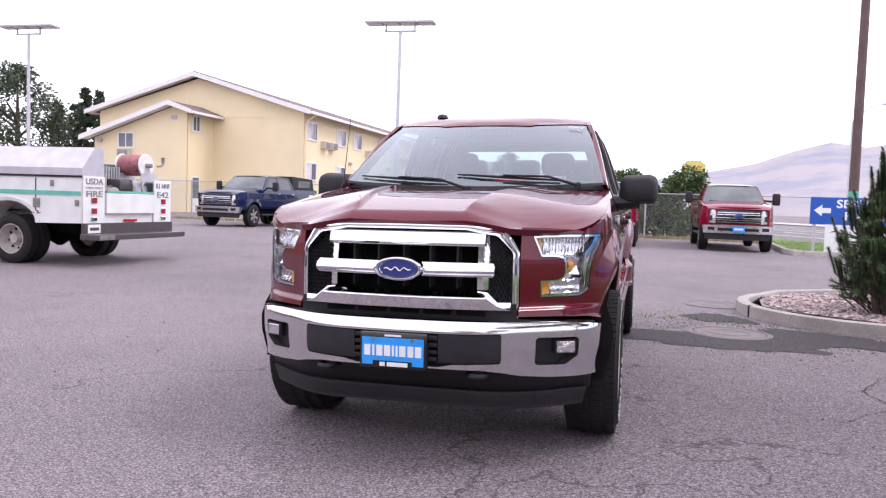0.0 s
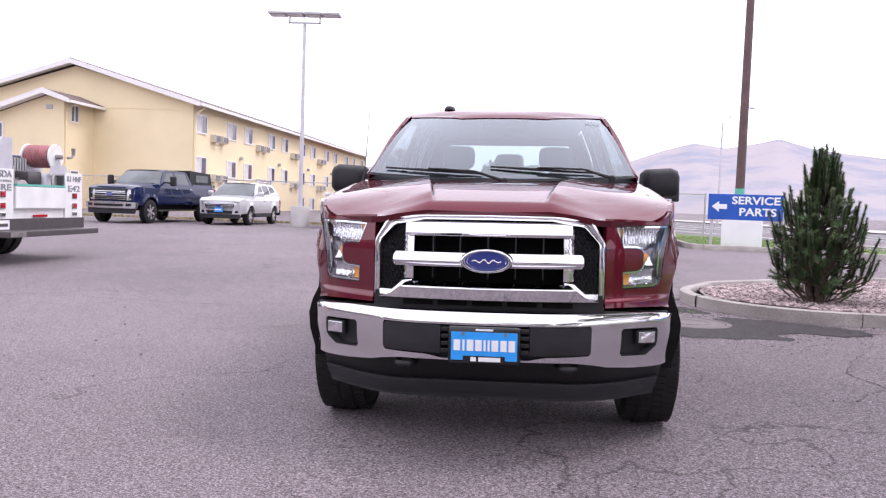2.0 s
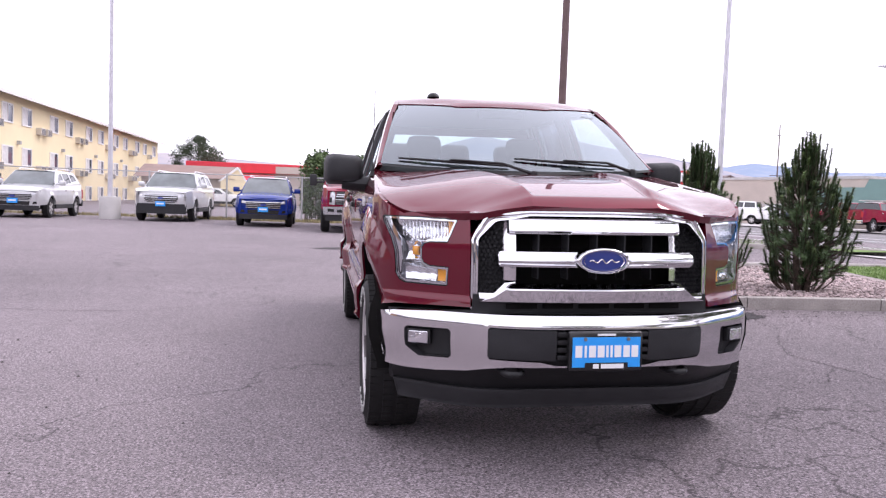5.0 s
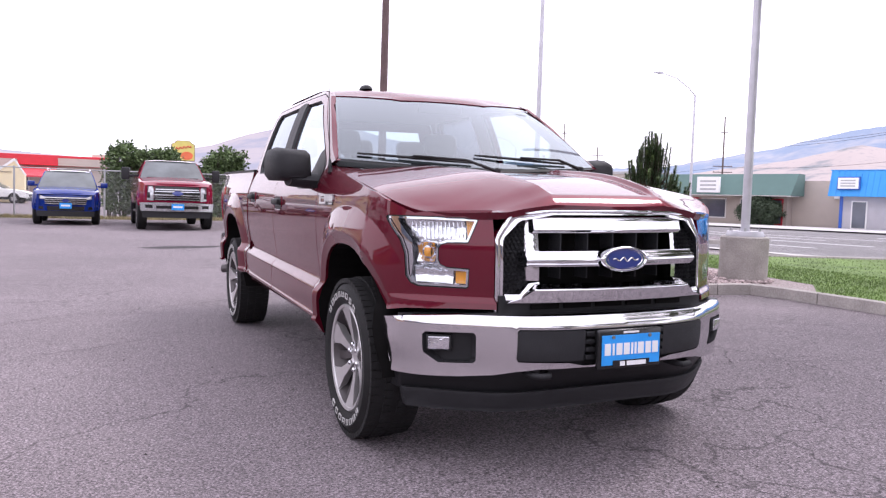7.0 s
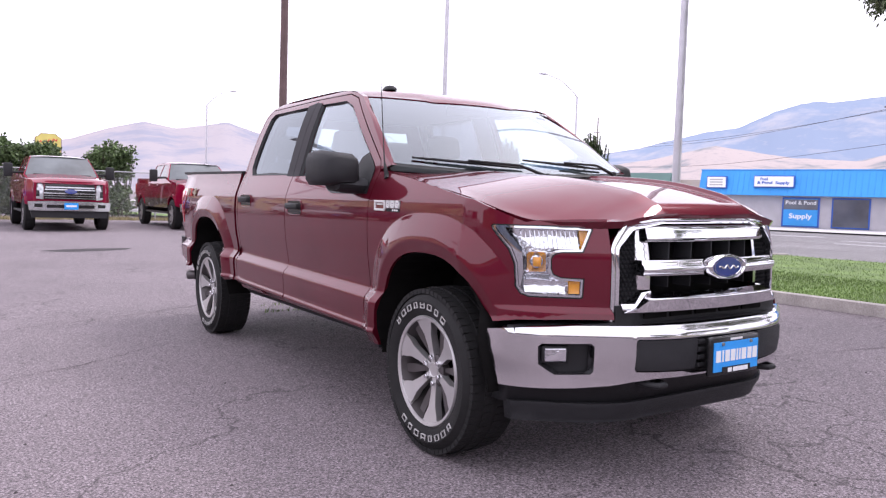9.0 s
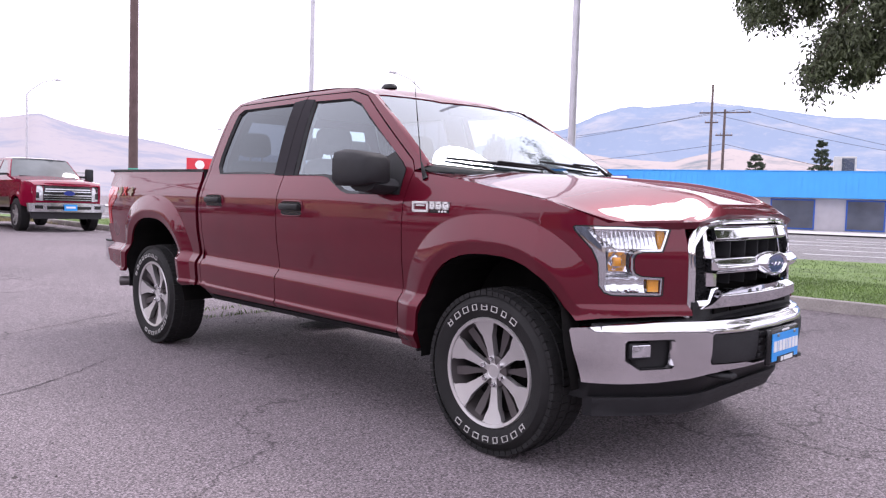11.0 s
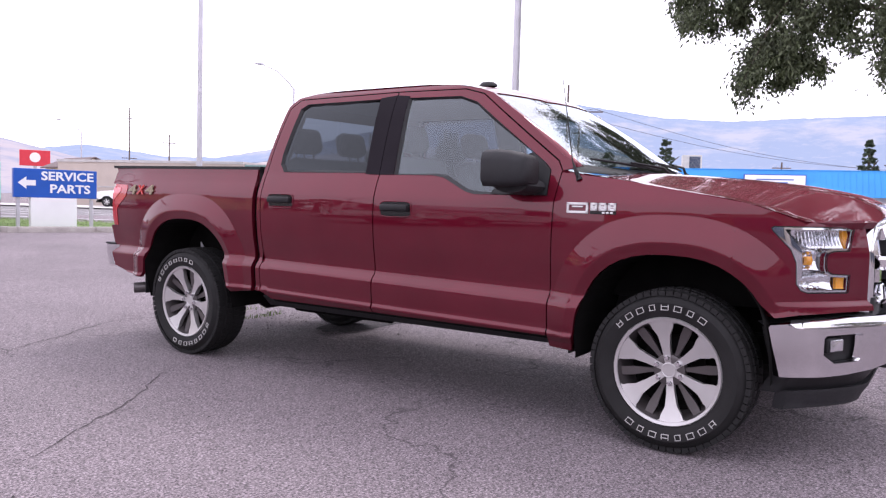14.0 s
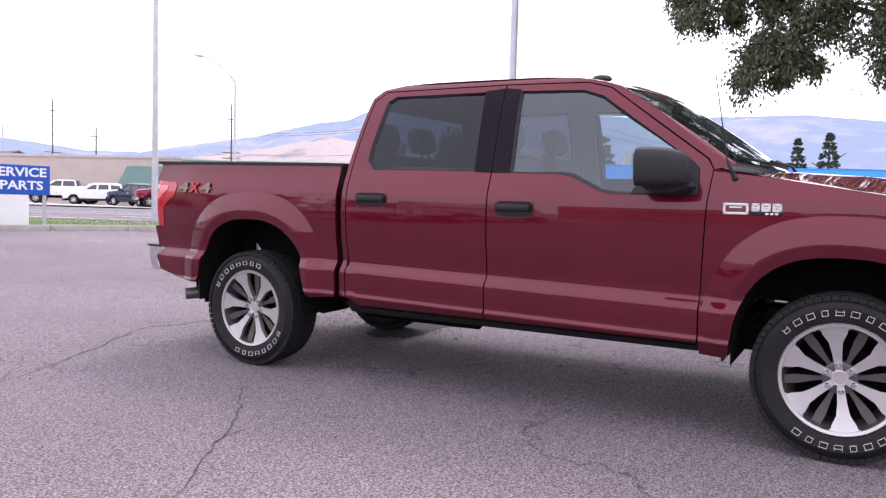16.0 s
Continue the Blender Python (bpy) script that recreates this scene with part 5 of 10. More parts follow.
        # handle in a shallow dish
        hz = 1.152 if name == "front_door" else 1.182
        x0 = side_x(hy, hz)
        ring = [(hy + 0.116 * math.copysign(abs(math.cos(t)) ** 0.35, math.cos(t)), hz + 0.047 * math.copysign(abs(math.sin(t)) ** 0.35, math.sin(t))) for t in (2 * math.pi * k / 32 for k in range(32))]
        dish = prism(bmesh.new(), ring, s * (x0 - 0.012), s * (x0 + 0.002), "yz")
        part("handle_dish", dish, M["gloss_black"], door, soft=60)
        rim = tube(bmesh.new(), [(s * x0, y, z) for y, z in ring + ring[:1]], 0.005, 8)
        part("dish_rim", rim, M["paint"], door, soft=60)
        bm = bmesh.new()
        hx = s * (x0 + 0.018)
        box(bm, hx - 0.014, hx + 0.014, hy - 0.104, hy + 0.104, hz - 0.010, hz + 0.030, bevel=0.011)
        for dy in (-0.085, 0.085):
            box(bm, s * x0 - 0.02, s * x0 + 0.02, hy + dy - 0.02, hy + dy + 0.02, hz - 0.012, hz + 0.022, bevel=0.006)
        part("handle", bm, M["black"], door, "black pull handle", soft=40)
        if name == "front_door":
            sail = [(0.672, 1.254), (1.02, 1.256), (0.87, 1.46), (0.80, 1.488), (0.718, 1.428), (0.678, 1.388)]
            bm = bmesh.new()
            skin(bm, sail, lambda u, v: (s * (side_x(u, v) + 0.002), u, v), 0.05, lip=Vector((-s * 0.012, 0, 0)), flip=flip)
            part("sail_panel", bm, M["black"], door, soft=40)
            bm = bmesh.new()
            arm = [Vector((s * 0.87, 0.80, 1.292)), Vector((s * 0.97, 0.80, 1.296)), Vector((s * 1.07, 0.82, 1.302))]
            for (p, r1, r2) in ((0, 0.10, 0.055), ):
                rings = []
                for q, ry, rz in zip(arm, (0.12, 0.11, 0.105), (0.05, 0.045, 0.04)):
                    rings.append([bm.verts.new(q + Vector((0, ry * math.cos(t), rz * math.sin(t)))) for t in (2 * math.pi * k / 12 for k in range(12))])
                for r0, r1_ in zip(rings, rings[1:]):
                    for k in range(12):
                        bm.faces.new((r0[k], r0[(k + 1) % 12], r1_[(k + 1) % 12], r1_[k]))
                bm.faces.new(rings[0])
                bm.faces.new(rings[-1][::-1])
                bmesh.ops.recalc_face_normals(bm, faces=bm.faces)
            mir = part("mirror", bm, M["black_soft"], door, "black door mirror on a folding arm", soft=50)
            bm = bmesh.new()
            shell = [(-0.12, 0.095), (-0.09, 0.122), (0.07, 0.132), (0.11, 0.115), (0.125, 0.075), (0.125, -0.03), (0.10, -0.062), (-0.10, -0.066), (-0.128, -0.04)]
            rings = []
            for yy, k in ((-0.10, 0.66), (-0.08, 0.82), (-0.02, 0.95), (0.06, 1.0), (0.135, 0.99), (0.140, 0.90)):
                rings.append([bm.verts.new((s * (1.06 + u * k), 0.80 + yy, 1.356 + v * k)) for u, v in dense(shell, 0.05)])
            n_ = len(rings[0])
            for r0, r1_ in zip(rings, rings[1:]):
                for k in range(n_):
                    bm.faces.new((r0[k], r0[(k + 1) % n_], r1_[(k + 1) % n_], r1_[k]))
            bm.faces.new(rings[0])
            bm.faces.new(rings[-1][::-1])
            bmesh.ops.recalc_face_normals(bm, faces=bm.faces)
            part("mirror_head", bm, M["black_soft"], door, "black mirror housing", soft=60)
            bm = boxed(s * 1.06 - 0.10, s * 1.06 + 0.10, 0.938, 0.944, 1.30, 1.455)
            part("mirror_glass", bm, M["chrome"], door)

    # cab frame round the doors
    cab = [(0.50, 1.408), (0.62, 1.47), (0.90, 1.69)] + CAB_TOP + [(2.80, 1.84), (2.845, 1.62), (2.888, 1.40), (2.892, 0.56), (2.852, 0.553)]
    inner = [(2.859, 1.37), (2.834, 1.55), (2.78, 1.825), (2.70, 1.887), (1.85, 1.893), (1.34, 1.883), (1.196, 1.844), (0.634, 1.441), (0.605, 1.385)]
    bm = bmesh.new()
    def cab3(u, v):
        x = side_x(u, v)
        return (s * x, u, v)
    skin(bm, cab + inner, cab3, 0.022, lip=back, flip=flip)
    part("cab_frame", bm, M["paint"], TRUCK, soft=45)
    bm = bmesh.new()
    edge = [(0.50, 1.408), (0.62, 1.47), (0.90, 1.69)] + CAB_TOP[:2]
    cum = [0.0]
    for p, q in zip(edge, edge[1:]):
        cum.append(cum[-1] + math.dist(p, q))
    prev = None
    for k in range(25):
        f = k / 24
        y = float(np.interp(f * cum[-1], cum, [p[0] for p in edge]))
        z = float(np.interp(f * cum[-1], cum, [p[1] for p in edge]))
        o = Vector((s * side_x(y, z), y, z))
        i_ = Vector(screen(s * 1.0, f * 0.93))
        row = [bm.verts.new(o), bm.verts.new(o.lerp(i_, 0.5) + Vector((s * 0.002, -0.003, 0.003))), bm.verts.new(i_ + Vector((0, -0.001, 0.001)))]
        if prev:
            for j in range(2):
                bm.faces.new((prev[j], row[j], row[j + 1], prev[j + 1]) if s > 0 else (row[j], prev[j], prev[j + 1], row[j + 1]))
        prev = row
    part("screen_pillar", bm, M["paint"], TRUCK, soft=60)
    for trim_ in ([(2.72, 1.28), (2.90, 1.28), (2.89, 1.42), (2.85, 1.62), (2.79, 1.87), (2.62, 1.885), (2.69, 1.82), (2.755, 1.48)], [(1.755, 1.25), (1.945, 1.25), (1.96, 1.87), (1.765, 1.87)]):
        bm = bmesh.new()
        skin(bm, trim_, lambda u, v: (s * (side_x(u, v) - 0.050), u, v), 0.06, lip=Vector((-s * 0.02, 0, 0)), flip=flip)
        part("pillar_trim", bm, M["headliner"], TRUCK, "pale inner pillar trim", soft=50)
    part("sill", prism(bmesh.new(), [(s * 0.70, 0.42), (s * 0.83, 0.44), (s * 0.90, 0.515), (s * 0.70, 0.55)], 0.60, 2.88), M["black"], TRUCK, "dark sill")
    # backing behind the panel gaps
    bm = bmesh.new()
    skin(bm, [(0.60, 0.52), (2.885, 0.57), (2.885, 1.25), (0.60, 1.25)], lambda u, v: (s * (side_x(u, v) - 0.05), u, v), 0.2)
    part("inner_panel", bm, M["under"], TRUCK)

    # load bed side
    tail = [(4.70, 1.285), (4.45, 1.275), (4.43, 1.25), (4.44, 1.185), (4.555, 1.105), (4.575, 1.07), (4.575, 0.95), (4.70, 0.945)]
    archr = [p for p in arch_line(*RA) if p[1] > 0.53]
    bed = [(2.936, 0.548), (3.14, 0.528)] + archr + [(4.17, 0.555), (4.40, 0.575), (4.60, 0.62), (4.655, 0.78), (4.668, 0.945)] + [(p[0] - 0.035 if p[0] > 4.6 else p[0], p[1]) for p in tail[::-1]] + [(4.655, 1.36), (4.62, 1.415), (2.936, 1.398)]
    bm = bmesh.new()
    def bed3(u, v):
        x = side_x(u, v)
        return (s * (x + 0.016 * ease(1.30, 1.42, v)), u, v)
    skin(bm, bed, bed3, 0.028, lip=back, flip=flip, lines=crease_lines(2.94, 3.1, 4.65) + flare_lines(*RA))
    part("bed_side", bm, M["paint"], TRUCK, soft=38)
    lampr = part("tail_lamp", bmesh.new(), M["black"], TRUCK)
    tl3 = lambda d: (lambda u, v: (s * (bed3(min(u, 4.60), v)[0] * s + d - 0.5 * max(0, u - 4.62) ** 1.2 * 3), u, v))
    tl = [(p[0] - 0.01, p[1]) for p in tail]
    bm = bmesh.new()
    skin(bm, tl, tl3(0.004), 0.02, lip=Vector((-s * 0.05, 0, 0)), flip=flip)
    part("tail_lens", bm, M["red_lens"], lampr, "red tail lamp lens", soft=40)
    band = [(4.66, 1.255), (4.52, 1.252), (4.51, 1.225), (4.625, 1.14), (4.635, 0.985), (4.665, 0.985), (4.662, 1.165), (4.60, 1.225), (4.66, 1.23)]
    bm = bmesh.new()
    skin(bm, band, tl3(0.008), 0.02, lip=Vector((-s * 0.006, 0, 0)), flip=flip)
    part("lamp_band", bm, M["red_bright"], lampr, "brighter red lamp band", soft=40)
    bm = bmesh.new()
    skin(bm, [(2.92, 1.395), (4.655, 1.412), (4.655, 1.432), (2.92, 1.416)], lambda u, v: (s * 0.893, u, v), 0.1, lip=Vector((-s * 0.09, 0, 0.0)), flip=flip)
    part("bed_rail", bm, M["black"], TRUCK, "black bed rail cap")
    # four-wheel-drive decal
    dm = pose(0, 0, 0, 90, 0, -90 if s < 0 else 90)
    for txt, y_, mt, w_ in (("4", 4.33, "decal_grey", 0.10), ("X", 4.215, "decal_red", 0.085), ("4", 4.10, "decal_grey", 0.10)):
        words("decal", txt, 0.105, Matrix.Translation((s * (bed3(y_, 1.235)[0] * s + 0.008), y_, 1.235)) @ dm @ pose(0, 0, 0, -12, 0, 0), M[mt], TRUCK, depth=0.004, bold=0.002, spread=w_)
    # badge on the wing: plain chrome strokes
    bd = part("badge", bmesh.new(), M["black"], TRUCK)
    bx = lambda y: s * side_x(y, 1.19)
    def stroke_(y0, y1, z0, z1, mt, d=0.008):
        x_ = bx((y0 + y1) / 2)
        part("badge_stroke", boxed(x_ - d, x_ + d, y0, y1, z0, z1, bevel=0.002), M[mt], bd)
    stroke_(0.275, 0.415, 1.160, 1.176, "gloss_black", 0.005)
    for k in range(3):
        stroke_(0.290 + k * 0.022, 0.306 + k * 0.022, 1.163, 1.173, "badge_silver", 0.007)
    for y0, y1, z0 in ((0.425, 0.545, 1.162), (0.375, 0.412, 1.178), (0.325, 0.368, 1.178), (0.275, 0.318, 1.178)):
        t_ = 0.0125
        stroke_(y0, y1, 1.218 - t_, 1.218, "badge_silver")
        stroke_(y0, y0 + t_, z0, 1.218, "badge_silver")
        stroke_(y1 - t_, y1, z0, 1.218, "badge_silver")
        stroke_(y0, y1, z0, z0 + t_, "badge_silver")
        stroke_(y0 + 0.25 * (y1 - y0), y1 - 0.25 * (y1 - y0), 1.193, 1.201, "badge_silver")


for side in (-1, 1):
    side_parts(side)

# bonnet
hood_mid = pchip([-0.92, -0.905, -0.89, -0.855, -0.835, -0.82, -0.81, -0.78, -0.6, -0.45, -0.3, -0.1, 0.15, 0.45], [1.150, 1.158, 1.168, 1.204, 1.2205, 1.2300, 1.2335, 1.2405, 1.2785, 1.3065, 1.3255, 1.3420, 1.3575, 1.374])
hood_rim = pchip([-0.92, -0.80, -0.68, -0.60, -0.50, -0.35, 0.0, 0.30, 0.55], [1.150, 1.150, 1.146, 1.152, 1.185, 1.232, 1.292, 1.340, 1.380])


def hood_ridge(y):
    return 0.272 + 0.155 * min(1.0, max(0.0, (y + 0.80) / 1.12))


hood_edge = pchip([-0.92, -0.80, -0.745, -0.70, -0.64, -0.585, -0.50, -0.42, -0.30, 0.0, 0.5], [0.45, 0.553, 0.60, 0.655, 0.74, 0.803, 0.868, 0.897, 0.914, 0.907, 0.874])


def hood_shoulder(y):
    return min(hood_ridge(y) + 0.018, 0.8 * hood_edge(y))


def hood_z(x, y):
    a, ridge, edge = abs(x), hood_ridge(y), hood_edge(y)
    shoulder = hood_shoulder(y)
    t = min(1.0, max(0.0, (a - shoulder) / max(0.05, edge - shoulder)))
    z = hood_mid(y) - 0.006 * (a / 0.6) ** 2 + (hood_rim(y) + 0.006 * (a / 0.6) ** 2 - hood_mid(y)) * (0.86 * t + 0.14 * t ** 2)
    z += 0.024 * ease(ridge - 0.012, ridge + 0.014, a) * (1 - t) * ease(-0.83, -0.70, y) * ease(0.48, 0.3, y)
    return z


hood_front = pchip([0.0, 0.30, 0.48, 0.553, 0.60, 0.64, 0.70, 0.745, 0.80], [-0.876, -0.869, -0.848, -0.824, -0.770, -0.735, -0.688, -0.650, -0.595])
hood_rear = pchip([0.0, 0.30, 0.60, 0.80, 0.93], [0.315, 0.335, 0.40, 0.475, 0.50])
bm = bmesh.new()
true_n, curved = bm.verts.layers.float_vector.new("true_n"), bm.faces.layers.int.new("curved")
cols = [0, 0.3, 0.6, 0.85, 0.94, 1.0, 1.06, 1.15, 1.35, 1.6, 1.85, 2.0, 2.15, 2.3, 2.45, 2.6, 2.75, 2.88, 3.0]
rowf = [0, 0.03, 0.07, 0.13, 0.25, 0.40, 0.52, 0.62, 0.70, 0.78, 0.85, 0.95, 1.0, 1.03, 1.07, 1.12, 1.2, 1.3, 1.4, 1.5, 1.6, 1.7, 1.8, 1.9, 2.0]
grid = []
for rf in rowf:
    line = []
    for c in [-q for q in cols[:0:-1]] + cols:
        q = abs(c)
        def place(y):
            e, r_ = hood_edge(max(y, -0.62)), hood_ridge(y)
            sh = min(hood_shoulder(y), 0.9 * e)
            return float(np.interp(q, [0, 1, 2, 3], [0, r_, sh, e]))
        y = -0.5
        for _ in range(4):
            x = place(y)
            yf, yr = hood_front(min(x, 0.80)), hood_rear(x)
            ym = -0.802 + 0.32 * (x / 0.89) ** 2
            y = yf + (ym - yf) * rf if rf < 1 else ym + (yr - ym) * (rf - 1)
        line.append((math.copysign(x, c), y))
    grid.append([bm.verts.new((x, y, hood_z(x, y))) for x, y in line])
for r0 in grid:
    for v in r0:
        x, y = v.co.x, v.co.y
        v[true_n] = Vector(((hood_z(x - 0.002, y) - hood_z(x + 0.002, y)) / 0.004, (hood_z(x, y - 0.002) - hood_z(x, y + 0.002)) / 0.004, 1)).normalized()
for r0, r1 in zip(grid, grid[1:]):
    for k in range(len(r0) - 1):
        bm.faces.new((r0[k], r0[k + 1], r1[k + 1], r1[k]))[curved] = 1
lipv = [bm.verts.new(v.co + Vector((0, 0.02, -0.03))) for v in grid[0]]
for k in range(len(lipv) - 1):
    bm.faces.new((lipv[k], lipv[k + 1], grid[0][k + 1], grid[0][k]))
for side, sg in ((0, -1), (-1, 1)):
    lipc = [bm.verts.new(r[side].co + Vector((-sg * 0.02, 0, -0.03))) for r in grid]
    for k in range(len(lipc) - 1):
        bm.faces.new((lipc[k], lipc[k + 1], grid[k + 1][side], grid[k][side]))
bmesh.ops.recalc_face_normals(bm, faces=bm.faces)
part("bonnet", bm, M["paint"], TRUCK, soft=45)
for sx in (-1, 1):
    part("cowl_end", prism(bmesh.new(), [(0.42, 1.28), (0.70, 1.28), (0.70, 1.405), (0.62, 1.392), (0.50, 1.368), (0.42, 1.352)], sx * 0.70, sx * 0.868, "yz"), M["paint"], TRUCK, soft=30)
bm = boxed(-0.52, 0.52, -0.60, 0.55, 0.7, 1.12)
part("engine_bay", bm, M["under"], TRUCK)


def screen_edge(d):
    return [(u, screen_top(u) + d) for u in (0.75, 0.5, 0.43, -0.43, -0.5, -0.75)]


bm = bmesh.new()
skin(bm, [(-1, -0.02), (1, -0.02), (1, 0.905)] + screen_edge(0.012) + [(-1, 0.905)], screen, 0.06)
ws = part("windscreen", bm, M["front_glass"], TRUCK, "clear windscreen", soft=70)
ws.visible_shadow = False
bm = bmesh.new()
inner_top = [(0.985, 0.882), (0.75, screen_top(0.75) - 0.010), (0.5, 0.802), (0.43, 0.780), (0.14, 0.780), (0.11, 0.745), (-0.11, 0.745), (-0.14, 0.780), (-0.43, 0.780), (-0.5, 0.802), (-0.75, screen_top(0.75) - 0.010), (-0.985, 0.882)]
skin(bm, [(-1.0, -0.04), (1.0, -0.04), (1.0, 0.905)] + screen_edge(0.012) + [(-1.0, 0.905)], lambda u, v: tuple(Vector(screen(u, v)) + Vector((0, 0.004, -0.004))), 0.06, holes=[[(-0.985, 0.004), (0.985, 0.004)] + inner_top])
part("screen_border", bm, M["black"], TRUCK, "black printed windscreen border", soft=70)
mk = part("screen_marking", bmesh.new(), M["letter"], TRUCK, "white pen marks on the windscreen")
for k in range(5):
    a, b_ = screen(0.80 + 0.030 * k, 0.765 + 0.03 * (k % 2)), screen(0.83 + 0.030 * k, 0.80 - 0.03 * (k % 2))
    part("pen_stroke", tube(bmesh.new(), [Vector(a) + Vector((0, -0.012, 0.012)), Vector(b_) + Vector((0, -0.012, 0.012))], 0.003, 5), M["sign_white"], mk)

# cowl and wipers
bm = bmesh.new()
skin(bm, [(-0.86, 0.30), (0.86, 0.30), (0.80, 0.56), (-0.80, 0.56)], lambda u, v: (u, v + 0.2 * (u / 0.8) ** 2 - 0.02, 1.352 + 0.05 * (v - 0.3) / 0.2 + 0.02 * (u / 0.8) ** 2), 0.08)
cowl = part("cowl", bm, M["black_soft"], TRUCK, "black cowl panel", soft=60)
for k in range(14):
    x = -0.55 + k * 0.085
    part("vent_slot", boxed(x, x + 0.05, 0.352 + 0.2 * (x / 0.8) ** 2, 0.43 + 0.2 * (x / 0.8) ** 2, 1.374, 1.382), M["gloss_black"], cowl)
for tip, root, pivot in (((-0.885, 0.036), (-0.125, 0.010), (0.04, -0.055)), ((-0.07, 0.092), (0.70, 0.012), (0.82, -0.045))):
    wip = part("wiper", bmesh.new(), M["black"], TRUCK)
    on_glass = lambda u, v, h: Vector(screen(u, v)) + Vector((0, -0.55, 0.83)) * h
    along = lambda f, h: on_glass(tip[0] + (root[0] - tip[0]) * f, tip[1] + (root[1] - tip[1]) * f, h)
    part("blade", tube(bmesh.new(), [along(f, 0.012 + 0.004 * math.sin(math.pi * f)) for f in (0.0, 0.25, 0.5, 0.75, 1.0)], [0.006, 0.008, 0.010, 0.008, 0.006], 6), M["black"], wip)
    elbow = on_glass(pivot[0] * 0.6 + (tip[0] + root[0]) * 0.2, pivot[1] * 0.4 + (tip[1] + root[1]) * 0.3, 0.04)
    part("arm", tube(bmesh.new(), [on_glass(*pivot, 0.004), elbow, along(0.46, 0.030)], [0.011, 0.008, 0.006], 6), M["black"], wip)
    part("pivot_cap", lathe(bmesh.new(), [(-0.02, 0.022), (0.012, 0.020), (0.020, 0.012), (0.021, 0.0)], 14, "z", m=Matrix.Translation(on_glass(*pivot, 0.004))), M["black"], wip, soft=40)

# roof
roof_mid = pchip([0.98, 1.03, 1.10, 1.19, 1.32, 1.5, 1.9, 2.4, 2.65, 2.75, 2.80], [1.835, 1.862, 1.886, 1.908, 1.928, 1.941, 1.950, 1.948, 1.940, 1.925, 1.900])
roof_side = pchip([1.10] + [p[0] for p in CAB_TOP] + [2.80], [1.834] + [p[1] + 0.002 for p in CAB_TOP] + [1.86])
roof_half = pchip([0.97, 1.15, 1.25, 1.40, 1.70, 2.40, 2.62, 2.73, 2.80], [0.672, 0.690, 0.690, 0.680, 0.671, 0.668, 0.660, 0.640, 0.585])
bm = bmesh.new()
cols = [-1 + 2 * k / 56 for k in range(57)]
rows_ = []
for u in cols:
    f_ = Vector(screen(u, screen_top(u))) + Vector((0, -0.002, 0.005))
    w_ = f_.x / roof_half(f_.y)
    level = lambda y: roof_mid(y) + (roof_side(y) - roof_mid(y)) * abs(w_) ** 3
    off = f_.z - level(f_.y)
    col = [bm.verts.new(f_ + Vector((0, 0.010, -0.014))), bm.verts.new(f_)]
    for k in range(1, 41):
        y = f_.y + (2.80 - f_.y) * (k / 40) ** 1.7
        col.append(bm.verts.new((w_ * roof_half(y), y, level(y) + off * (1 - ease(0.0, 0.20, y - f_.y)))))
    rows_.append(col)
for c0, c1 in zip(rows_, rows_[1:]):
    for k in range(len(c0) - 1):
        bm.faces.new((c0[k], c1[k], c1[k + 1], c0[k + 1]))
bmesh.ops.recalc_face_normals(bm, faces=bm.faces)
part("roof", bm, M["paint"], TRUCK, soft=60)
part("headliner", boxed(-0.60, 0.60, 1.27, 2.72, 1.845, 1.857), M["headliner"], TRUCK, "pale headliner")
bm = lathe(bmesh.new(), [(0.0, 0.055), (0.012, 0.052), (0.028, 0.035), (0.034, 0.0)], 16, "z", m=Matrix.Translation((-0.42, 1.36, 1.928)) @ Matrix.Diagonal((0.8, 1.2, 1, 1)))
part("roof_antenna", bm, M["black"], TRUCK, soft=50)
part("mast_antenna", tube(bmesh.new(), [(-0.90, 0.50, 1.335), (-0.898, 0.52, 1.375), (-0.895, 0.545, 1.43), (-0.88, 0.62, 1.86)], [0.018, 0.012, 0.0035, 0.002], 6), M["black"], TRUCK, "thin black whip antenna")

# back of the cab
def back_wall(u, v):
    return (u * float(np.interp(v, [0.56, 1.38, 1.9], [0.92, 0.87, 0.63])), float(np.interp(v, [0.56, 1.40, 1.62, 1.84, 1.92], [2.885, 2.885, 2.842, 2.80, 2.77])), v)


bm = bmesh.new()
skin(bm, [(-1, 0.56), (1, 0.56), (1, 1.90), (-1, 1.90)], back_wall, 0.12, holes=[[(-0.78, 1.42), (0.78, 1.42), (0.80, 1.78), (-0.80, 1.78)]])
part("cab_back", bm, M["paint"], TRUCK, soft=50)
bm = bmesh.new()
skin(bm, [(-0.78, 1.42), (0.78, 1.42), (0.80, 1.78), (-0.80, 1.78)], back_wall, 0.3)
bg = part("back_window", bm, M["cab_glass"], TRUCK, soft=60)
bg.visible_shadow = False

# cabin
part("cab_floor", boxed(-0.80, 0.80, 0.55, 2.86, 0.52, 0.58), M["dash"], TRUCK)
bm = prism(bmesh.new(), [(0.50, 0.60), (0.50, 1.365), (0.85, 1.372), (1.02, 1.33), (1.06, 1.20), (0.95, 1.05), (0.90, 0.60)], -0.80, 0.80, "yz")
part("dashboard", bm, M["dash"], TRUCK, "dark dashboard", soft=30)
part("centre_stack", boxed(-0.14, 0.14, 0.92, 1.08, 0.9, 1.30, bevel=0.02), M["gloss_black"], TRUCK)


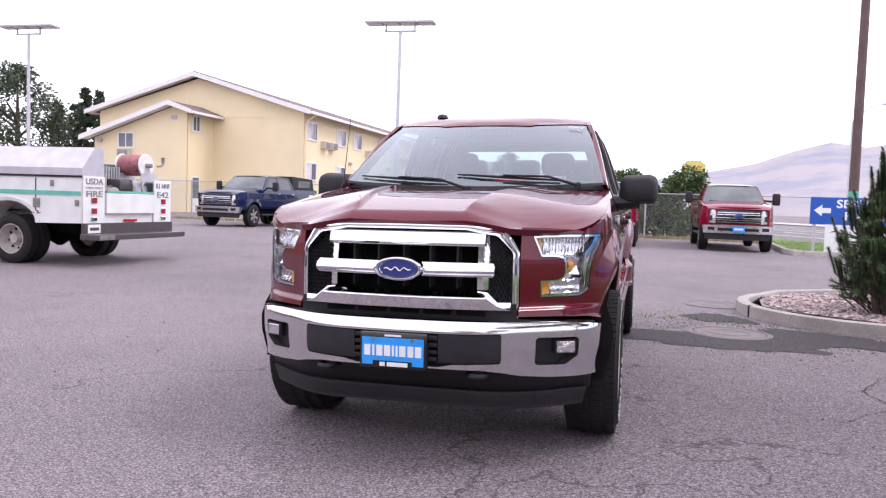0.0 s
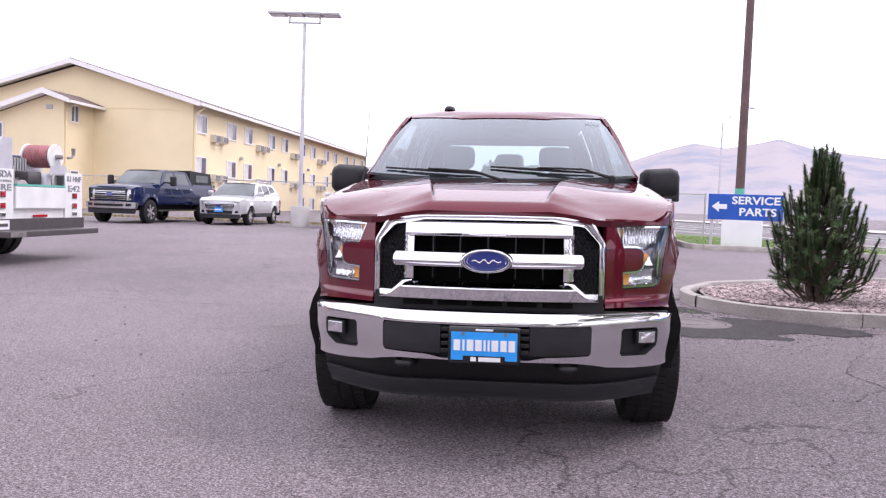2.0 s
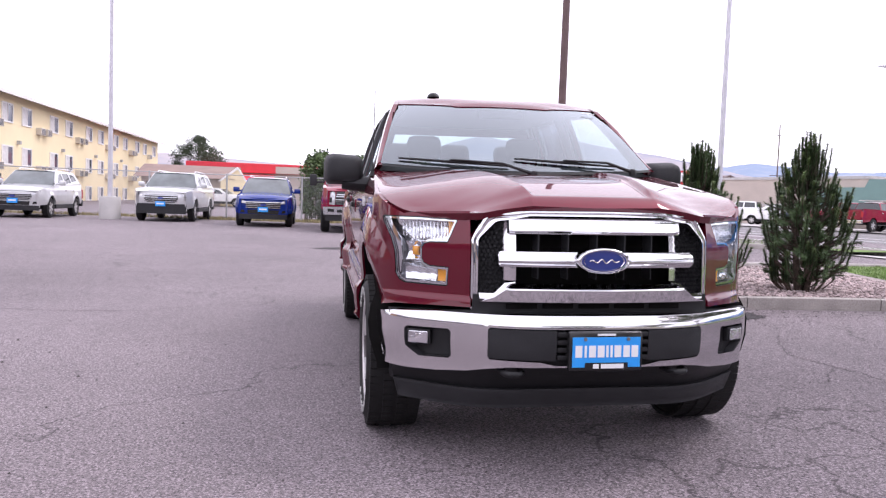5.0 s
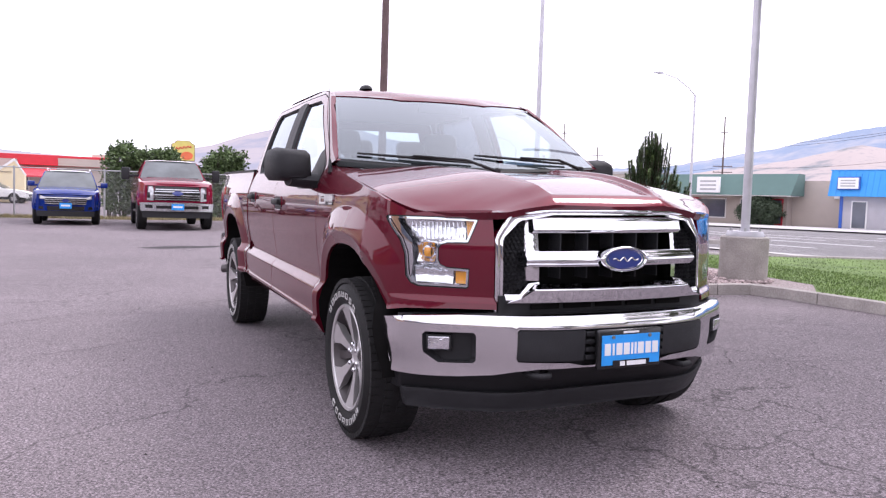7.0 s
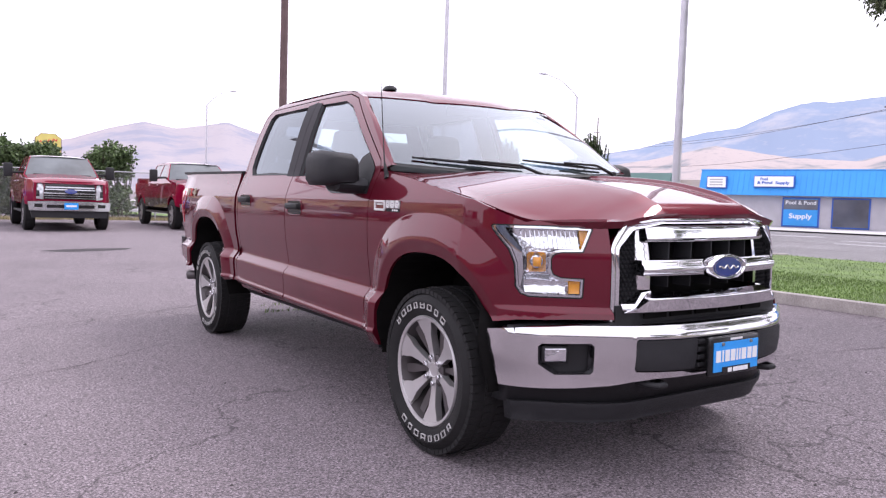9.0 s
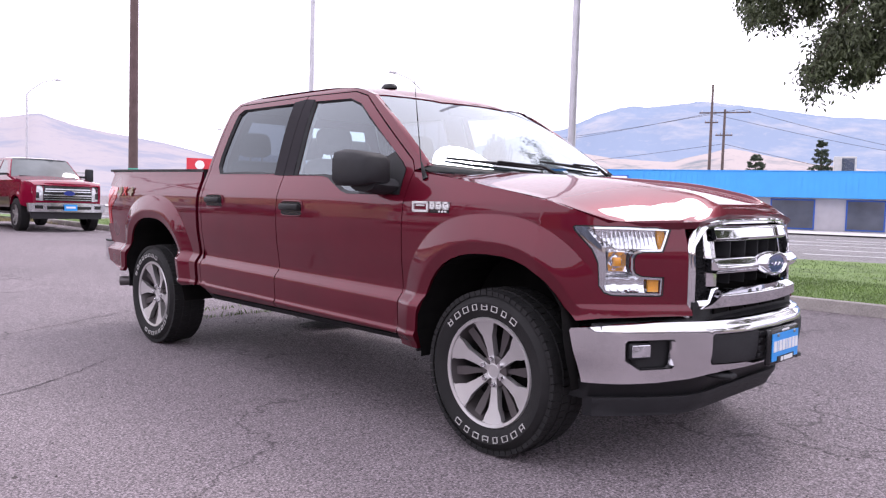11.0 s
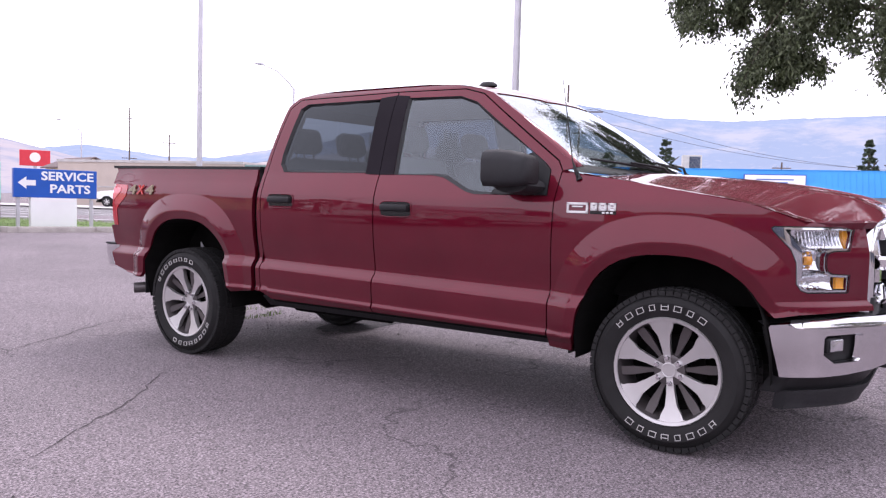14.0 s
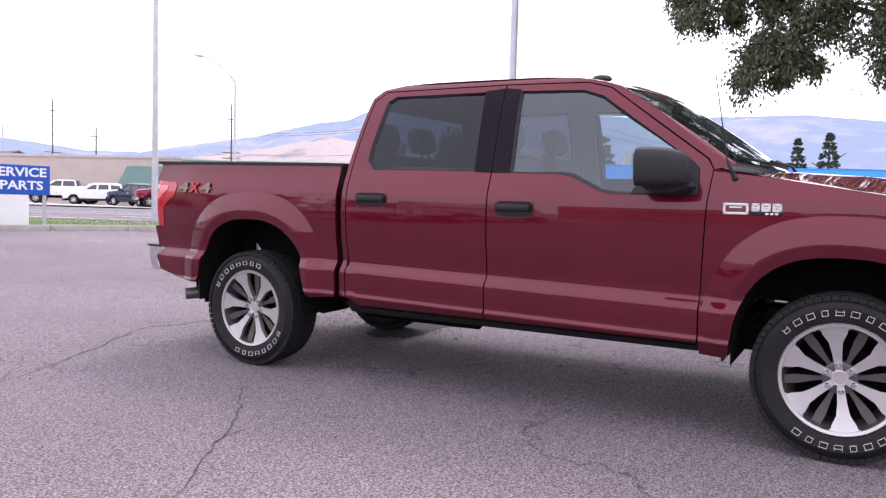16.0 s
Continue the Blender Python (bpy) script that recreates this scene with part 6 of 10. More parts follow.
def seat(x, y, w, name, rest=True):
    st = part(name, boxed(x - w / 2, x + w / 2, y - 0.28, y + 0.26, 0.72, 0.90, bevel=0.05), M["seat"], TRUCK, "grey cloth seat", soft=50)
    m_ = Matrix.Translation((x, y + 0.26, 0.86)) @ pose(0, 0, 0, -14, 0, 0)
    part("backrest", boxed(-w / 2 + 0.01, w / 2 - 0.01, -0.09, 0.07, 0.0, 0.64, bevel=0.06), M["seat"], st, soft=50, m=m_)
    rests = (0.0,) if w < 1 else (-0.5, 0.0, 0.5)
    for rx in rests:
        h_ = part("headrest", boxed(-0.135 + rx, 0.135 + rx, -0.07, 0.06, 0.68, 0.87, bevel=0.055), M["seat"], st, soft=50, m=m_)
        for px in (-0.05, 0.05):
            part("headrest_post", tube(bmesh.new(), [(rx + px, -0.01, 0.60), (rx + px, -0.01, 0.70)], 0.007, 6), M["steel"], st, m=m_)


seat(-0.40, 1.52, 0.54, "front_seat")
seat(0.40, 1.52, 0.54, "front_seat")
seat(0.0, 2.42, 1.46, "rear_seat")
wheel_m = Matrix.Translation((0.40, 1.10, 1.22)) @ pose(0, 0, 0, 66, 0, 0)
bm = bmesh.new()
ring = [(0.185 * math.cos(t), 0.185 * math.sin(t), 0) for t in (2 * math.pi * k / 28 for k in range(28))]
tube(bm, ring + ring[:1], 0.016, 8, cap=False)
box(bm, -0.18, 0.18, -0.025, 0.025, -0.01, 0.01)
box(bm, -0.07, 0.07, -0.18, 0.05, -0.02, 0.012, bevel=0.01)
part("steering_wheel", bm, M["dash"], TRUCK, soft=50, m=wheel_m)
part("rear_view_mirror", boxed(-0.15, 0.17, 1.07, 1.10, 1.765, 1.825, bevel=0.015), M["black"], TRUCK, soft=50)
for sx in (-0.36, 0.36):
    part("sun_visor", boxed(sx - 0.2, sx + 0.2, 1.16, 1.30, 1.850, 1.862), M["headliner"], TRUCK)

# grille
def front_y(x):
    return -0.890 + 0.072 * (x / 0.55) ** 2


GR = part("grille", bmesh.new(), M["black"], TRUCK)
gr3 = lambda d: (lambda u, v: (u, front_y(u) - d + 0.03 * ease(0.9, 1.17, v), v))


def gp(name, poly, d, depth, mat_, label="", step=0.05, holes=(), soft=40):
    bm = bmesh.new()
    skin(bm, poly, gr3(d), step, holes=holes, lip=Vector((0, depth, 0)), flip=False)
    return part(name, bm, M[mat_], GR, label, soft=soft)


mir_ = lambda pts: pts + [(-x, z) for x, z in pts[::-1]]
bm = bmesh.new()
pairs = [((0.550, 0.722), (0.517, 0.722)), ((0.550, 1.038), (0.517, 1.030)), ((0.542, 1.058), (0.510, 1.046)), ((0.491, 1.149), (0.447, 1.106)), ((0.474, 1.158), (0.432, 1.114)), ((0.395, 1.163), (0.392, 1.120)), ((0.30, 1.166), (0.30, 1.140)), ((0.0, 1.169), (0.0, 1.141))]
pairs = pairs + [((-a[0], a[1]), (-b_[0], b_[1])) for a, b_ in pairs[-2::-1]]
rings = []
for (a0, b0), (a1, b1) in zip(pairs, pairs[1:]):
    n_ = max(1, round(math.dist(a0, a1) / 0.03))
    for k in range(n_ + ((a1, b1) == pairs[-1])):
        g = k / n_
        row = []
        for f, d in ((0.0, -0.115), (0.0, 0.000), (0.08, 0.010), (0.26, 0.013), (0.38, 0.007), (0.54, 0.006), (0.66, 0.014), (0.86, 0.016), (0.95, 0.008), (1.0, -0.030)):
            u = (a0[0] + (a1[0] - a0[0]) * g) * (1 - f) + (b0[0] + (b1[0] - b0[0]) * g) * f
            v = (a0[1] + (a1[1] - a0[1]) * g) * (1 - f) + (b0[1] + (b1[1] - b0[1]) * g) * f
            row.append(bm.verts.new((u, front_y(u) - d + 0.003 + 0.014 * ease(0.9, 1.17, v), v)))
        rings.append(row)
for r0, r1 in zip(rings, rings[1:]):
    for k in range(9):
        bm.faces.new((r0[k], r1[k], r1[k + 1], r0[k + 1]))
bmesh.ops.recalc_face_normals(bm, faces=bm.faces)
part("grille_frame", bm, M["chrome"], GR, "chrome grille surround", soft=40)
# The near-black back carries the shade inside the grille openings.
gp("grille_back", mir_([(0.53, 0.745), (0.53, 1.06), (0.46, 1.13)]), -0.120, 0.02, "under", "black grille back")
for sx in (-1, 1):
    mesh = [(sx * x, z) for x, z in ((0.395, 0.80), (0.515, 0.80), (0.515, 1.035), (0.465, 1.115), (0.395, 1.115))]
    mb = gp("side_mesh", mesh if sx > 0 else mesh[::-1], -0.028, 0.01, "black")
    for r in range(15):
        for c in range(6):
            x, z = 0.405 + c * 0.019 + (r % 2) * 0.0095, 0.815 + r * 0.0195
            if z > 1.035 and x > 0.515 - (z - 1.035) * 0.6 or x > 0.51:
                continue
            cell = lathe(bmesh.new(), [(0.0, 0.0105), (-0.007, 0.0098), (0.0, 0.0075)], 6, "y", m=Matrix.Translation((sx * x, front_y(x) + 0.026 + 0.03 * ease(0.9, 1.17, z), z)))
            part("mesh_cell", cell, M["black_soft"], mb)
    post = [(0.355, 0.86), (0.405, 0.86), (0.41, 0.93), (0.41, 0.99), (0.405, 1.08), (0.40, 1.118), (0.355, 1.118)]
    pp = [(sx * x, z) for x, z in post]
    bm = bmesh.new()
    skin(bm, pp if sx > 0 else pp[::-1], lambda u, v: (u, gr3(-0.006)(u, v)[1] + 0.75 * max(0.0, abs(u) - 0.383), v), 0.014, lip=Vector((0, 0.05, 0)))
    part("grille_post", bm, M["satin"], GR, "chrome grille post", soft=30)
    tailp = [(sx * x, z) for x, z in ((0.36, 0.776), (0.515, 0.780), (0.518, 0.806), (0.455, 0.806), (0.405, 0.850), (0.36, 0.856))]
    bm = bmesh.new()
    foot = lambda u, v: (u, front_y(u) - 0.030 + 0.62 * max(0.0, v - 0.790) - 0.10 * (0.52 - abs(u)), v)
    skin(bm, tailp if sx > 0 else tailp[::-1], foot, 0.012, lip=Vector((0, 0.05, 0)))
    part("bar_end", bm, M["chrome"], GR, "chrome bar foot", soft=40)
bars = [("top_bar", mir_([(0.392, 1.066), (0.392, 1.126), (0.385, 1.134)]), 0.045), ("middle_bar", mir_([(0.435, 0.925), (0.445, 0.94), (0.445, 0.975), (0.435, 0.990)]), 0.055), ("bottom_bar", mir_([(0.52, 0.772), (0.46, 0.790), (0.385, 0.846), (0.37, 0.850)]), 0.048)]
BAR_FACE = {"top_bar": lambda f: -0.012 + 0.013 * f + 0.012 * ease(0.88, 1.0, f) + 0.020 * ease(0.17, 0.0, f), "middle_bar": lambda f: -0.030 + 0.022 * ease(0.52, 1.0, f) + 0.018 * ease(0.34, 0.0, f), "bottom_bar": lambda f: -0.034 + 0.034 * max(0.0, (f - 0.72) / 0.28) + 0.014 * (1 - min(1.0, f / 0.72))}
for name, poly, d in bars:
    zs = [p[1] for p in poly]
    z0, z1 = min(zs), max(zs)
    bm = bmesh.new()
    skin(bm, poly, lambda u, v, d=d, z0=z0, z1=z1, g=BAR_FACE[name]: (u, front_y(u) - d + 0.02 + 0.03 * ease(0.9, 1.17, v) + g((v - z0) / (z1 - z0)), v), 0.011, lip=Vector((0, 0.05, 0)))
    part(name, bm, M["chrome"], GR, "chrome grille bar", soft=55)
for z0, z1 in ((0.868, 0.926), (0.99, 1.075)):
    for k in range(5):
        x = -0.26 + k * 0.13
        part("grille_rib", boxed(x - 0.0025, x + 0.0025, front_y(x) + 0.004, front_y(x) + 0.10, z0, z1), M["black_soft"], GR)
em_m = lambda k, dy: Matrix.Translation((0, -0.972 + dy, 0.957)) @ Matrix.Diagonal((k * 1.0, 1, k * 0.45, 1))
part("emblem", lathe(bmesh.new(), [(0.05, 0.124), (0.0, 0.124), (-0.012, 0.118), (-0.014, 0.110), (-0.006, 0.104), (-0.004, 0.0)], 48, "y", m=em_m(1.0, 0)), M["chrome"], GR, "chrome-rimmed oval emblem", soft=50)
part("emblem_field", lathe(bmesh.new(), [(0.0, 0.103), (-0.006, 0.100), (-0.008, 0.0)], 40, "y", m=em_m(1.0, 0)), M["oval_blue"], GR, "plain blue oval", soft=50)
part("emblem_ring", lathe(bmesh.new(), [(-0.007, 0.092), (-0.0095, 0.091), (-0.007, 0.088)], 40, "y", m=em_m(1.0, 0)), M["chrome"], GR, soft=50)
stroke = [(-0.066 + 0.0066 * k, -0.9815, 0.957 + 0.010 * math.sin(k * 0.95) * (1 - abs(k - 10) / 14)) for k in range(21)]
part("emblem_stroke", tube(bmesh.new(), stroke, 0.0035, 6), M["chrome"], GR, "plain wavy silver stroke", soft=60)

# below the grille
bm = bmesh.new()
skin(bm, mir_([(0.885, 0.66), (0.885, 0.705), (0.60, 0.725), (0.545, 0.73), (0.54, 0.80)]), lambda u, v: (u, -0.86 + 0.30 * ease(0.45, 0.92, abs(u)) * abs(u), v), 0.06, lip=Vector((0, 0.05, 0)))
tray = part("lower_grille", bm, M["black"], TRUCK, "black plastic strip above the bumper", soft=50)
for k in range(5):
    x = -0.40 + k * 0.165
    part("slot", boxed(x, x + 0.14, -0.872, -0.862, 0.738, 0.762, bevel=0.003), M["under"], tray)

# front bumper
BUMP = [(0.0, -1.0), (0.25, -0.987), (0.42, -0.947), (0.50, -0.908), (0.634, -0.820), (0.73, -0.756), (0.82, -0.686), (0.875, -0.618), (0.91, -0.545), (0.932, -0.465)]
BUMP_S = [0.0]
for p_, q_ in zip(BUMP, BUMP[1:]):
    BUMP_S.append(BUMP_S[-1] + math.dist(p_, q_))
bump_x, bump_y = pchip(BUMP_S, [p[0] for p in BUMP]), pchip(BUMP_S, [p[1] for p in BUMP])
B_END = BUMP_S[-1]


def bump3(u, v, d=0.0):
    a = abs(u)
    x, y = bump_x(a), bump_y(a)
    k = ease(0.35, B_END, a)
    roll = 0.022 * ease(0.69, 0.722, v) + 0.02 * ease(0.60, 0.47, v)
    out = d - roll
    return (math.copysign(x + out * k, u if u else 1), y - out * (1 - k), v)


bs = lambda x: float(np.interp(x, [p[0] for p in BUMP], BUMP_S))
low = [(0.0, 0.497), (0.24, 0.497), (0.40, 0.494), (0.50, 0.482), (0.60, 0.464), (bs(0.70), 0.452), (bs(0.87), 0.446), (B_END - 0.05, 0.442)]
high = [(B_END, 0.668), (bs(0.93), 0.680), (bs(0.87), 0.702), (bs(0.70), 0.716), (0.30, 0.720), (0.0, 0.720)]
half = low + high
bump_out = half + [(-x, z) for x, z in half[-2:0:-1]]
fog = [(bs(0.634), 0.525), (bs(0.645), 0.512), (bs(0.772), 0.508), (bs(0.823), 0.550), (bs(0.823), 0.628), (bs(0.812), 0.640), (bs(0.645), 0.644), (bs(0.634), 0.632)]
mid = [(-0.50, 0.54), (-0.49, 0.525), (-0.27, 0.52), (-0.20, 0.505), (0.20, 0.505), (0.27, 0.52), (0.49, 0.525), (0.50, 0.54), (0.50, 0.655), (0.49, 0.665), (-0.49, 0.665), (-0.50, 0.655)]
bm = bmesh.new()
skin(bm, bump_out, bump3, 0.03, lines=[[(-0.9, z), (0.9, z)] for z in (0.695, 0.705, 0.715)], holes=[mid, fog, [(-x, z) for x, z in fog[::-1]]], lip=lambda co: Vector((-0.03 * math.copysign(1, co.x) if abs(co.x) > 0.8 else 0, 0.035, 0)))
BP = part("front_bumper", bm, M["satin"], TRUCK, "chromed steel front bumper", soft=45)
bm = bmesh.new()
n_ = 48
rows_, fill_ = [], []
for k in range(n_ + 1):
    u = -B_END + 2 * B_END * k / n_
    zt = float(np.interp(abs(u), [p[0] for p in high[::-1]], [p[1] for p in high[::-1]]))
    p0 = Vector(bump3(u, zt))
    inx = Vector((-0.10 * ease(0.4, B_END, abs(u)) * math.copysign(1, u), 0.10 * (1 - 0.6 * ease(0.4, B_END, abs(u))), 0.006))
    rows_.append([bm.verts.new(p0), bm.verts.new(p0 + inx * 0.16 + Vector((0, 0, 0.005))), bm.verts.new(p0 + inx * 0.36 + Vector((0, 0, 0.001)))])
    fill_.append((p0 + inx * 0.36 + Vector((0, 0, -0.006)), p0 + inx * 1.5 + Vector((0, 0.02, -0.004))))
for r0, r1 in zip(rows_, rows_[1:]):
    for i in range(2):
        bm.faces.new((r0[i], r1[i], r1[i + 1], r0[i + 1]))
part("bumper_top", bm, M["chrome"], BP, soft=60)
bm = bmesh.new()
ends_ = [[bm.verts.new(p) for p in pair] for pair in fill_]
for r0, r1 in zip(ends_, ends_[1:]):
    bm.faces.new((r0[0], r1[0], r1[1], r0[1]))
part("bumper_filler", bm, M["black_soft"], BP, "black plastic filler behind the bumper", soft=60)
bm = bmesh.new()
skin(bm, mid, lambda u, v: bump3(u, v, -0.04), 0.08)
part("centre_recess", bm, M["black"], BP, soft=50)
for sx in (-1, 1):
    pad = [(0.205, 0.528), (0.49, 0.532), (0.498, 0.545), (0.498, 0.650), (0.485, 0.660), (0.205, 0.660)]
    pp = [(sx * x, z) for x, z in pad]
    bm = bmesh.new()
    skin(bm, pp if sx > 0 else pp[::-1], lambda u, v: bump3(u, v, 0.006), 0.05, lip=Vector((0, 0.05, 0)))
    part("bumper_pad", bm, M["black_soft"], BP, "grained black bumper pad", soft=35)
    for k in range(4):
        part("louvre", boxed(sx * 0.18 - 0.022, sx * 0.18 + 0.022, -1.0, -0.955, 0.535 + k * 0.033, 0.555 + k * 0.033, bevel=0.004), M["black"], BP)
    bm = bmesh.new()
    fg = [(sx * x, z) for x, z in fog]
    skin(bm, fg if sx > 0 else fg[::-1], lambda u, v: bump3(u, v, -0.06), 0.05)
    pocket = part("fog_pocket", bm, M["black"], BP, soft=50)
    bm = bmesh.new()
    rim = [Vector(p) for p in dense(fog, 0.02)]
    for k in range(len(rim)):
        a, b_ = rim[k], rim[(k + 1) % len(rim)]
        bm.faces.new([bm.verts.new(bump3(sx * p[0], p[1], d)) for p, d in ((a, 0.0), (b_, 0.0), (b_, -0.06), (a, -0.06))])
    part("fog_surround", bm, M["black_soft"], BP)
    fu = bs(0.775)
    c = Vector(bump3(sx * fu, 0.594, -0.026))
    ang = math.degrees(math.atan2(sx * 0.5, 1.0))
    fm = Matrix.Translation(c) @ pose(0, 0, 0, 0, 0, ang)
    fl = part("fog_lamp", boxed(-0.056, 0.056, -0.01, 0.04, -0.036, 0.036, bevel=0.01), M["black"], BP, "clear fog lamp", soft=40, m=fm)
    part("fog_reflector", boxed(-0.046, 0.046, -0.016, -0.011, -0.027, 0.027, bevel=0.004), M["facet"], BP, "bright fog lamp reflector", m=fm)
# number plate holder, lettering as plain bars
PL = part("number_plate", boxed(-0.165, 0.165, -1.035, -1.005, 0.492, 0.662, bevel=0.012), M["gloss_black"], TRUCK, "blue dealer plate in a black frame", soft=40)
part("plate_face", boxed(-0.150, 0.150, -1.040, -1.036, 0.512, 0.640), M["plate_blue"], PL, "blue plate face")
part("plate_caption", boxed(-0.095, 0.095, -1.043, -1.0405, 0.503, 0.532), M["gloss_black"], PL)
for k, (a, b_) in enumerate(((-0.138, -0.108), (-0.098, -0.088), (-0.078, -0.048), (-0.040, -0.010), (-0.002, 0.008), (0.016, 0.026), (0.034, 0.064), (0.074, 0.102), (0.110, 0.140))):
    part("lettering_bar", boxed(a, b_, -1.0425, -1.0405, 0.555, 0.605), M["sign_white"], PL)
for a, b_ in ((-0.06, -0.035), (-0.025, 0.075)):
    part("caption_bar", boxed(a, b_, -1.0455, -1.0435, 0.508, 0.527), M["sign_white"], PL)
part("frame_bar", boxed(-0.04, 0.04, -1.0385, -1.0355, 0.646, 0.654), M["sign_white"], PL)
for x in (-0.095, 0.095):
    part("plate_bolt", lathe(bmesh.new(), [(-0.006, 0.0), (-0.006, 0.007), (0, 0.008)], 10, "y", m=Matrix.Translation((x, -1.040, 0.632))), M["steel"], PL)

# air dam and tow hooks
bm = bmesh.new()
dam = mir_([(0.90, 0.36), (0.905, 0.47), (0.60, 0.51)])
skin(bm, dam, lambda u, v: (math.copysign(min(abs(u), 0.86 + 0.1 * (v - 0.3)), u), -0.89 + 0.36 * ease(0.35, 0.95, abs(u)) * abs(u) + 0.10 * ease(0.52, 0.33, v) - 0.035 * ease(0.345, 0.33, v) - 0.02 * math.sin(v * 90) * 0.12, v), 0.05, lip=Vector((0, 0.06, 0)))
part("air_dam", bm, M["black"], TRUCK, "black plastic air dam", soft=45)
bm = bmesh.new()
skin(bm, mir_([(0.83, 0.278), (0.855, 0.37)]), lambda u, v: (u, -0.83 + 0.36 * ease(0.35, 0.95, abs(u)) * abs(u) + 0.04 * ease(0.36, 0.278, v), v), 0.05, lip=Vector((0, 0.05, 0)))
part("dam_lip", bm, M["black_soft"], TRUCK, soft=45)
for sx in (-1, 1):
    hook = [(sx * 0.33, -0.85, 0.468), (sx * 0.335, -0.92, 0.466), (sx * 0.355, -0.955, 0.466), (sx * 0.395, -0.955, 0.466), (sx * 0.415, -0.92, 0.466), (sx * 0.42, -0.85, 0.468)]
    part("tow_hook", tube(bmesh.new(), hook, 0.014, 8), M["black"], TRUCK, "black tow hook", soft=50)

# load bed, tailgate, rear bumper
bm = bmesh.new()
box(bm, -0.55, 0.55, 2.96, 4.62, 0.80, 0.84)
box(bm, -0.88, 0.88, 2.935, 2.96, 0.56, 1.405)
for sx in (-1, 1):
    box(bm, sx * 0.84 - 0.02, sx * 0.84 + 0.02, 2.96, 4.62, 1.04, 1.40)
    box(bm, sx * 0.70 - 0.15, sx * 0.70 + 0.15, 2.96, 4.62, 1.035, 1.055)
part("load_bed", bm, M["black_soft"], TRUCK, "black lined load bed")
part("tailgate", boxed(-0.80, 0.80, 4.62, 4.70, 0.80, 1.42, bevel=0.02), M["paint"], TRUCK, soft=40)
RB = [(0.0, 4.83), (0.5, 4.825), (0.80, 4.80), (0.89, 4.765), (0.922, 4.71), (0.93, 4.63)]
RB_S = [0.0]
for p_, q_ in zip(RB, RB[1:]):
    RB_S.append(RB_S[-1] + math.dist(p_, q_))
rb_x, rb_y = pchip(RB_S, [p[0] for p in RB]), pchip(RB_S, [p[1] for p in RB])
rb_end = RB_S[-1]
bm = bmesh.new()
skin(bm, [(-rb_end, 0.63), (-0.9, 0.60), (0.9, 0.60), (rb_end, 0.63), (rb_end, 0.785), (-rb_end, 0.785)], lambda u, v: (math.copysign(rb_x(abs(u)), u), rb_y(abs(u)) - 0.03 * ease(0.70, 0.60, v), v), 0.05, lip=lambda co: Vector((-0.03 * math.copysign(1, co.x) if abs(co.x) > 0.85 else 0, -0.05, 0)), flip=True)
part("rear_bumper", bm, M["satin"], TRUCK, "chrome rear bumper", soft=50)
part("bumper_step", boxed(-0.90, 0.90, 4.64, 4.78, 0.785, 0.80, bevel=0.006), M["black"], TRUCK, "black bumper step pad")
part("exhaust", tube(bmesh.new(), [(-0.62, 3.6, 0.46), (-0.70, 4.1, 0.47), (-0.88, 4.24, 0.46), (-0.96, 4.30, 0.455)], [0.035, 0.038, 0.042, 0.042], 14), M["alloy_dark"], TRUCK, "dark steel exhaust tailpipe", soft=50)

# chassis
bm = bmesh.new()
for sx in (-1, 1):
    box(bm, sx * 0.48 - 0.05, sx * 0.48 + 0.05, -0.75, 4.65, 0.42, 0.56)
for y in (-0.6, 0.4, 1.4, 2.4, 3.2, 4.4):
    box(bm, -0.46, 0.46, y - 0.05, y + 0.05, 0.44, 0.54)
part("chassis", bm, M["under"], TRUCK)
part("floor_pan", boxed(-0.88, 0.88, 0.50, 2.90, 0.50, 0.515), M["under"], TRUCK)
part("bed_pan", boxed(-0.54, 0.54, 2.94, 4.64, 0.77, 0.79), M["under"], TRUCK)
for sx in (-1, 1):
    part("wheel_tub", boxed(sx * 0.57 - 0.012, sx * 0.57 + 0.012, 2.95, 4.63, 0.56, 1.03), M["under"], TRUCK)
bm = tube(bmesh.new(), [(-0.8, 3.683, 0.405), (-0.25, 3.683, 0.405), (-0.12, 3.683, 0.405), (0.12, 3.683, 0.405), (0.25, 3.683, 0.405), (0.8, 3.683, 0.405)], [0.05, 0.06, 0.15, 0.15, 0.06, 0.05], 12)
part("rear_axle", bm, M["under"], TRUCK, soft=50)
part("front_axle", tube(bmesh.new(), [(-0.75, 0, 0.40), (0.75, 0, 0.40)], 0.04, 8), M["under"], TRUCK)
part("transmission", boxed(-0.25, 0.25, 0.2, 2.3, 0.36, 0.5, bevel=0.06), M["under"], TRUCK)
part("silencer", tube(bmesh.new(), [(-0.30, 2.2, 0.42), (-0.30, 3.1, 0.42)], 0.11, 12), M["under"], TRUCK)
part("shock_absorber", tube(bmesh.new(), [(-0.62, 3.75, 0.38), (-0.55, 3.95, 0.82)], 0.035, 8), M["grey_metal"], TRUCK)


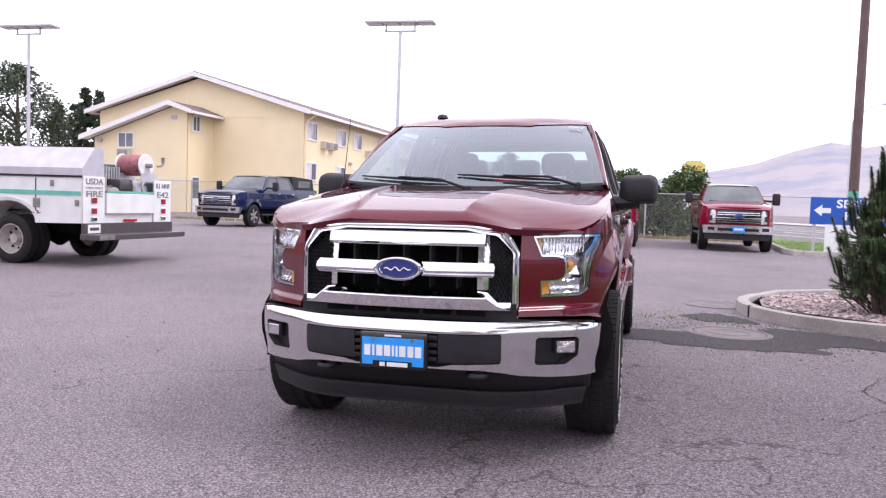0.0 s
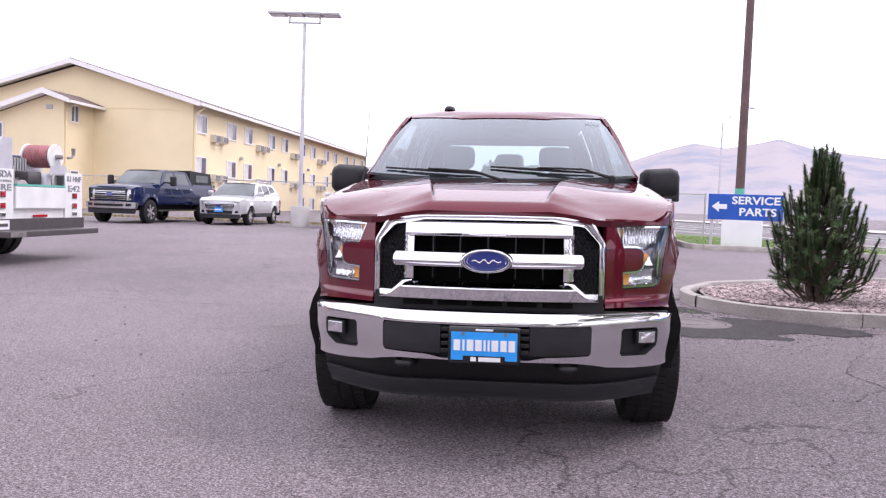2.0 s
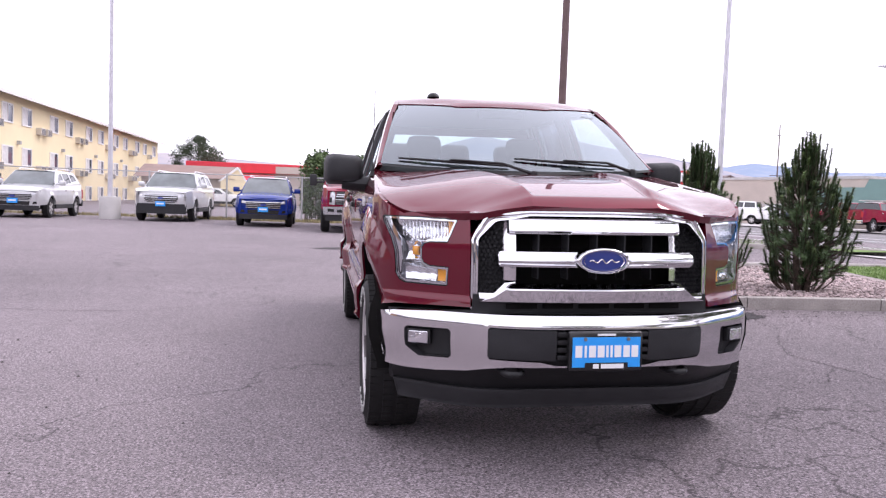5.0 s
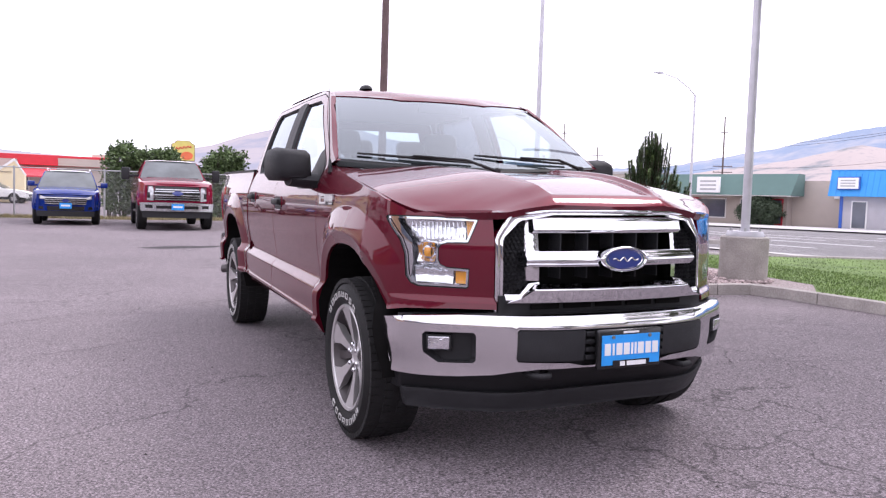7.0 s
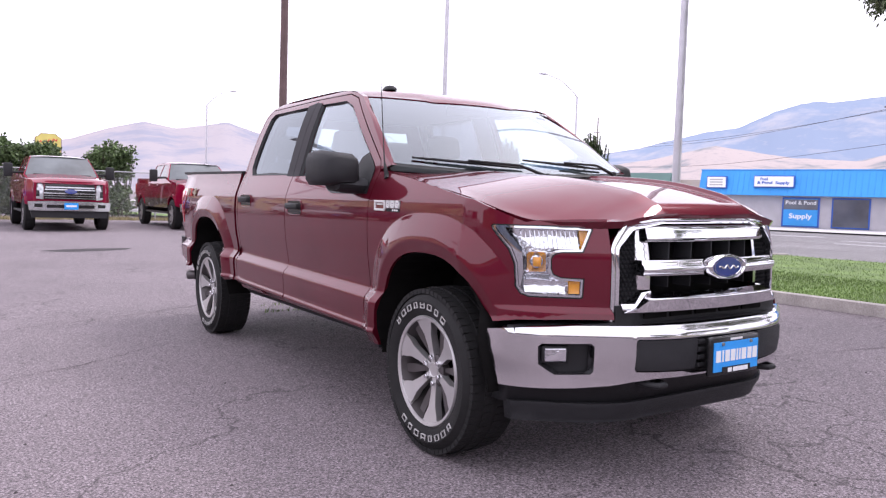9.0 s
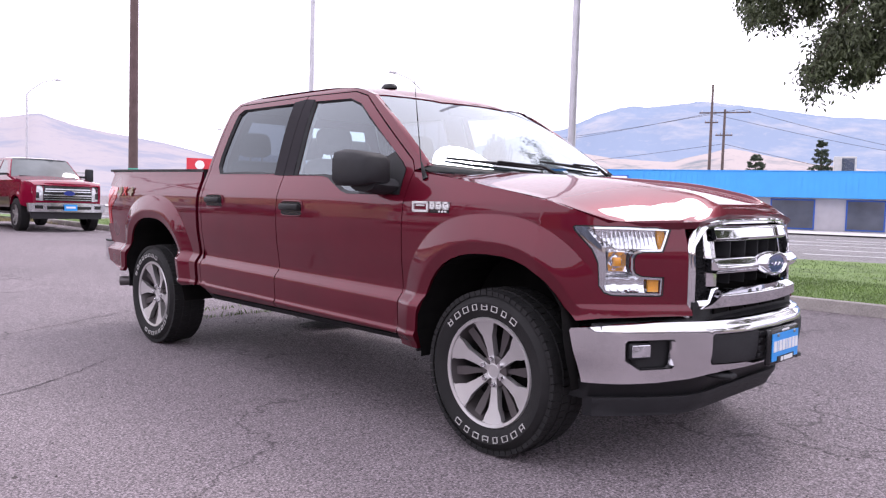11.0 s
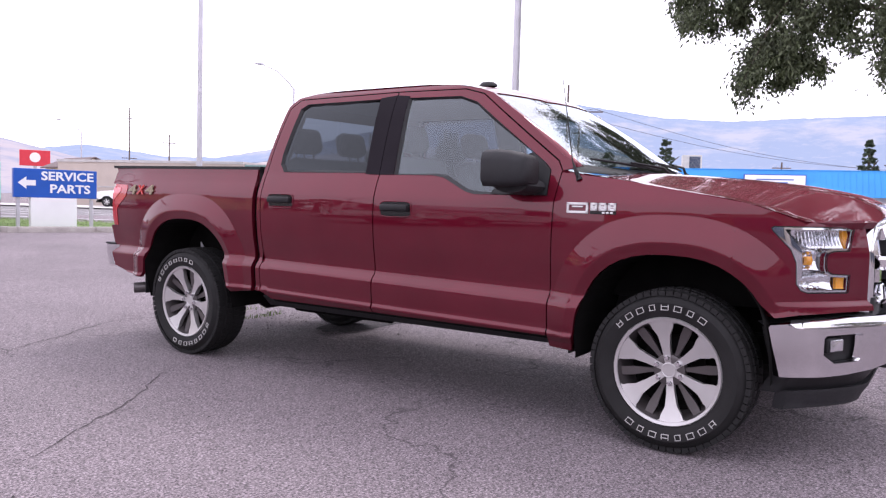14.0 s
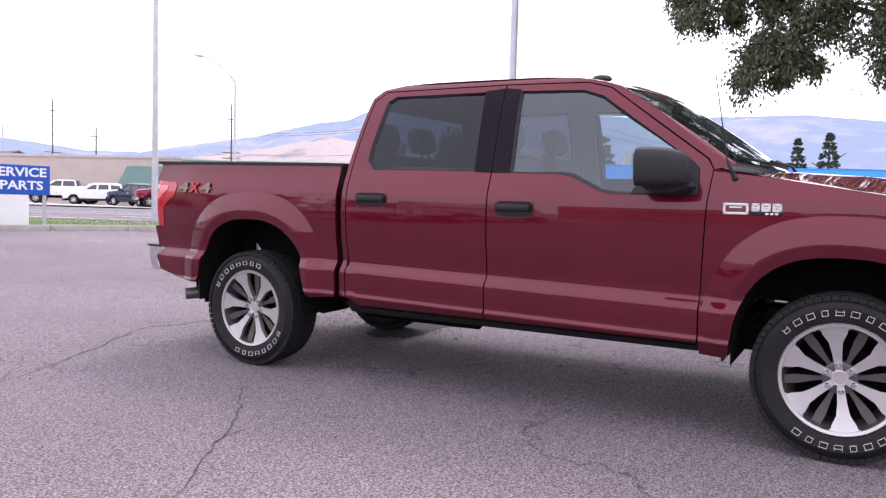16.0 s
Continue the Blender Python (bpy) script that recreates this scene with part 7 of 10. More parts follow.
# wheels
def build_wheel(name, parent, m, R=0.400, w=0.270, rim=0.262, letters=True, spokes=6, alloy=("alloy", "alloy_dark"), tread=True, seg=64):
    """Local +x is the outer face."""
    tyre = lathe(bmesh.new(), [(-w / 2 + 0.03, rim - 0.01), (-w / 2, rim + 0.03), (-w / 2 - 0.008, (R + rim) / 2), (-w / 2 + 0.012, R - 0.035), (-w / 2 + 0.035, R - 0.006), (0, R), (w / 2 - 0.035, R - 0.006), (w / 2 - 0.012, R - 0.035), (w / 2 + 0.008, (R + rim) / 2 + 0.01), (w / 2 + 0.002, rim + 0.03), (w / 2 - 0.02, rim - 0.004)], seg, "x")
    wh = part(name, tyre, M["rubber"], parent, soft=40, m=m)
    if tread:
        bm = bmesh.new()
        for k in range(seg):
            t = 360.0 * k / seg
            for j, (x0, x1) in enumerate(((-0.128, -0.075), (-0.06, -0.012), (0.012, 0.06), (0.075, 0.128))):
                mm = pose(0, 0, 0, t + (2.8 if j % 2 else 0), 0, 0)
                edge = abs(x0 + x1) > 0.15
                z0 = R - 0.016 if edge else R - 0.004
                box(bm, x0 * w / 0.275, x1 * w / 0.275, -0.0165, 0.0165, z0 - 0.01, R + (-0.003 if edge else 0.004), m=mm @ pose(0, 0, 0, 0, 0, 0))
        part("tread", bm, M["rubber"], wh)
    barrel = lathe(bmesh.new(), [(-w / 2 + 0.03, rim - 0.012), (-0.02, rim - 0.045), (0.03, rim - 0.032), (w / 2 - 0.035, rim - 0.020), (w / 2 - 0.014, rim - 0.014)], 48, "x")
    part("rim", barrel, M[alloy[1]], wh, soft=40)
    part("rim_lip", lathe(bmesh.new(), [(w / 2 - 0.016, rim - 0.014), (w / 2 - 0.008, rim - 0.012), (w / 2 - 0.004, rim + 0.002), (w / 2 - 0.015, rim + 0.008)], 48, "x"), M[alloy[0]], wh, soft=40)
    hub_x = w / 2 - 0.055
    # Well and disc are near-black to paint shade behind the spokes.
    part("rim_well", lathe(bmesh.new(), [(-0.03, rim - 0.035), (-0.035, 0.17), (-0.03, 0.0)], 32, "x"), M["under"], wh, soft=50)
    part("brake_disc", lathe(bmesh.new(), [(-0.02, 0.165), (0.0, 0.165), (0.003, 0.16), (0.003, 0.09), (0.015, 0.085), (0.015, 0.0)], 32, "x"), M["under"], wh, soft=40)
    def spoke(prof, x_in, x_out, depth, ang, mat_, nm):
        """A spoke from (radius, half width) rows."""
        bm = bmesh.new()
        rows = []
        for r, hw in prof:
            f = (r - prof[0][0]) / (prof[-1][0] - prof[0][0])
            x = x_in + (x_out - x_in) * f - 0.005 * math.sin(math.pi * f)
            rows.append([bm.verts.new((x, -hw, r)), bm.verts.new((x, hw, r)), bm.verts.new((x - depth, hw * 0.8, r)), bm.verts.new((x - depth, -hw * 0.8, r))])
        for a, b_ in zip(rows, rows[1:]):
            for k in range(4):
                bm.faces.new((a[k], a[(k + 1) % 4], b_[(k + 1) % 4], b_[k]))
        bm.faces.new(rows[0])
        bm.faces.new(rows[-1][::-1])
        bmesh.ops.recalc_face_normals(bm, faces=bm.faces)
        part(nm, bm, M[mat_], wh, m=pose(0, 0, 0, ang, 0, 0), soft=30)
    for k in range(spokes):
        a = 360.0 * k / spokes
        spoke([(0.03, 0.0150), (0.060, 0.0165), (0.12, 0.0215), (0.175, 0.0300), (0.214, 0.0520), (rim - 0.028, 0.0580), (rim - 0.019, 0.0900), (rim - 0.008, 0.1150)], hub_x, w / 2 - 0.012, 0.04, a, alloy[0], "spoke")
        spoke([(0.070, 0.009), (0.11, 0.012), (0.19, 0.0225), (rim - 0.020, 0.0205)], hub_x - 0.016, w / 2 - 0.045, 0.03, a + 180.0 / spokes, alloy[1], "inner_spoke")
    part("hub", lathe(bmesh.new(), [(hub_x - 0.04, 0.082), (hub_x - 0.006, 0.078), (hub_x, 0.06), (hub_x - 0.006, 0.0)], 32, "x"), M[alloy[1]], wh, soft=40)
    part("hub_cap", lathe(bmesh.new(), [(hub_x - 0.01, 0.040), (hub_x + 0.004, 0.038), (hub_x + 0.005, 0.034), (hub_x + 0.002, 0.031), (hub_x + 0.002, 0.0)], 28, "x"), M[alloy[0]], wh, soft=40)
    for k in range(6):
        t = radians(60 * k + 30)
        part("lug_nut", lathe(bmesh.new(), [(hub_x - 0.03, 0.0155), (hub_x + 0.012, 0.0145), (hub_x + 0.020, 0.010), (hub_x + 0.020, 0.0)], 6, "x", m=Matrix.Translation((0, 0.064 * math.cos(t), 0.064 * math.sin(t)))), M["chrome"], wh, soft=40)
    if letters:
        ring = part("sidewall_lettering", bmesh.new(), M["letter"], wh)
        for a0, n in ((-40, 8), (140, 8)):
            for k in range(n):
                c = a0 + 11.4 * k
                rr = (R + rim) / 2 - 0.012
                wl = 0.017 - 0.004 * (k % 3 == 1)
                for dz, dy, hz, hy in ((0.013, 0.003, 0.0013, wl), (-0.013, -0.003, 0.0013, wl), (0, wl, 0.013, 0.0013), (0, -wl, 0.013, 0.0013)):
                    if k % 4 == 3 and dz > 0:
                        dz = 0.004
                    part("letter_bar", boxed(w / 2 + 0.004, w / 2 + 0.0105, dy - hy, dy + hy, rr + dz - hz, rr + dz + hz), M["letter"], ring, m=pose(0, 0, 0, c, 0, 0))
    return wh


wheel_1 = build_wheel("wheel", TRUCK, Matrix.Translation((-0.830, -0.010, 0.402)) @ pose(0, 0, 0, 8, 0, 180))
for wx, wy, a in ((0.858, 0.0, 40), (-0.822, 3.680, 22), (0.858, 3.683, 75)):
    ww = copy_thing(wheel_1, Matrix.Translation((wx, wy, 0.402)) @ pose(0, 0, 0, a, 0, 180 if wx < 0 else 0))
for sx in (-1, 1):
    for y, z1 in ((0.52, 0.58), (4.19, 0.60)):
        part("mud_flap", boxed(sx * 0.82 - 0.11, sx * 0.82 + 0.11, y - 0.006, y + 0.006, 0.42, z1, bevel=0.003), M["black"], TRUCK, "black splash guard")

# ---- planting ----
def leaf_cloud(bm, rng, centre, radius, count, size, slim=0.42, droop=0.25):
    """A clump of small pointed leaves, each folded along its middle."""
    for _ in range(count):
        d = Vector(rng.normal(size=3)).normalized() * radius * rng.uniform(0.15, 1.0) ** 0.6
        c = Vector(centre) + Vector((d.x, d.y, d.z * 0.75))
        a = Vector((rng.normal(), rng.normal(), rng.normal() * 0.6 - droop)).normalized()
        b = a.cross(Vector(rng.normal(size=3))).normalized()
        n = a.cross(b)
        ln = size * rng.uniform(0.7, 1.3)
        wd = ln * slim * 0.5
        v = [bm.verts.new(c), bm.verts.new(c + a * ln * 0.5 + b * wd + n * wd * 0.3), bm.verts.new(c + a * ln), bm.verts.new(c + a * ln * 0.5 - b * wd + n * wd * 0.3)]
        bm.faces.new((v[0], v[1], v[2]))
        bm.faces.new((v[0], v[2], v[3]))


def leaf_sprays(rng, heads, count, size, slim):
    """Dense hanging sprays of folded leaves about the given heads."""
    c = np.concatenate([np.array(h)[None, :] + rng.normal(size=(count, 3)) * np.array([r, r, r * 1.25]) * 0.54 for h, r in heads])
    n = len(c)
    a = rng.normal(size=(n, 3)) * np.array([0.7, 0.7, 0.5]) - np.array([0, 0, 0.85])
    a /= np.linalg.norm(a, axis=1)[:, None]
    b = np.cross(a, rng.normal(size=(n, 3)))
    b /= np.linalg.norm(b, axis=1)[:, None]
    nn = np.cross(a, b)
    ln = size * rng.uniform(0.7, 1.3, (n, 1))
    wd = ln * slim * 0.5
    v = np.stack([c, c + a * ln * 0.45 + b * wd + nn * wd * 0.35, c + a * ln, c + a * ln * 0.45 - b * wd + nn * wd * 0.35], 1).reshape(-1, 3)
    k = np.arange(n)[:, None] * 4
    f = np.concatenate([k + np.array([[0, 1, 2]]), k + np.array([[0, 2, 3]])])
    return v.tolist(), f.tolist()


def limb(bm, p, q, r0, r1, rng, bend=0.12, n=5, sides=7):
    p, q = Vector(p), Vector(q)
    ln = (q - p).length
    pts, rad = [], []
    for k in range(n + 1):
        f = k / n
        j = Vector(rng.normal(size=3)) * bend * ln * 0.25 * math.sin(math.pi * f)
        pts.append(p.lerp(q, f) + j + Vector((0, 0, bend * ln * math.sin(math.pi * f))))
        rad.append(r0 + (r1 - r0) * f)
    tube(bm, pts, rad, sides)
    return pts


def shade_tree():
    rng = np.random.default_rng(5)
    t = thing("shade_tree", "broad-leaved shade tree with drooping dark green branches", "tree", m=Matrix.Translation((10.6, -2.3, 0.12)))
    bm = bmesh.new()
    tube(bm, [(0, 0, -0.1), (0.02, 0, 0.4), (0.0, 0.03, 1.6), (0.05, 0.0, 2.9)], [0.30, 0.22, 0.18, 0.16], 12)
    ends = []
    for k in range(13):
        a = 2 * math.pi * k / 13 + rng.uniform(-0.2, 0.2)
        r = rng.uniform(2.4, 4.2)
        end = (r * math.cos(a), r * math.sin(a), rng.uniform(4.2, 7.5))
        pts = limb(bm, (0.02, 0, rng.uniform(1.9, 2.9)), end, 0.10, 0.03, rng, 0.1, 6)
        ends.append(pts)
    part("trunk", bm, M["bark"], t, soft=60)
    wood = bmesh.new()
    heads = []
    boughs = 0
    for _ in range(4000):
        if boughs == 60:
            break
        d = Vector(rng.normal(size=3)).normalized()
        f = rng.uniform(0.55, 1.0)
        c = Vector((d.x * 6.1 * f, d.y * 6.1 * f, 6.1 + d.z * 3.7 * f))
        if c.z < 2.3 + 0.275 * math.hypot(c.x + 15.2, c.y - 1.5) or any((c - q).length < 0.95 for q, _ in heads[::14]):
            continue
        boughs += 1
        near = min((p for q in ends for p in q), key=lambda p: (p - c).length)
        limb(wood, near, c, 0.035, 0.012, rng, -0.04, 5, 5)
        size = rng.uniform(0.75, 1.15)
        for j in range(14):
            e = Vector(rng.normal(size=3)) * 0.42 * size
            tip = c + Vector((e.x, e.y, e.z * 0.75 - 0.25 * math.hypot(e.x, e.y)))
            heads.append((tip if j else c, rng.uniform(0.20, 0.34)))
            if j % 2:
                limb(wood, c, tip - Vector((0, 0, 0.25)), 0.010, 0.004, rng, 0.05, 4, 4)
    hang = ((38, [(5.35, 4.30), (5.22, 4.05), (4.9, 3.86), (4.5, 3.92), (4.2, 4.02), (4.0, 4.6), (5.3, 4.8)]),
            (92, [(4.25, 3.85), (4.30, 3.5), (4.22, 3.15), (4.12, 2.78), (3.95, 2.95), (3.6, 3.05), (3.3, 3.0), (3.05, 3.15), (2.95, 3.5), (2.75, 3.9), (2.6, 4.9), (4.0, 4.9), (4.05, 4.1)]),
            (32, [(2.8, 3.75), (2.75, 3.4), (2.5, 3.15), (2.25, 3.0), (1.7, 3.2), (1.4, 4.4), (2.4, 4.4)]),
            (60, [(5.2, 4.75), (0.5, 4.6), (0.5, 5.6), (5.0, 5.6)]))
    for n, area in hang:
        ys, zs = [p[0] for p in area], [p[1] for p in area]
        top = Vector((-2.2, sum(ys) / len(ys) - 0.4, max(zs) + 0.2))
        near = min((p for q in ends for p in q), key=lambda p: (p - top).length)
        limb(wood, near, top, 0.05, 0.02, rng, 0.03, 6, 6)
        got = 0
        while got < n:
            y, z = rng.uniform(min(ys), max(ys)), rng.uniform(min(zs), max(zs))
            if not inside(y, z, area):
                continue
            got += 1
            tip = Vector((-2.35 + rng.normal() * 0.35, y, z + 0.10))
            heads.append((tip, rng.uniform(0.10, 0.19)))
            if got % 3 == 0:
                limb(wood, top.lerp(tip, 0.25), tip, 0.010, 0.004, rng, 0.04, 4, 4)
    verts, faces = leaf_sprays(rng, heads, 200, 0.085, 0.40)
    me = bpy.data.meshes.new("crown")
    me.from_pydata(verts, [], faces)
    me.materials.append(M["leaf"])
    crown = new("crown", me)
    crown.parent = t
    crown["label"] = "dark green leaf canopy with gaps"
    part("twig", wood, M["bark"], t)
    return t


lot_tree = shade_tree()
for x_, y_, a_ in ((15.5, -17.5, 70), (5.5, -27.0, 200)):
    copy_thing(lot_tree, Matrix.Translation((x_, y_, 0.10)) @ pose(0, 0, 0, 0, 0, a_))


def mugo(x, y, h, w, seed):
    rng = np.random.default_rng(seed)
    t = thing("pine_shrub", "bushy dark green pine shrub with upright candle shoots", "shrub", "pine shrubs in the gravel bed", m=Matrix.Translation((x, y, gh(x, y) + 0.1)))
    wood, old, fresh = bmesh.new(), bmesh.new(), bmesh.new()
    for k in range(4):
        a = k * 1.7
        limb(wood, (0.05 * math.cos(a), 0.05 * math.sin(a), -0.05), (0.25 * math.cos(a), 0.25 * math.sin(a), h * 0.55), 0.05, 0.02, rng, 0.05)
    part("stem", wood, M["bark"], t)
    twig = bmesh.new()
    shoots = []
    for k in range(470):
        f = rng.uniform(0, 1) ** 1.15
        zc = 0.10 + f * (h * 0.86)
        prof = float(np.interp(f, [0, 0.10, 0.28, 0.5, 0.7, 0.85, 1.0], [0.66, 0.90, 1.0, 0.90, 0.66, 0.42, 0.16]))
        a = rng.uniform(0, 2 * math.pi)
        lobe = 1 + 0.16 * math.sin(3 * a + seed + f * 4) + 0.10 * math.sin(7 * a + f * 9)
        r = w * prof * (rng.uniform(0.62, 1.0) if k % 2 == 0 else rng.uniform(0.1, 0.85)) * lobe * 0.86
        shoots.append((f, Vector((r * math.cos(a), r * math.sin(a), zc)), a, r))
    for k in range(7):
        a = k * 0.9
        shoots.append((0.95, Vector((0.10 * math.cos(a), 0.10 * math.sin(a), h * rng.uniform(0.62, 0.78))), a, 0.05))
    for k, (f, base, a, r) in enumerate(shoots):
        out = Vector((math.cos(a), math.sin(a), 0)) * (r / w)
        candle = k % 2 == 0 or f > 0.8
        if candle:
            d = (out * rng.uniform(0.15, 0.5) + Vector((0, 0, 1))).normalized()
            ln = rng.uniform(0.18, 0.36) * (1.25 if f > 0.8 else 1)
            n, long0, long1, lean = 300, 0.040, 0.060, 0.9
        else:
            d = (out * 1.2 + Vector((0, 0, rng.uniform(0.0, 0.5)))).normalized()
            ln = rng.uniform(0.10, 0.18)
            n, long0, long1, lean = 70, 0.05, 0.09, 0.7
        tube(twig, [base - d * 0.12 - out * 0.2, base, base + d * ln], [0.011, 0.009, 0.006], 5, cap=False)
        for j in range(n):
            g = j / n
            c = base + d * ln * g
            side = d.cross(Vector(rng.normal(size=3))).normalized()
            nd = (side + d * rng.uniform(0.2, lean + 0.6 * (g > 0.9))).normalized()
            nl = rng.uniform(long0, long1)
            b = nd.cross(d).normalized() * 0.0052
            bm = fresh if candle and g > 0.72 and k % 4 == 0 else old
            bm.faces.new((bm.verts.new(c - b), bm.verts.new(c + b), bm.verts.new(c + nd * nl)))
    part("branch", twig, M["bark"], t)
    part("needles", old, M["needle"], t, "dark green needles")
    part("new_growth", fresh, M["needle_tip"], t, "lighter green new shoots")


mugo(3.86, 5.72, 1.72, 0.66, 3)
mugo(5.36, 5.55, 1.95, 0.70, 8)


def hedge(x0, x1, y, h, seed):
    rng = np.random.default_rng(seed)
    xm = (x0 + x1) / 2
    t = thing("hedge", "overgrown green hedge behind the chain-link fence", "hedge", m=Matrix.Translation((xm, y, gh(xm, y))))
    bm, wood = bmesh.new(), bmesh.new()
    n = int((x1 - x0) * 120)
    for k in range(n):
        x = rng.uniform(x0, x1) - xm
        top = h * (0.86 + 0.3 * noise.noise(Vector((x * 0.7, seed, 0))) + 0.16 * noise.noise(Vector((x * 2.1, seed, 4))))
        z = top * rng.uniform(0.03, 1.0) ** 0.75
        leaf_cloud(bm, rng, (x, rng.uniform(-0.7, 0.7), z), rng.uniform(0.2, 0.4), 42, 0.16, 0.55, 0.0)
        if k % 9 == 0:
            limb(wood, (x, 0, -0.05), (x + rng.uniform(-0.4, 0.4), rng.uniform(-0.3, 0.3), top * 0.9), 0.03, 0.008, rng, 0.03, 4, 5)
    part("stem", wood, M["bark"], t)
    part("foliage", bm, M["hedge_leaf"], t)


hedge(-1.9, 0.7, 29.6, 3.15, 11)
hedge(0.7, 3.2, 29.5, 2.9, 12)


def far_tree(x, y, h, w, seed, name="tree", label="rounded green tree far behind the lot", low=0.25, shape="round"):
    rng = np.random.default_rng(seed)
    t = thing(name, label, "tree", m=Matrix.Translation((x, y, 0.1)))
    bm = bmesh.new()
    tube(bm, [(0, 0, -0.1), (0.03, 0, h * 0.4), (0, 0, h * 0.85)], [0.03 * h, 0.022 * h, 0.006 * h], 8)
    for k in range(9):
        a, z = rng.uniform(0, 6.28), h * rng.uniform(low + 0.05, 0.75)
        limb(bm, (0, 0, z * 0.8), (w * 0.35 * math.cos(a), w * 0.35 * math.sin(a), z), 0.012 * h, 0.004 * h, rng, 0.05, 3, 5)
    part("trunk", bm, M["bark"], t)
    bm = bmesh.new()
    size = max(0.16, h * 0.028)
    for k in range(230 if shape == "fir" else 150):
        f = rng.uniform(0, 1)
        a = rng.uniform(0, 6.283)
        if shape == "round":
            prof = math.sin(math.pi * min(1, 0.12 + 0.88 * f)) ** 0.6
        elif shape == "column":
            prof = math.sin(math.pi * (0.1 + 0.88 * f)) ** 0.5
        else:
            tier = int(f * 9)
            f = (tier + rng.uniform(0.0, 0.75)) / 9.4
            prof = (1.02 - f) ** 0.9
        r = w / 2 * prof * rng.uniform(0.3, 1.0) ** 0.5 * (1 + 0.15 * math.sin(2 * a + seed))
        leaf_cloud(bm, rng, (r * math.cos(a), r * math.sin(a), h * (low + (1 - low) * f)), w * (0.125 if shape != "fir" else 0.085 * (1.15 - f)), 85 if shape == "round" else 60, size * (0.65 if shape == "fir" else 1), 0.5, 0.1)
    part("crown", bm, M["far_leaf"], t)


def polar(b, d, cx=-5.0, cy=-0.1):
    return cx + d * math.cos(radians(b)), cy + d * math.sin(radians(b))


far_tree(-14.4, 82.3, 6.9, 5.2, 21)
for b_, d_, h_, w_, sd in ((4.8, 88, 9.2, 3.6, 31), (2.9, 86, 9.5, 4.4, 32), (-1.6, 60, 6.2, 3.4, 33), (17.6, 92, 9.8, 4.6, 34), (21.6, 90, 8.0, 6.0, 35)):
    far_tree(*polar(b_, d_), h_, w_, sd, "fir_tree", "dark green conifer standing behind the blue shop", 0.12, "fir")
far_tree(-51.0, 50.0, 11.5, 9.0, 41, "spruce_tree", "large spreading green spruce beside the motel", 0.05, "round")
for x_, h_, sd in ((-57.4, 9.9, 42), (-55.5, 9.9, 43), (-54.2, 11.5, 44), (-52.5, 11.2, 46)):
    far_tree(x_, 62, h_, 1.5, sd, "poplar_tree", "slender dark green poplar behind the motel", 0.1, "column")
for b_, d_, h_, w_, sd in ((33.0, 120, 5.5, 5, 51), (36.0, 130, 5.2, 6, 52), (40.5, 125, 5.4, 7, 53), (30.0, 125, 5.0, 4, 54), (47, 100, 4.6, 5, 55)):
    far_tree(*polar(b_, d_), h_, w_, sd, "tree", "small green tree beyond the shops", 0.2, "round")
far_tree(*[a + b for a, b in zip(road_xy(24.5, 58.2), (0, 0))], 2.3, 3.2, 61, "shrub", "dense green shrub before the green-roofed shop", 0.05, "round")


def build_gravel():
    rng = np.random.default_rng(2)
    verts, faces = [], []
    ph = (1 + 5 ** 0.5) / 2
    ico = np.array([(0, 1, ph), (0, -1, ph), (0, 1, -ph), (0, -1, -ph), (1, ph, 0), (-1, ph, 0), (1, -ph, 0), (-1, -ph, 0), (ph, 0, 1), (-ph, 0, 1), (ph, 0, -1), (-ph, 0, -1)]) / 1.9
    tri = [(0, 1, 8), (0, 8, 4), (0, 4, 5), (0, 5, 9), (0, 9, 1), (1, 6, 8), (8, 6, 10), (8, 10, 4), (4, 10, 2), (4, 2, 5), (5, 2, 11), (5, 11, 9), (9, 11, 7), (9, 7, 1), (1, 7, 6), (3, 6, 7), (3, 10, 6), (3, 2, 10), (3, 11, 2), (3, 7, 11)]
    edge = [(6.1, 9.2), (4.25, 8.15), (3.1, 7.35), (2.66, 6.8), (2.58, 5.9), (2.98, 5.24), (3.62, 4.84), (4.4, 4.83), (6.2, 4.79), (6.66, 4.5), (7.3, 4.9), (8.2, 9.4)]
    for _ in range(8200):
        x, y = rng.uniform(2.5, 8.2), rng.uniform(4.7, 9.3)
        if not inside(x, y, edge) or (y > 7.6 and rng.random() < 0.5):
            continue
        r = rng.uniform(0.014, 0.034)
        k = len(verts)
        sq = np.array([rng.uniform(0.7, 1.2), rng.uniform(0.7, 1.2), rng.uniform(0.45, 0.8)])
        a = rng.uniform(0, 6.28)
        rot = np.array([[math.cos(a), -math.sin(a), 0], [math.sin(a), math.cos(a), 0], [0, 0, 1]])
        pts = (ico * sq * r) @ rot.T + np.array([x, y, gh(x, y) + 0.118 + r * 0.25])
        verts += [tuple(p) for p in pts]
        faces += [tuple(k + i for i in f) for f in tri]
    me = bpy.data.meshes.new("gravel")
    me.from_pydata(verts, [], faces)
    me.materials.append(M["pebble"])
    tagged(new("gravel", me), "loose pinkish landscaping gravel filling the kerbed bed", "gravel", kind="stuff")


build_gravel()


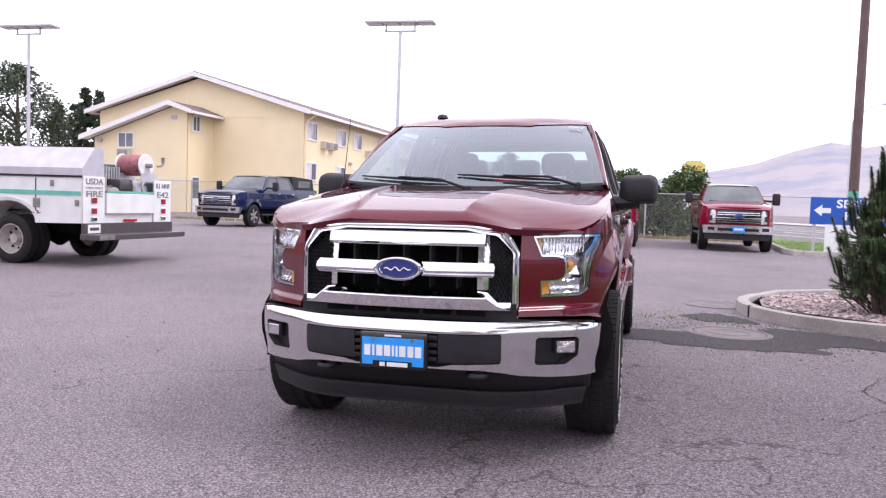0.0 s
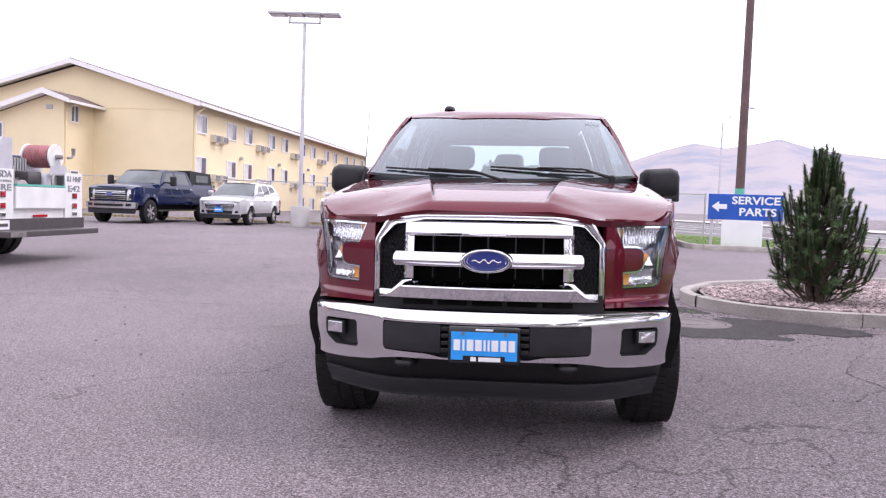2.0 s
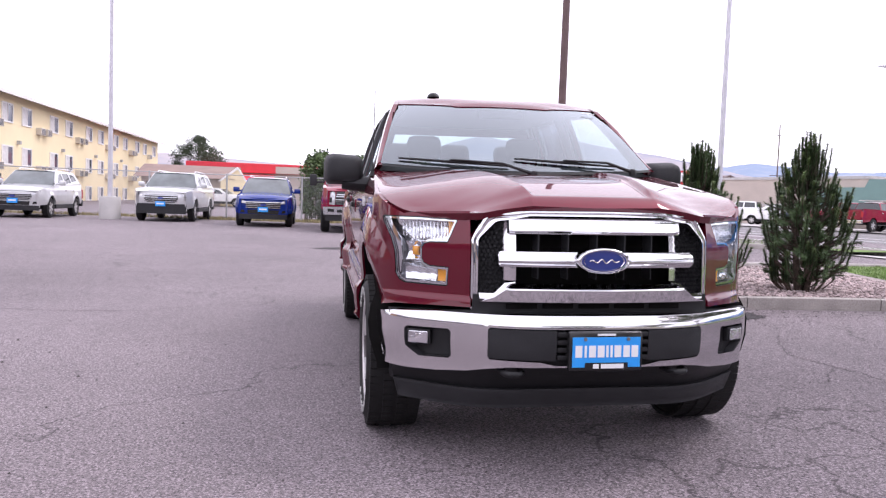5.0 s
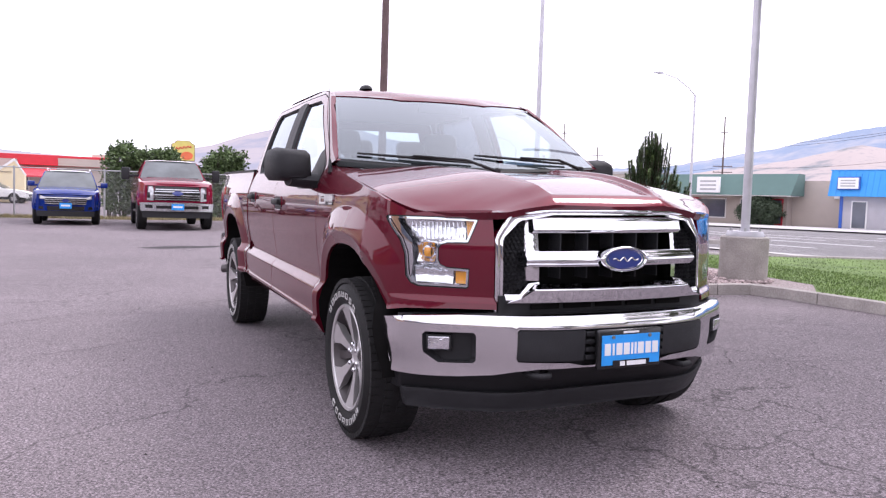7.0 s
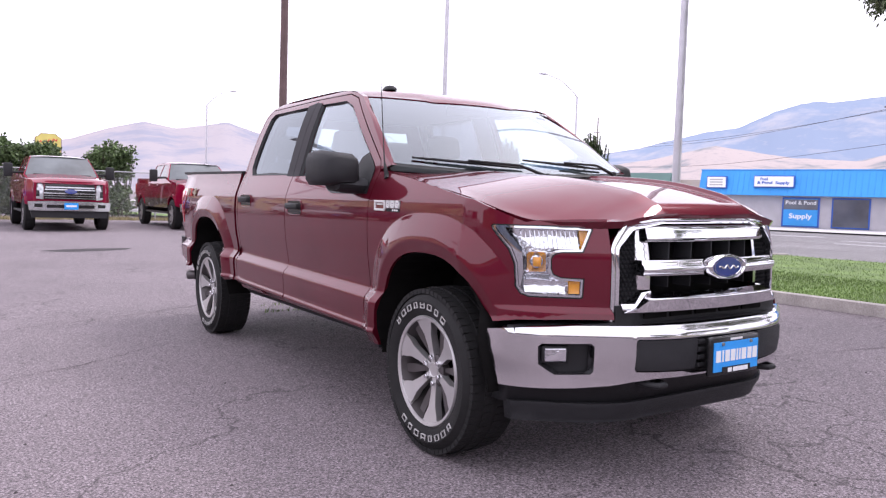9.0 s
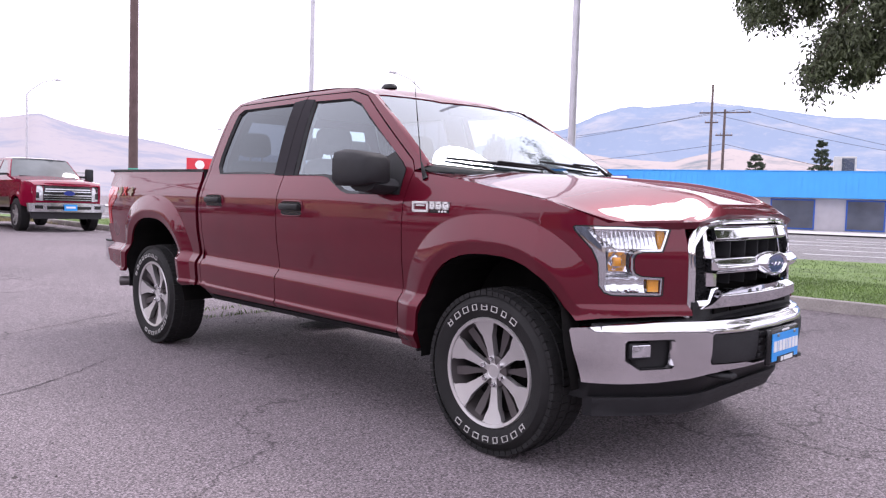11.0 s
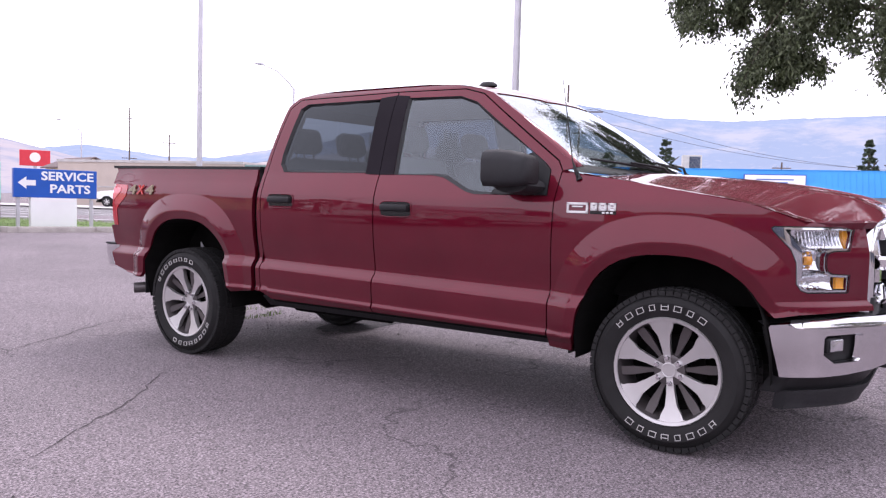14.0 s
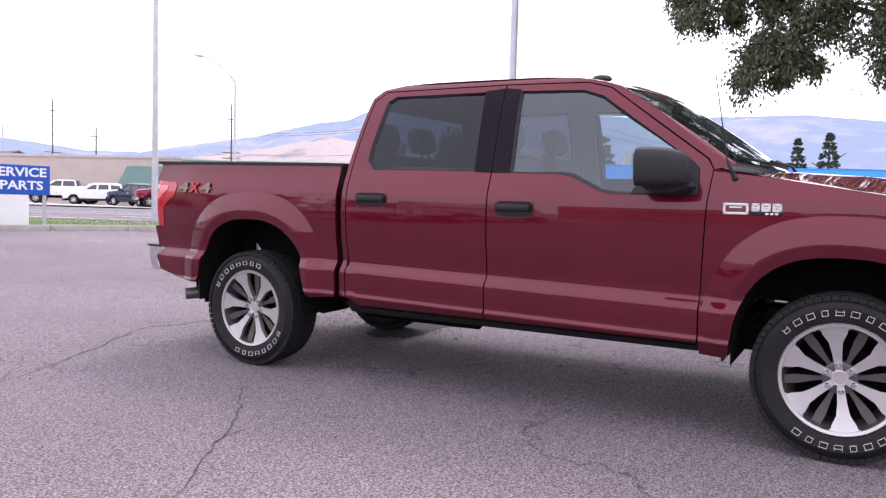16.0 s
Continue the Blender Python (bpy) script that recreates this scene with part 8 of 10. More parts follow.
def build_grass(name, boxes, count, h0, h1, material, label, dens=None, seed=7, width=0.006, dz=0.11):
    rng = np.random.default_rng(seed)
    verts, faces = [], []
    for x0, x1, y0, y1, n, poly in boxes:
        for _ in range(n):
            x, y = rng.uniform(x0, x1), rng.uniform(y0, y1)
            if poly and not inside(x, y, poly):
                continue
            h = rng.uniform(h0, h1)
            a = rng.uniform(0, 6.28)
            dx, dy = width * math.cos(a), width * math.sin(a)
            lx, ly = rng.normal() * h * 0.35, rng.normal() * h * 0.35
            z = gh(x, y) + dz
            k = len(verts)
            verts += [(x - dx, y - dy, z), (x + dx, y + dy, z), (x + dx * 0.7 + lx * 0.4, y + dy * 0.7 + ly * 0.4, z + h * 0.6), (x + lx, y + ly, z + h)]
            faces += [(k, k + 1, k + 2), (k, k + 2, k + 3)]
    me = bpy.data.meshes.new(name)
    me.from_pydata(verts, [], faces)
    me.materials.append(material)
    tagged(new(name, me), label, "grass", kind="stuff")


V1 = [(6.68, -8), (6.68, 3.6), (7.6, 4.5), (8.5, 9.6), (10.0, 9.9), (14.9, 8.3), (17, -2), (19, -8)]
V2 = [(15.4, 14.8), (12, 15.8), (9.25, 16.95), (7.95, 17.85), (6.25, 18.4), (5.1, 18.6), (5.0, 19.2), (5.4, 27.0), (9, 27), (13.5, 18.5)]
build_grass("grass", [(6.6, 10, -6, 9.9, 42000, V1), (10, 18, -6, 9.9, 16000, V1), (5, 15.4, 14.7, 27, 16000, V2)], 0, 0.02, 0.048, M["grass"], "short mown green grass on the verges", width=0.007)
build_grass("dry_grass", [(-6, 5.4, 26.9, 28.6, 7000, None), (-30, -6, 27.6, 29, 7000, None), (5.0, 9, 24, 29, 3000, None)], 0, 0.04, 0.15, M["dry_grass"], "dry yellow weeds along the fence line", seed=9, width=0.012, dz=-0.01)
build_grass("weeds", [(0.0, 2.3, 4.9, 5.05, 160, None), (-0.1, 0.9, 4.52, 4.6, 120, None)], 0, 0.02, 0.06, M["grass"], "small green weeds in a pavement crack", seed=4, width=0.004, dz=0.0)

# ---- other vehicles ----
M["auto_glass"] = surf("car_window", (0.022, 0.026, 0.03), 0.05, var=0.2, scale=2, spec=0.9)
M["screen_glass"] = surf("car_windscreen", (0.10, 0.115, 0.12), 0.06, var=0.35, scale=1.6, spec=0.9)
M["far_chrome"] = surf("car_chrome", (0.50, 0.50, 0.52), 0.2, 0.85, var=0.1, scale=6)
M["lamp_clear"] = surf("car_lamp", (0.55, 0.55, 0.57), 0.15, 0.5, var=0.35, scale=14)
M["navy"] = gloss_paint("navy_paint", (0.010, 0.016, 0.058), 0.0)
M["silver"] = gloss_paint("silver_paint", (0.60, 0.60, 0.61), 0.45)
M["blue"] = gloss_paint("bright_blue_paint", (0.006, 0.026, 0.20), 0.0)
M["red"] = gloss_paint("ruby_red_paint", (0.20, 0.006, 0.028), 0.0)
M["bronze"] = gloss_paint("bronze_paint", (0.13, 0.10, 0.085), 0.2)
M["white"] = gloss_paint("white_paint", (0.78, 0.78, 0.77), 0.0, 0.4)

SPECS = {
    "pickup": dict(L=6.25, w=1.005, fa=0.98, ra=5.04, wr=0.43, zb=0.55, top=[(0.04, 1.22), (0.25, 1.30), (1.45, 1.42), (1.75, 1.44), (4.18, 1.46), (4.22, 1.50), (6.10, 1.52), (6.22, 1.46)], cow=1.62, belt=1.44, roof=2.02, rf=2.30, rr=3.95, rb=4.14, wins=[[(1.95, 1.47), (2.95, 1.47), (2.95, 1.92), (2.48, 1.90)], [(3.05, 1.47), (4.00, 1.47), (3.92, 1.90), (3.05, 1.92)]], doors=(1.70, 3.0, 4.10), tall=True),
    "escape": dict(L=4.52, w=0.92, fa=0.90, ra=3.59, wr=0.345, zb=0.38, top=[(0.05, 0.90), (0.3, 0.99), (1.0, 1.06), (1.45, 1.10), (2.6, 1.14), (4.1, 1.22), (4.48, 1.18)], cow=1.22, belt=1.10, roof=1.67, rf=2.05, rr=3.95, rb=4.42, wins=[[(1.72, 1.15), (2.48, 1.17), (2.48, 1.53), (2.20, 1.50)], [(2.56, 1.18), (3.30, 1.22), (3.22, 1.54), (2.56, 1.54)], [(3.38, 1.24), (4.02, 1.32), (3.80, 1.50), (3.36, 1.53)]], doors=(1.45, 2.52, 3.36), tall=False),
    "explorer": dict(L=5.0, w=1.0, fa=0.98, ra=3.85, wr=0.375, zb=0.40, top=[(0.05, 1.02), (0.3, 1.10), (1.1, 1.17), (1.55, 1.19), (3.0, 1.22), (4.6, 1.26), (4.95, 1.22)], cow=1.40, belt=1.19, roof=1.78, rf=2.15, rr=4.55, rb=4.9, wins=[[(1.90, 1.24), (2.72, 1.25), (2.72, 1.64), (2.40, 1.61)], [(2.86, 1.25), (3.66, 1.27), (3.62, 1.65), (2.86, 1.65)], [(3.84, 1.28), (4.62, 1.32), (4.46, 1.60), (3.80, 1.64)]], doors=(1.6, 2.8, 3.75), tall=False),
    "sedan": dict(L=4.7, w=0.9, fa=0.95, ra=3.65, wr=0.33, zb=0.33, top=[(0.05, 0.72), (0.4, 0.84), (1.2, 0.95), (1.5, 0.97), (3.9, 1.02), (4.65, 0.98)], cow=1.45, belt=0.97, roof=1.43, rf=2.25, rr=3.3, rb=4.05, wins=[[(1.95, 1.0), (2.7, 1.0), (2.7, 1.33), (2.38, 1.30)], [(2.78, 1.0), (3.55, 1.02), (3.25, 1.30), (2.78, 1.33)]], doors=(1.7, 2.74, 3.6), tall=False),
}
WHEELS = {}


def small_wheel(parent, m, r):
    if r not in WHEELS:
        w = 0.26 if r > 0.38 else 0.22
        k = r * 0.64
        tyre = lathe(bmesh.new(), [(-w / 2, k), (-w / 2 - 0.005, r * 0.85), (-w / 2 + 0.03, r), (w / 2 - 0.03, r), (w / 2 + 0.005, r * 0.85), (w / 2, k)], 28, "x")
        rim = lathe(bmesh.new(), [(w / 2, k), (w / 2 - 0.012, k - 0.015), (0.0, k - 0.03), (-0.02, 0.0)], 28, "x")
        spoke = bmesh.new()
        for a in range(6):
            mm = pose(0, 0, 0, 60 * a, 0, 0)
            box(spoke, w / 2 - 0.05, w / 2 - 0.015, -0.035, 0.035, 0.04, k - 0.012, m=mm)
        lathe(spoke, [(w / 2 - 0.06, 0.075), (w / 2 - 0.01, 0.07), (w / 2 - 0.005, 0.0)], 14, "x")
        obs = []
        for nm, b, mt in (("tyre", tyre, "rubber"), ("rim", rim, "alloy_dark"), ("spokes", spoke, "alloy")):
            me = bpy.data.meshes.new(nm)
            b.to_mesh(me)
            b.free()
            me.materials.append(M[mt])
            smooth(me, 40)
            obs.append(me)
        WHEELS[r] = obs
    wh = new("wheel", WHEELS[r][0])
    wh.parent, wh.matrix_basis = parent, m
    for nm, me in (("rim", WHEELS[r][1]), ("spokes", WHEELS[r][2])):
        o = new(nm, me)
        o.parent = wh
    return wh


def car(name, label, m, kind, paint, group="vehicles parked in the lot", category="car", step=0.09, front="far_chrome", cap=False, lower=None, plate=True, simple=False):
    S = SPECS[kind]
    L, w, fa, ra, wr, zb, belt, roof = S["L"], S["w"], S["fa"], S["ra"], S["wr"], S["zb"], S["belt"], S["roof"]
    b = thing(name, label, category, group, m=m)
    P = M[paint]
    topz = lambda y: float(np.interp(y, [p[0] for p in S["top"]], [p[1] for p in S["top"]]))

    def W(y, z):
        x = w * float(np.interp((z - zb) / (belt - zb), [0, 0.25, 0.6, 0.85, 1.0, 1.02], [0.94, 0.98, 0.985, 0.97, 0.925, 0.92]))
        x -= w * 0.16 * ease(0.65, 0.0, y) ** 1.5 + w * 0.07 * ease(L - 0.5, L, y) ** 2
        for cy in (fa, ra):
            d = math.hypot(y - cy, z - wr)
            x += 0.025 * (1 - ease(wr * 1.32, wr * 1.5, d))
        return x

    def GW(z):
        return w * (0.925 - 0.225 * (z - belt) / (roof - belt))

    arch = lambda c: [(c - wr * 1.18 * math.cos(t), wr + wr * 1.22 * math.sin(t)) for t in (math.pi * k / 12 for k in range(13)) if wr + wr * 1.22 * math.sin(t) > zb + 0.02]
    for s in (-1, 1):
        fl = s < 0
        low = [(0.10, zb + 0.05)] + arch(fa) + arch(ra) + [(L - 0.12, zb + 0.08), (L - 0.02, zb + 0.35), (L - 0.04, topz(L) - 0.1)]
        top = [(y, z) for y, z in S["top"][::-1]]
        bm = bmesh.new()
        skin(bm, low + top, lambda u, v: (s * W(u, v), u, v), step, lip=Vector((-s * 0.06, 0, 0)), flip=fl)
        sd = part("body_side", bm, P, b, soft=40)
        for y in S["doors"]:
            part("door_gap", prism(bmesh.new(), [(s * (W(y, z) + 0.002), z) for z in (zb + 0.12, belt - 0.04)] + [(s * (W(y, z) - 0.02), z) for z in (belt - 0.04, zb + 0.12)], y - 0.006, y + 0.006), M["black"], sd)
        for y in S["doors"][1:]:
            x_ = W(y - 0.12, belt - 0.16)
            part("handle", boxed(s * x_ - 0.02, s * x_ + 0.02, y - 0.24, y - 0.06, belt - 0.18, belt - 0.145, bevel=0.008), M["chrome"] if kind != "sedan" else P, sd)
        # upper side with windows
        gh_out = [(S["cow"] + 0.1, belt - 0.02), (S["rb"], belt - 0.0), (S["rr"] + 0.08, roof - 0.12), (S["rr"] - 0.05, roof - 0.055), (S["rf"] + 0.1, roof - 0.05), (S["rf"] - 0.05, roof - 0.09)]
        bm = bmesh.new()
        skin(bm, gh_out, lambda u, v: (s * GW(v), u, v), step, holes=S["wins"], lip=Vector((-s * 0.03, 0, 0)), flip=fl)
        up = part("cab_side", bm, P, b, soft=40)
        for win in S["wins"]:
            bm = bmesh.new()
            skin(bm, win, lambda u, v: (s * (GW(v) - 0.012), u, v), 0.3, flip=fl)
            part("window", bm, M["auto_glass"], up)
        mx = (s * (w + (0.26 if S["tall"] else 0.10)), S["cow"] + 0.42, belt + 0.10)
        bm = boxed(mx[0] - (0.11 if S["tall"] else 0.10), mx[0] + 0.11, mx[1] - 0.07, mx[1] + 0.07, mx[2] - (0.16 if S["tall"] else 0.08), mx[2] + (0.20 if S["tall"] else 0.09), bevel=0.04)
        tube(bm, [(s * GW(belt) * 0.97, mx[1], mx[2] - 0.03), (mx[0], mx[1], mx[2] - 0.05)], 0.035, 6)
        part("mirror", bm, M["black_soft"] if S["tall"] else P, b, soft=40)
        if S["tall"]:
            part("running_board", boxed(s * (w - 0.12) - 0.09, s * (w - 0.12) + 0.09, fa + 0.6, ra - 0.6, 0.44, 0.49, bevel=0.01), M["alloy_dark"], b)
        else:
            part("sill_trim", boxed(s * (w - 0.03) - 0.025, s * (w - 0.03) + 0.025, fa + wr * 1.25, ra - wr * 1.25, zb - 0.06, zb + 0.08, bevel=0.015), M["black_soft"], b)
        for cy in (fa, ra):
            small_wheel(b, Matrix.Translation((s * (w - 0.13), cy, wr)) @ pose(0, 0, 0, 10 * cy, 0, 0 if s > 0 else 180), wr)
    # top surfaces
    hz = lambda x, y: topz(y) + 0.05 * (1 - (abs(x) / (w * 0.93)) ** 3) * ease(0.0, 0.35, y)
    n = 10
    bm = bmesh.new()
    rows = []
    for k in range(n + 1):
        y = 0.04 + (S["cow"] + 0.15 - 0.04) * k / n
        rows.append([bm.verts.new((W(y, topz(y)) * f, y, hz(W(y, topz(y)) * f, y))) for f in np.linspace(-1, 1, 13)])
    for r0, r1 in zip(rows, rows[1:]):
        for k in range(12):
            bm.faces.new((r0[k], r0[k + 1], r1[k + 1], r1[k]))
    part("bonnet", bm, P, b, soft=50)

    def loft(a, c, ya, za, yc, zc, bulge, mat_, nm):
        bm = bmesh.new()
        rows = []
        for k in range(7):
            f = k / 6
            hw = a + (c - a) * f
            rows.append([bm.verts.new((hw * g, ya + (yc - ya) * f + bulge * (g * g - 1) * (1 - 0.3 * f), za + (zc - za) * f + 0.03 * math.sin(math.pi * f))) for g in np.linspace(-1, 1, 11)])
        for r0, r1 in zip(rows, rows[1:]):
            for k in range(10):
                bm.faces.new((r0[k], r0[k + 1], r1[k + 1], r1[k]))
        return part(nm, bm, M[mat_], b, soft=60)

    loft(GW(belt) * 0.95, GW(roof - 0.07) * 0.96, S["cow"] + 0.12, belt + 0.0, S["rf"], roof - 0.065, 0.16, "screen_glass", "windscreen")
    loft(GW(belt) * 0.95, GW(roof - 0.1) * 0.95, S["rb"] - 0.01, belt, S["rr"] + 0.05, roof - 0.09, -0.06, "auto_glass", "back_window")
    bm = bmesh.new()
    rows = []
    for k in range(9):
        y = S["rf"] - 0.04 + (S["rr"] + 0.10 - S["rf"]) * k / 8
        e = 0.05 * (abs(k - 4) / 4) ** 2.5
        rows.append([bm.verts.new((GW(roof - 0.05) * 1.0 * g, y - (0.10 * (1 - g * g) if k == 0 else 0), roof - e - 0.045 * abs(g) ** 4)) for g in np.linspace(-1, 1, 11)])
    for r0, r1 in zip(rows, rows[1:]):
        for k in range(10):
            bm.faces.new((r0[k], r0[k + 1], r1[k + 1], r1[k]))
    part("roof", bm, P, b, soft=50)
    if not S["tall"] and kind != "sedan":
        for s in (-1, 1):
            part("roof_rail", tube(bmesh.new(), [(s * GW(roof) * 0.94, S["rf"] + 0.2, roof - 0.03), (s * GW(roof) * 0.94, S["rf"] + 0.35, roof + 0.03), (s * GW(roof) * 0.94, S["rr"] - 0.25, roof + 0.02), (s * GW(roof) * 0.94, S["rr"] - 0.1, roof - 0.03)], 0.018, 6), M["satin"], b)
    if S["tall"]:
        bm = bmesh.new()
        box(bm, -w * 0.86, w * 0.86, 4.2, L - 0.05, 0.95, 1.0)
        for s in (-1, 1):
            box(bm, s * w * 0.85 - 0.04, s * w * 0.85 + 0.04, 4.2, L - 0.05, 1.0, 1.50)
        part("load_bed", bm, M["black_soft"], b)
        part("cab_back", boxed(-GW(belt), GW(belt), 4.1, 4.16, zb + 0.1, belt), P, b)
        part("bed_front", boxed(-w * 0.9, w * 0.9, 4.20, 4.24, zb + 0.1, 1.49), P, b)
    part("tailgate", boxed(-w * 0.86, w * 0.86, L - 0.06, L - 0.01, zb + 0.25, topz(L) - 0.02, bevel=0.02), P, b)
    part("rear_bumper", boxed(-w * 0.93, w * 0.93, L - 0.1, L + 0.06, zb - 0.02, zb + 0.22, bevel=0.03), M["satin"] if S["tall"] else M["black_soft"], b)
    # front end
    hf = S["top"][0][1]
    yf = lambda x: 0.03 + 0.16 * (abs(x) / w) ** 2.6
    def fp(nm, poly, d, mat_, lip=0.05, par=b, st=0.08, lab=""):
        bm = bmesh.new()
        skin(bm, poly, lambda u, v: (u, yf(u) - d + 0.05 * ease(zb + 0.4, hf + 0.05, v), v), st, lip=Vector((0, lip, 0)))
        return part(nm, bm, M[mat_], par, lab, soft=45)
    mr = lambda pts: pts + [(-x, z) for x, z in pts[::-1]]
    H = hf - zb
    if S["tall"]:
        fp("front_panel", mr([(w * 0.84, zb + 0.22), (w * 0.86, hf + 0.0), (w * 0.5, hf + 0.06)]), 0.0, paint)
        gr = fp("grille", mr([(0.60, zb + 0.27), (0.60, zb + 0.50), (0.56, hf - 0.02)]), 0.03, "gloss_black", lab="black grille with chrome bars")
        for z0, z1, x1 in ((zb + 0.555, zb + 0.585, 0.56), (zb + 0.50, zb + 0.525, 0.58), (zb + 0.405, zb + 0.43, 0.60), (zb + 0.35, zb + 0.365, 0.60), (zb + 0.29, zb + 0.305, 0.58)):
            if z1 < hf:
                fp("grille_bar", mr([(x1, z0), (x1, z1)]), 0.07, front, par=gr)
        fp("badge", [(0.14 * math.cos(t), zb + 0.47 + 0.06 * math.sin(t)) for t in (2 * math.pi * k / 20 for k in range(20))], 0.10, "oval_blue", par=gr)
        for s in (-1, 1):
            lampp = [(s * x, z) for x, z in ((0.61, zb + 0.26), (0.83, zb + 0.28), (0.855, zb + 0.5), (0.855, hf - 0.03), (0.64, hf - 0.02), (0.61, hf - 0.1))]
            hl = fp("headlamp", lampp if s > 0 else lampp[::-1], 0.025, "lamp_clear", lab="clear headlamp")
            inn = [(s * x, z) for x, z in ((0.70, zb + 0.33), (0.80, zb + 0.33), (0.80, zb + 0.48), (0.70, zb + 0.48))]
            fp("lamp_unit", inn if s > 0 else inn[::-1], 0.04, "gloss_black", par=hl)
        bp = fp("front_bumper", mr([(w * 0.93, zb - 0.02), (w * 0.955, zb + 0.20), (0.4, zb + 0.22)]), 0.13, front, lip=0.16, lab="chrome front bumper")
        fp("bumper_slot", mr([(0.55, zb + 0.05), (0.55, zb + 0.13)]), 0.136, "gloss_black", par=bp)
        for s in (-1, 1):
            q = [(s * 0.64, zb + 0.06), (s * 0.82, zb + 0.06), (s * 0.82, zb + 0.15), (s * 0.64, zb + 0.15)]
            fp("fog_lamp", q if s > 0 else q[::-1], 0.137, "gloss_black", par=bp)
        fp("air_dam", mr([(w * 0.86, zb - 0.20), (w * 0.9, zb + 0.0)]), 0.06, "black_soft", lip=0.1)
        pz = zb + 0.02
        part("cowl_strip", boxed(-0.7, 0.7, S["cow"] - 0.03, S["cow"] + 0.12, belt - 0.0, belt + 0.035), M["black_soft"], b)
    else:
        fp("front_panel", mr([(w * 0.84, zb - 0.02), (w * 0.86, zb + 0.35), (w * 0.80, hf), (w * 0.4, hf + 0.045)]), 0.0, paint)
        gr = fp("grille", mr([(0.46, zb + H * 0.42), (0.56, zb + H * 0.62), (0.54, zb + H * 0.86)]), 0.02, "gloss_black", lab="black grille with bright bars")
        for f0, f1 in ((0.79, 0.84), (0.68, 0.72), (0.57, 0.61), (0.46, 0.50)):
            fp("grille_bar", mr([(0.54, zb + H * f0), (0.55, zb + H * f1)]), 0.05, front, par=gr)
        fp("badge", [(0.10 * math.cos(t), zb + H * 0.66 + 0.042 * math.sin(t)) for t in (2 * math.pi * k / 18 for k in range(18))], 0.075, "oval_blue", par=gr)
        for s in (-1, 1):
            lampp = [(s * x, z) for x, z in ((0.54, zb + H * 0.72), (0.74, zb + H * 0.76), (0.80, zb + H * 0.99), (0.70, zb + H * 0.97), (0.55, zb + H * 0.84))]
            fp("headlamp", lampp if s > 0 else lampp[::-1], 0.02, "lamp_clear", lab="clear headlamp")
            q = [(s * 0.58, zb + H * 0.16), (s * 0.72, zb + H * 0.18), (s * 0.72, zb + H * 0.34), (s * 0.60, zb + H * 0.32)]
            fp("fog_lamp", q if s > 0 else q[::-1], 0.02, "gloss_black")
        fp("lower_intake", mr([(0.48, zb + H * 0.10), (0.50, zb + H * 0.34)]), 0.025, "gloss_black")
        fp("bumper_skirt", mr([(w * 0.82, zb - 0.12), (w * 0.84, zb + (0.22 if kind == "explorer" else 0.04))]), 0.03, "black_soft", lip=0.1)
        pz = zb + H * 0.22
    if plate:
        pl = part("number_plate", boxed(-0.16, 0.16, -0.17 if S["tall"] else -0.06, -0.15 if S["tall"] else -0.02, pz, pz + 0.16), M["plate_blue"], b)
        part("plate_bar", boxed(-0.12, 0.12, -0.176 if S["tall"] else -0.066, -0.171 if S["tall"] else -0.061, pz + 0.06, pz + 0.11), M["sign_white"], pl)
    for s in (-1, 1):
        part("tail_lamp", boxed(s * w * 0.88 - 0.06, s * w * 0.88 + 0.06, L - 0.1, L + 0.005, belt - 0.45, belt - 0.1, bevel=0.02), M["red_lens"], b)
    part("underbody", boxed(-w * 0.8, w * 0.8, 0.3, L - 0.2, zb - 0.08, zb + 0.3), M["under"], b)
    for cy in (fa, ra):
        part("arch_liner", boxed(-w * 0.88, w * 0.88, cy - wr * 1.15, cy + wr * 1.15, wr + 0.1, wr * 2.12), M["under"], b)
    if cap:
        part("bed_cap", prism(bmesh.new(), [(4.22, 1.50), (6.12, 1.50), (5.95, 1.98), (4.20, 2.04)], -0.80, 0.80, "yz"), M["black_soft"], b, "black canvas bed cap", soft=20)
        for s in (-1, 1):
            part("cap_window", boxed(s * 0.805 - 0.004, s * 0.805 + 0.004, 4.7, 5.75, 1.60, 1.88), M["screen_glass"], b)
    if lower:
        for s in (-1, 1):
            for y0, y1 in ((fa + wr * 1.3, ra - wr * 1.3), (ra + wr * 1.35, L - 0.15)):
                bm = bmesh.new()
                skin(bm, [(y0, zb + 0.06), (y1, zb + 0.06), (y1, zb + 0.34), (y0, zb + 0.34)], lambda u, v: (s * (W(u, v) + 0.004), u, v), 0.12, lip=Vector((-s * 0.01, 0, 0)), flip=s < 0)
                part("lower_panel", bm, M[lower], b, "bronze lower body panel")
    return b


def parked(x, y, turn=0.0):
    return Matrix.Translation((x, y, gh(x, y + 2) - 0.005)) @ pose(0, 0, 0, 0, 0, turn)


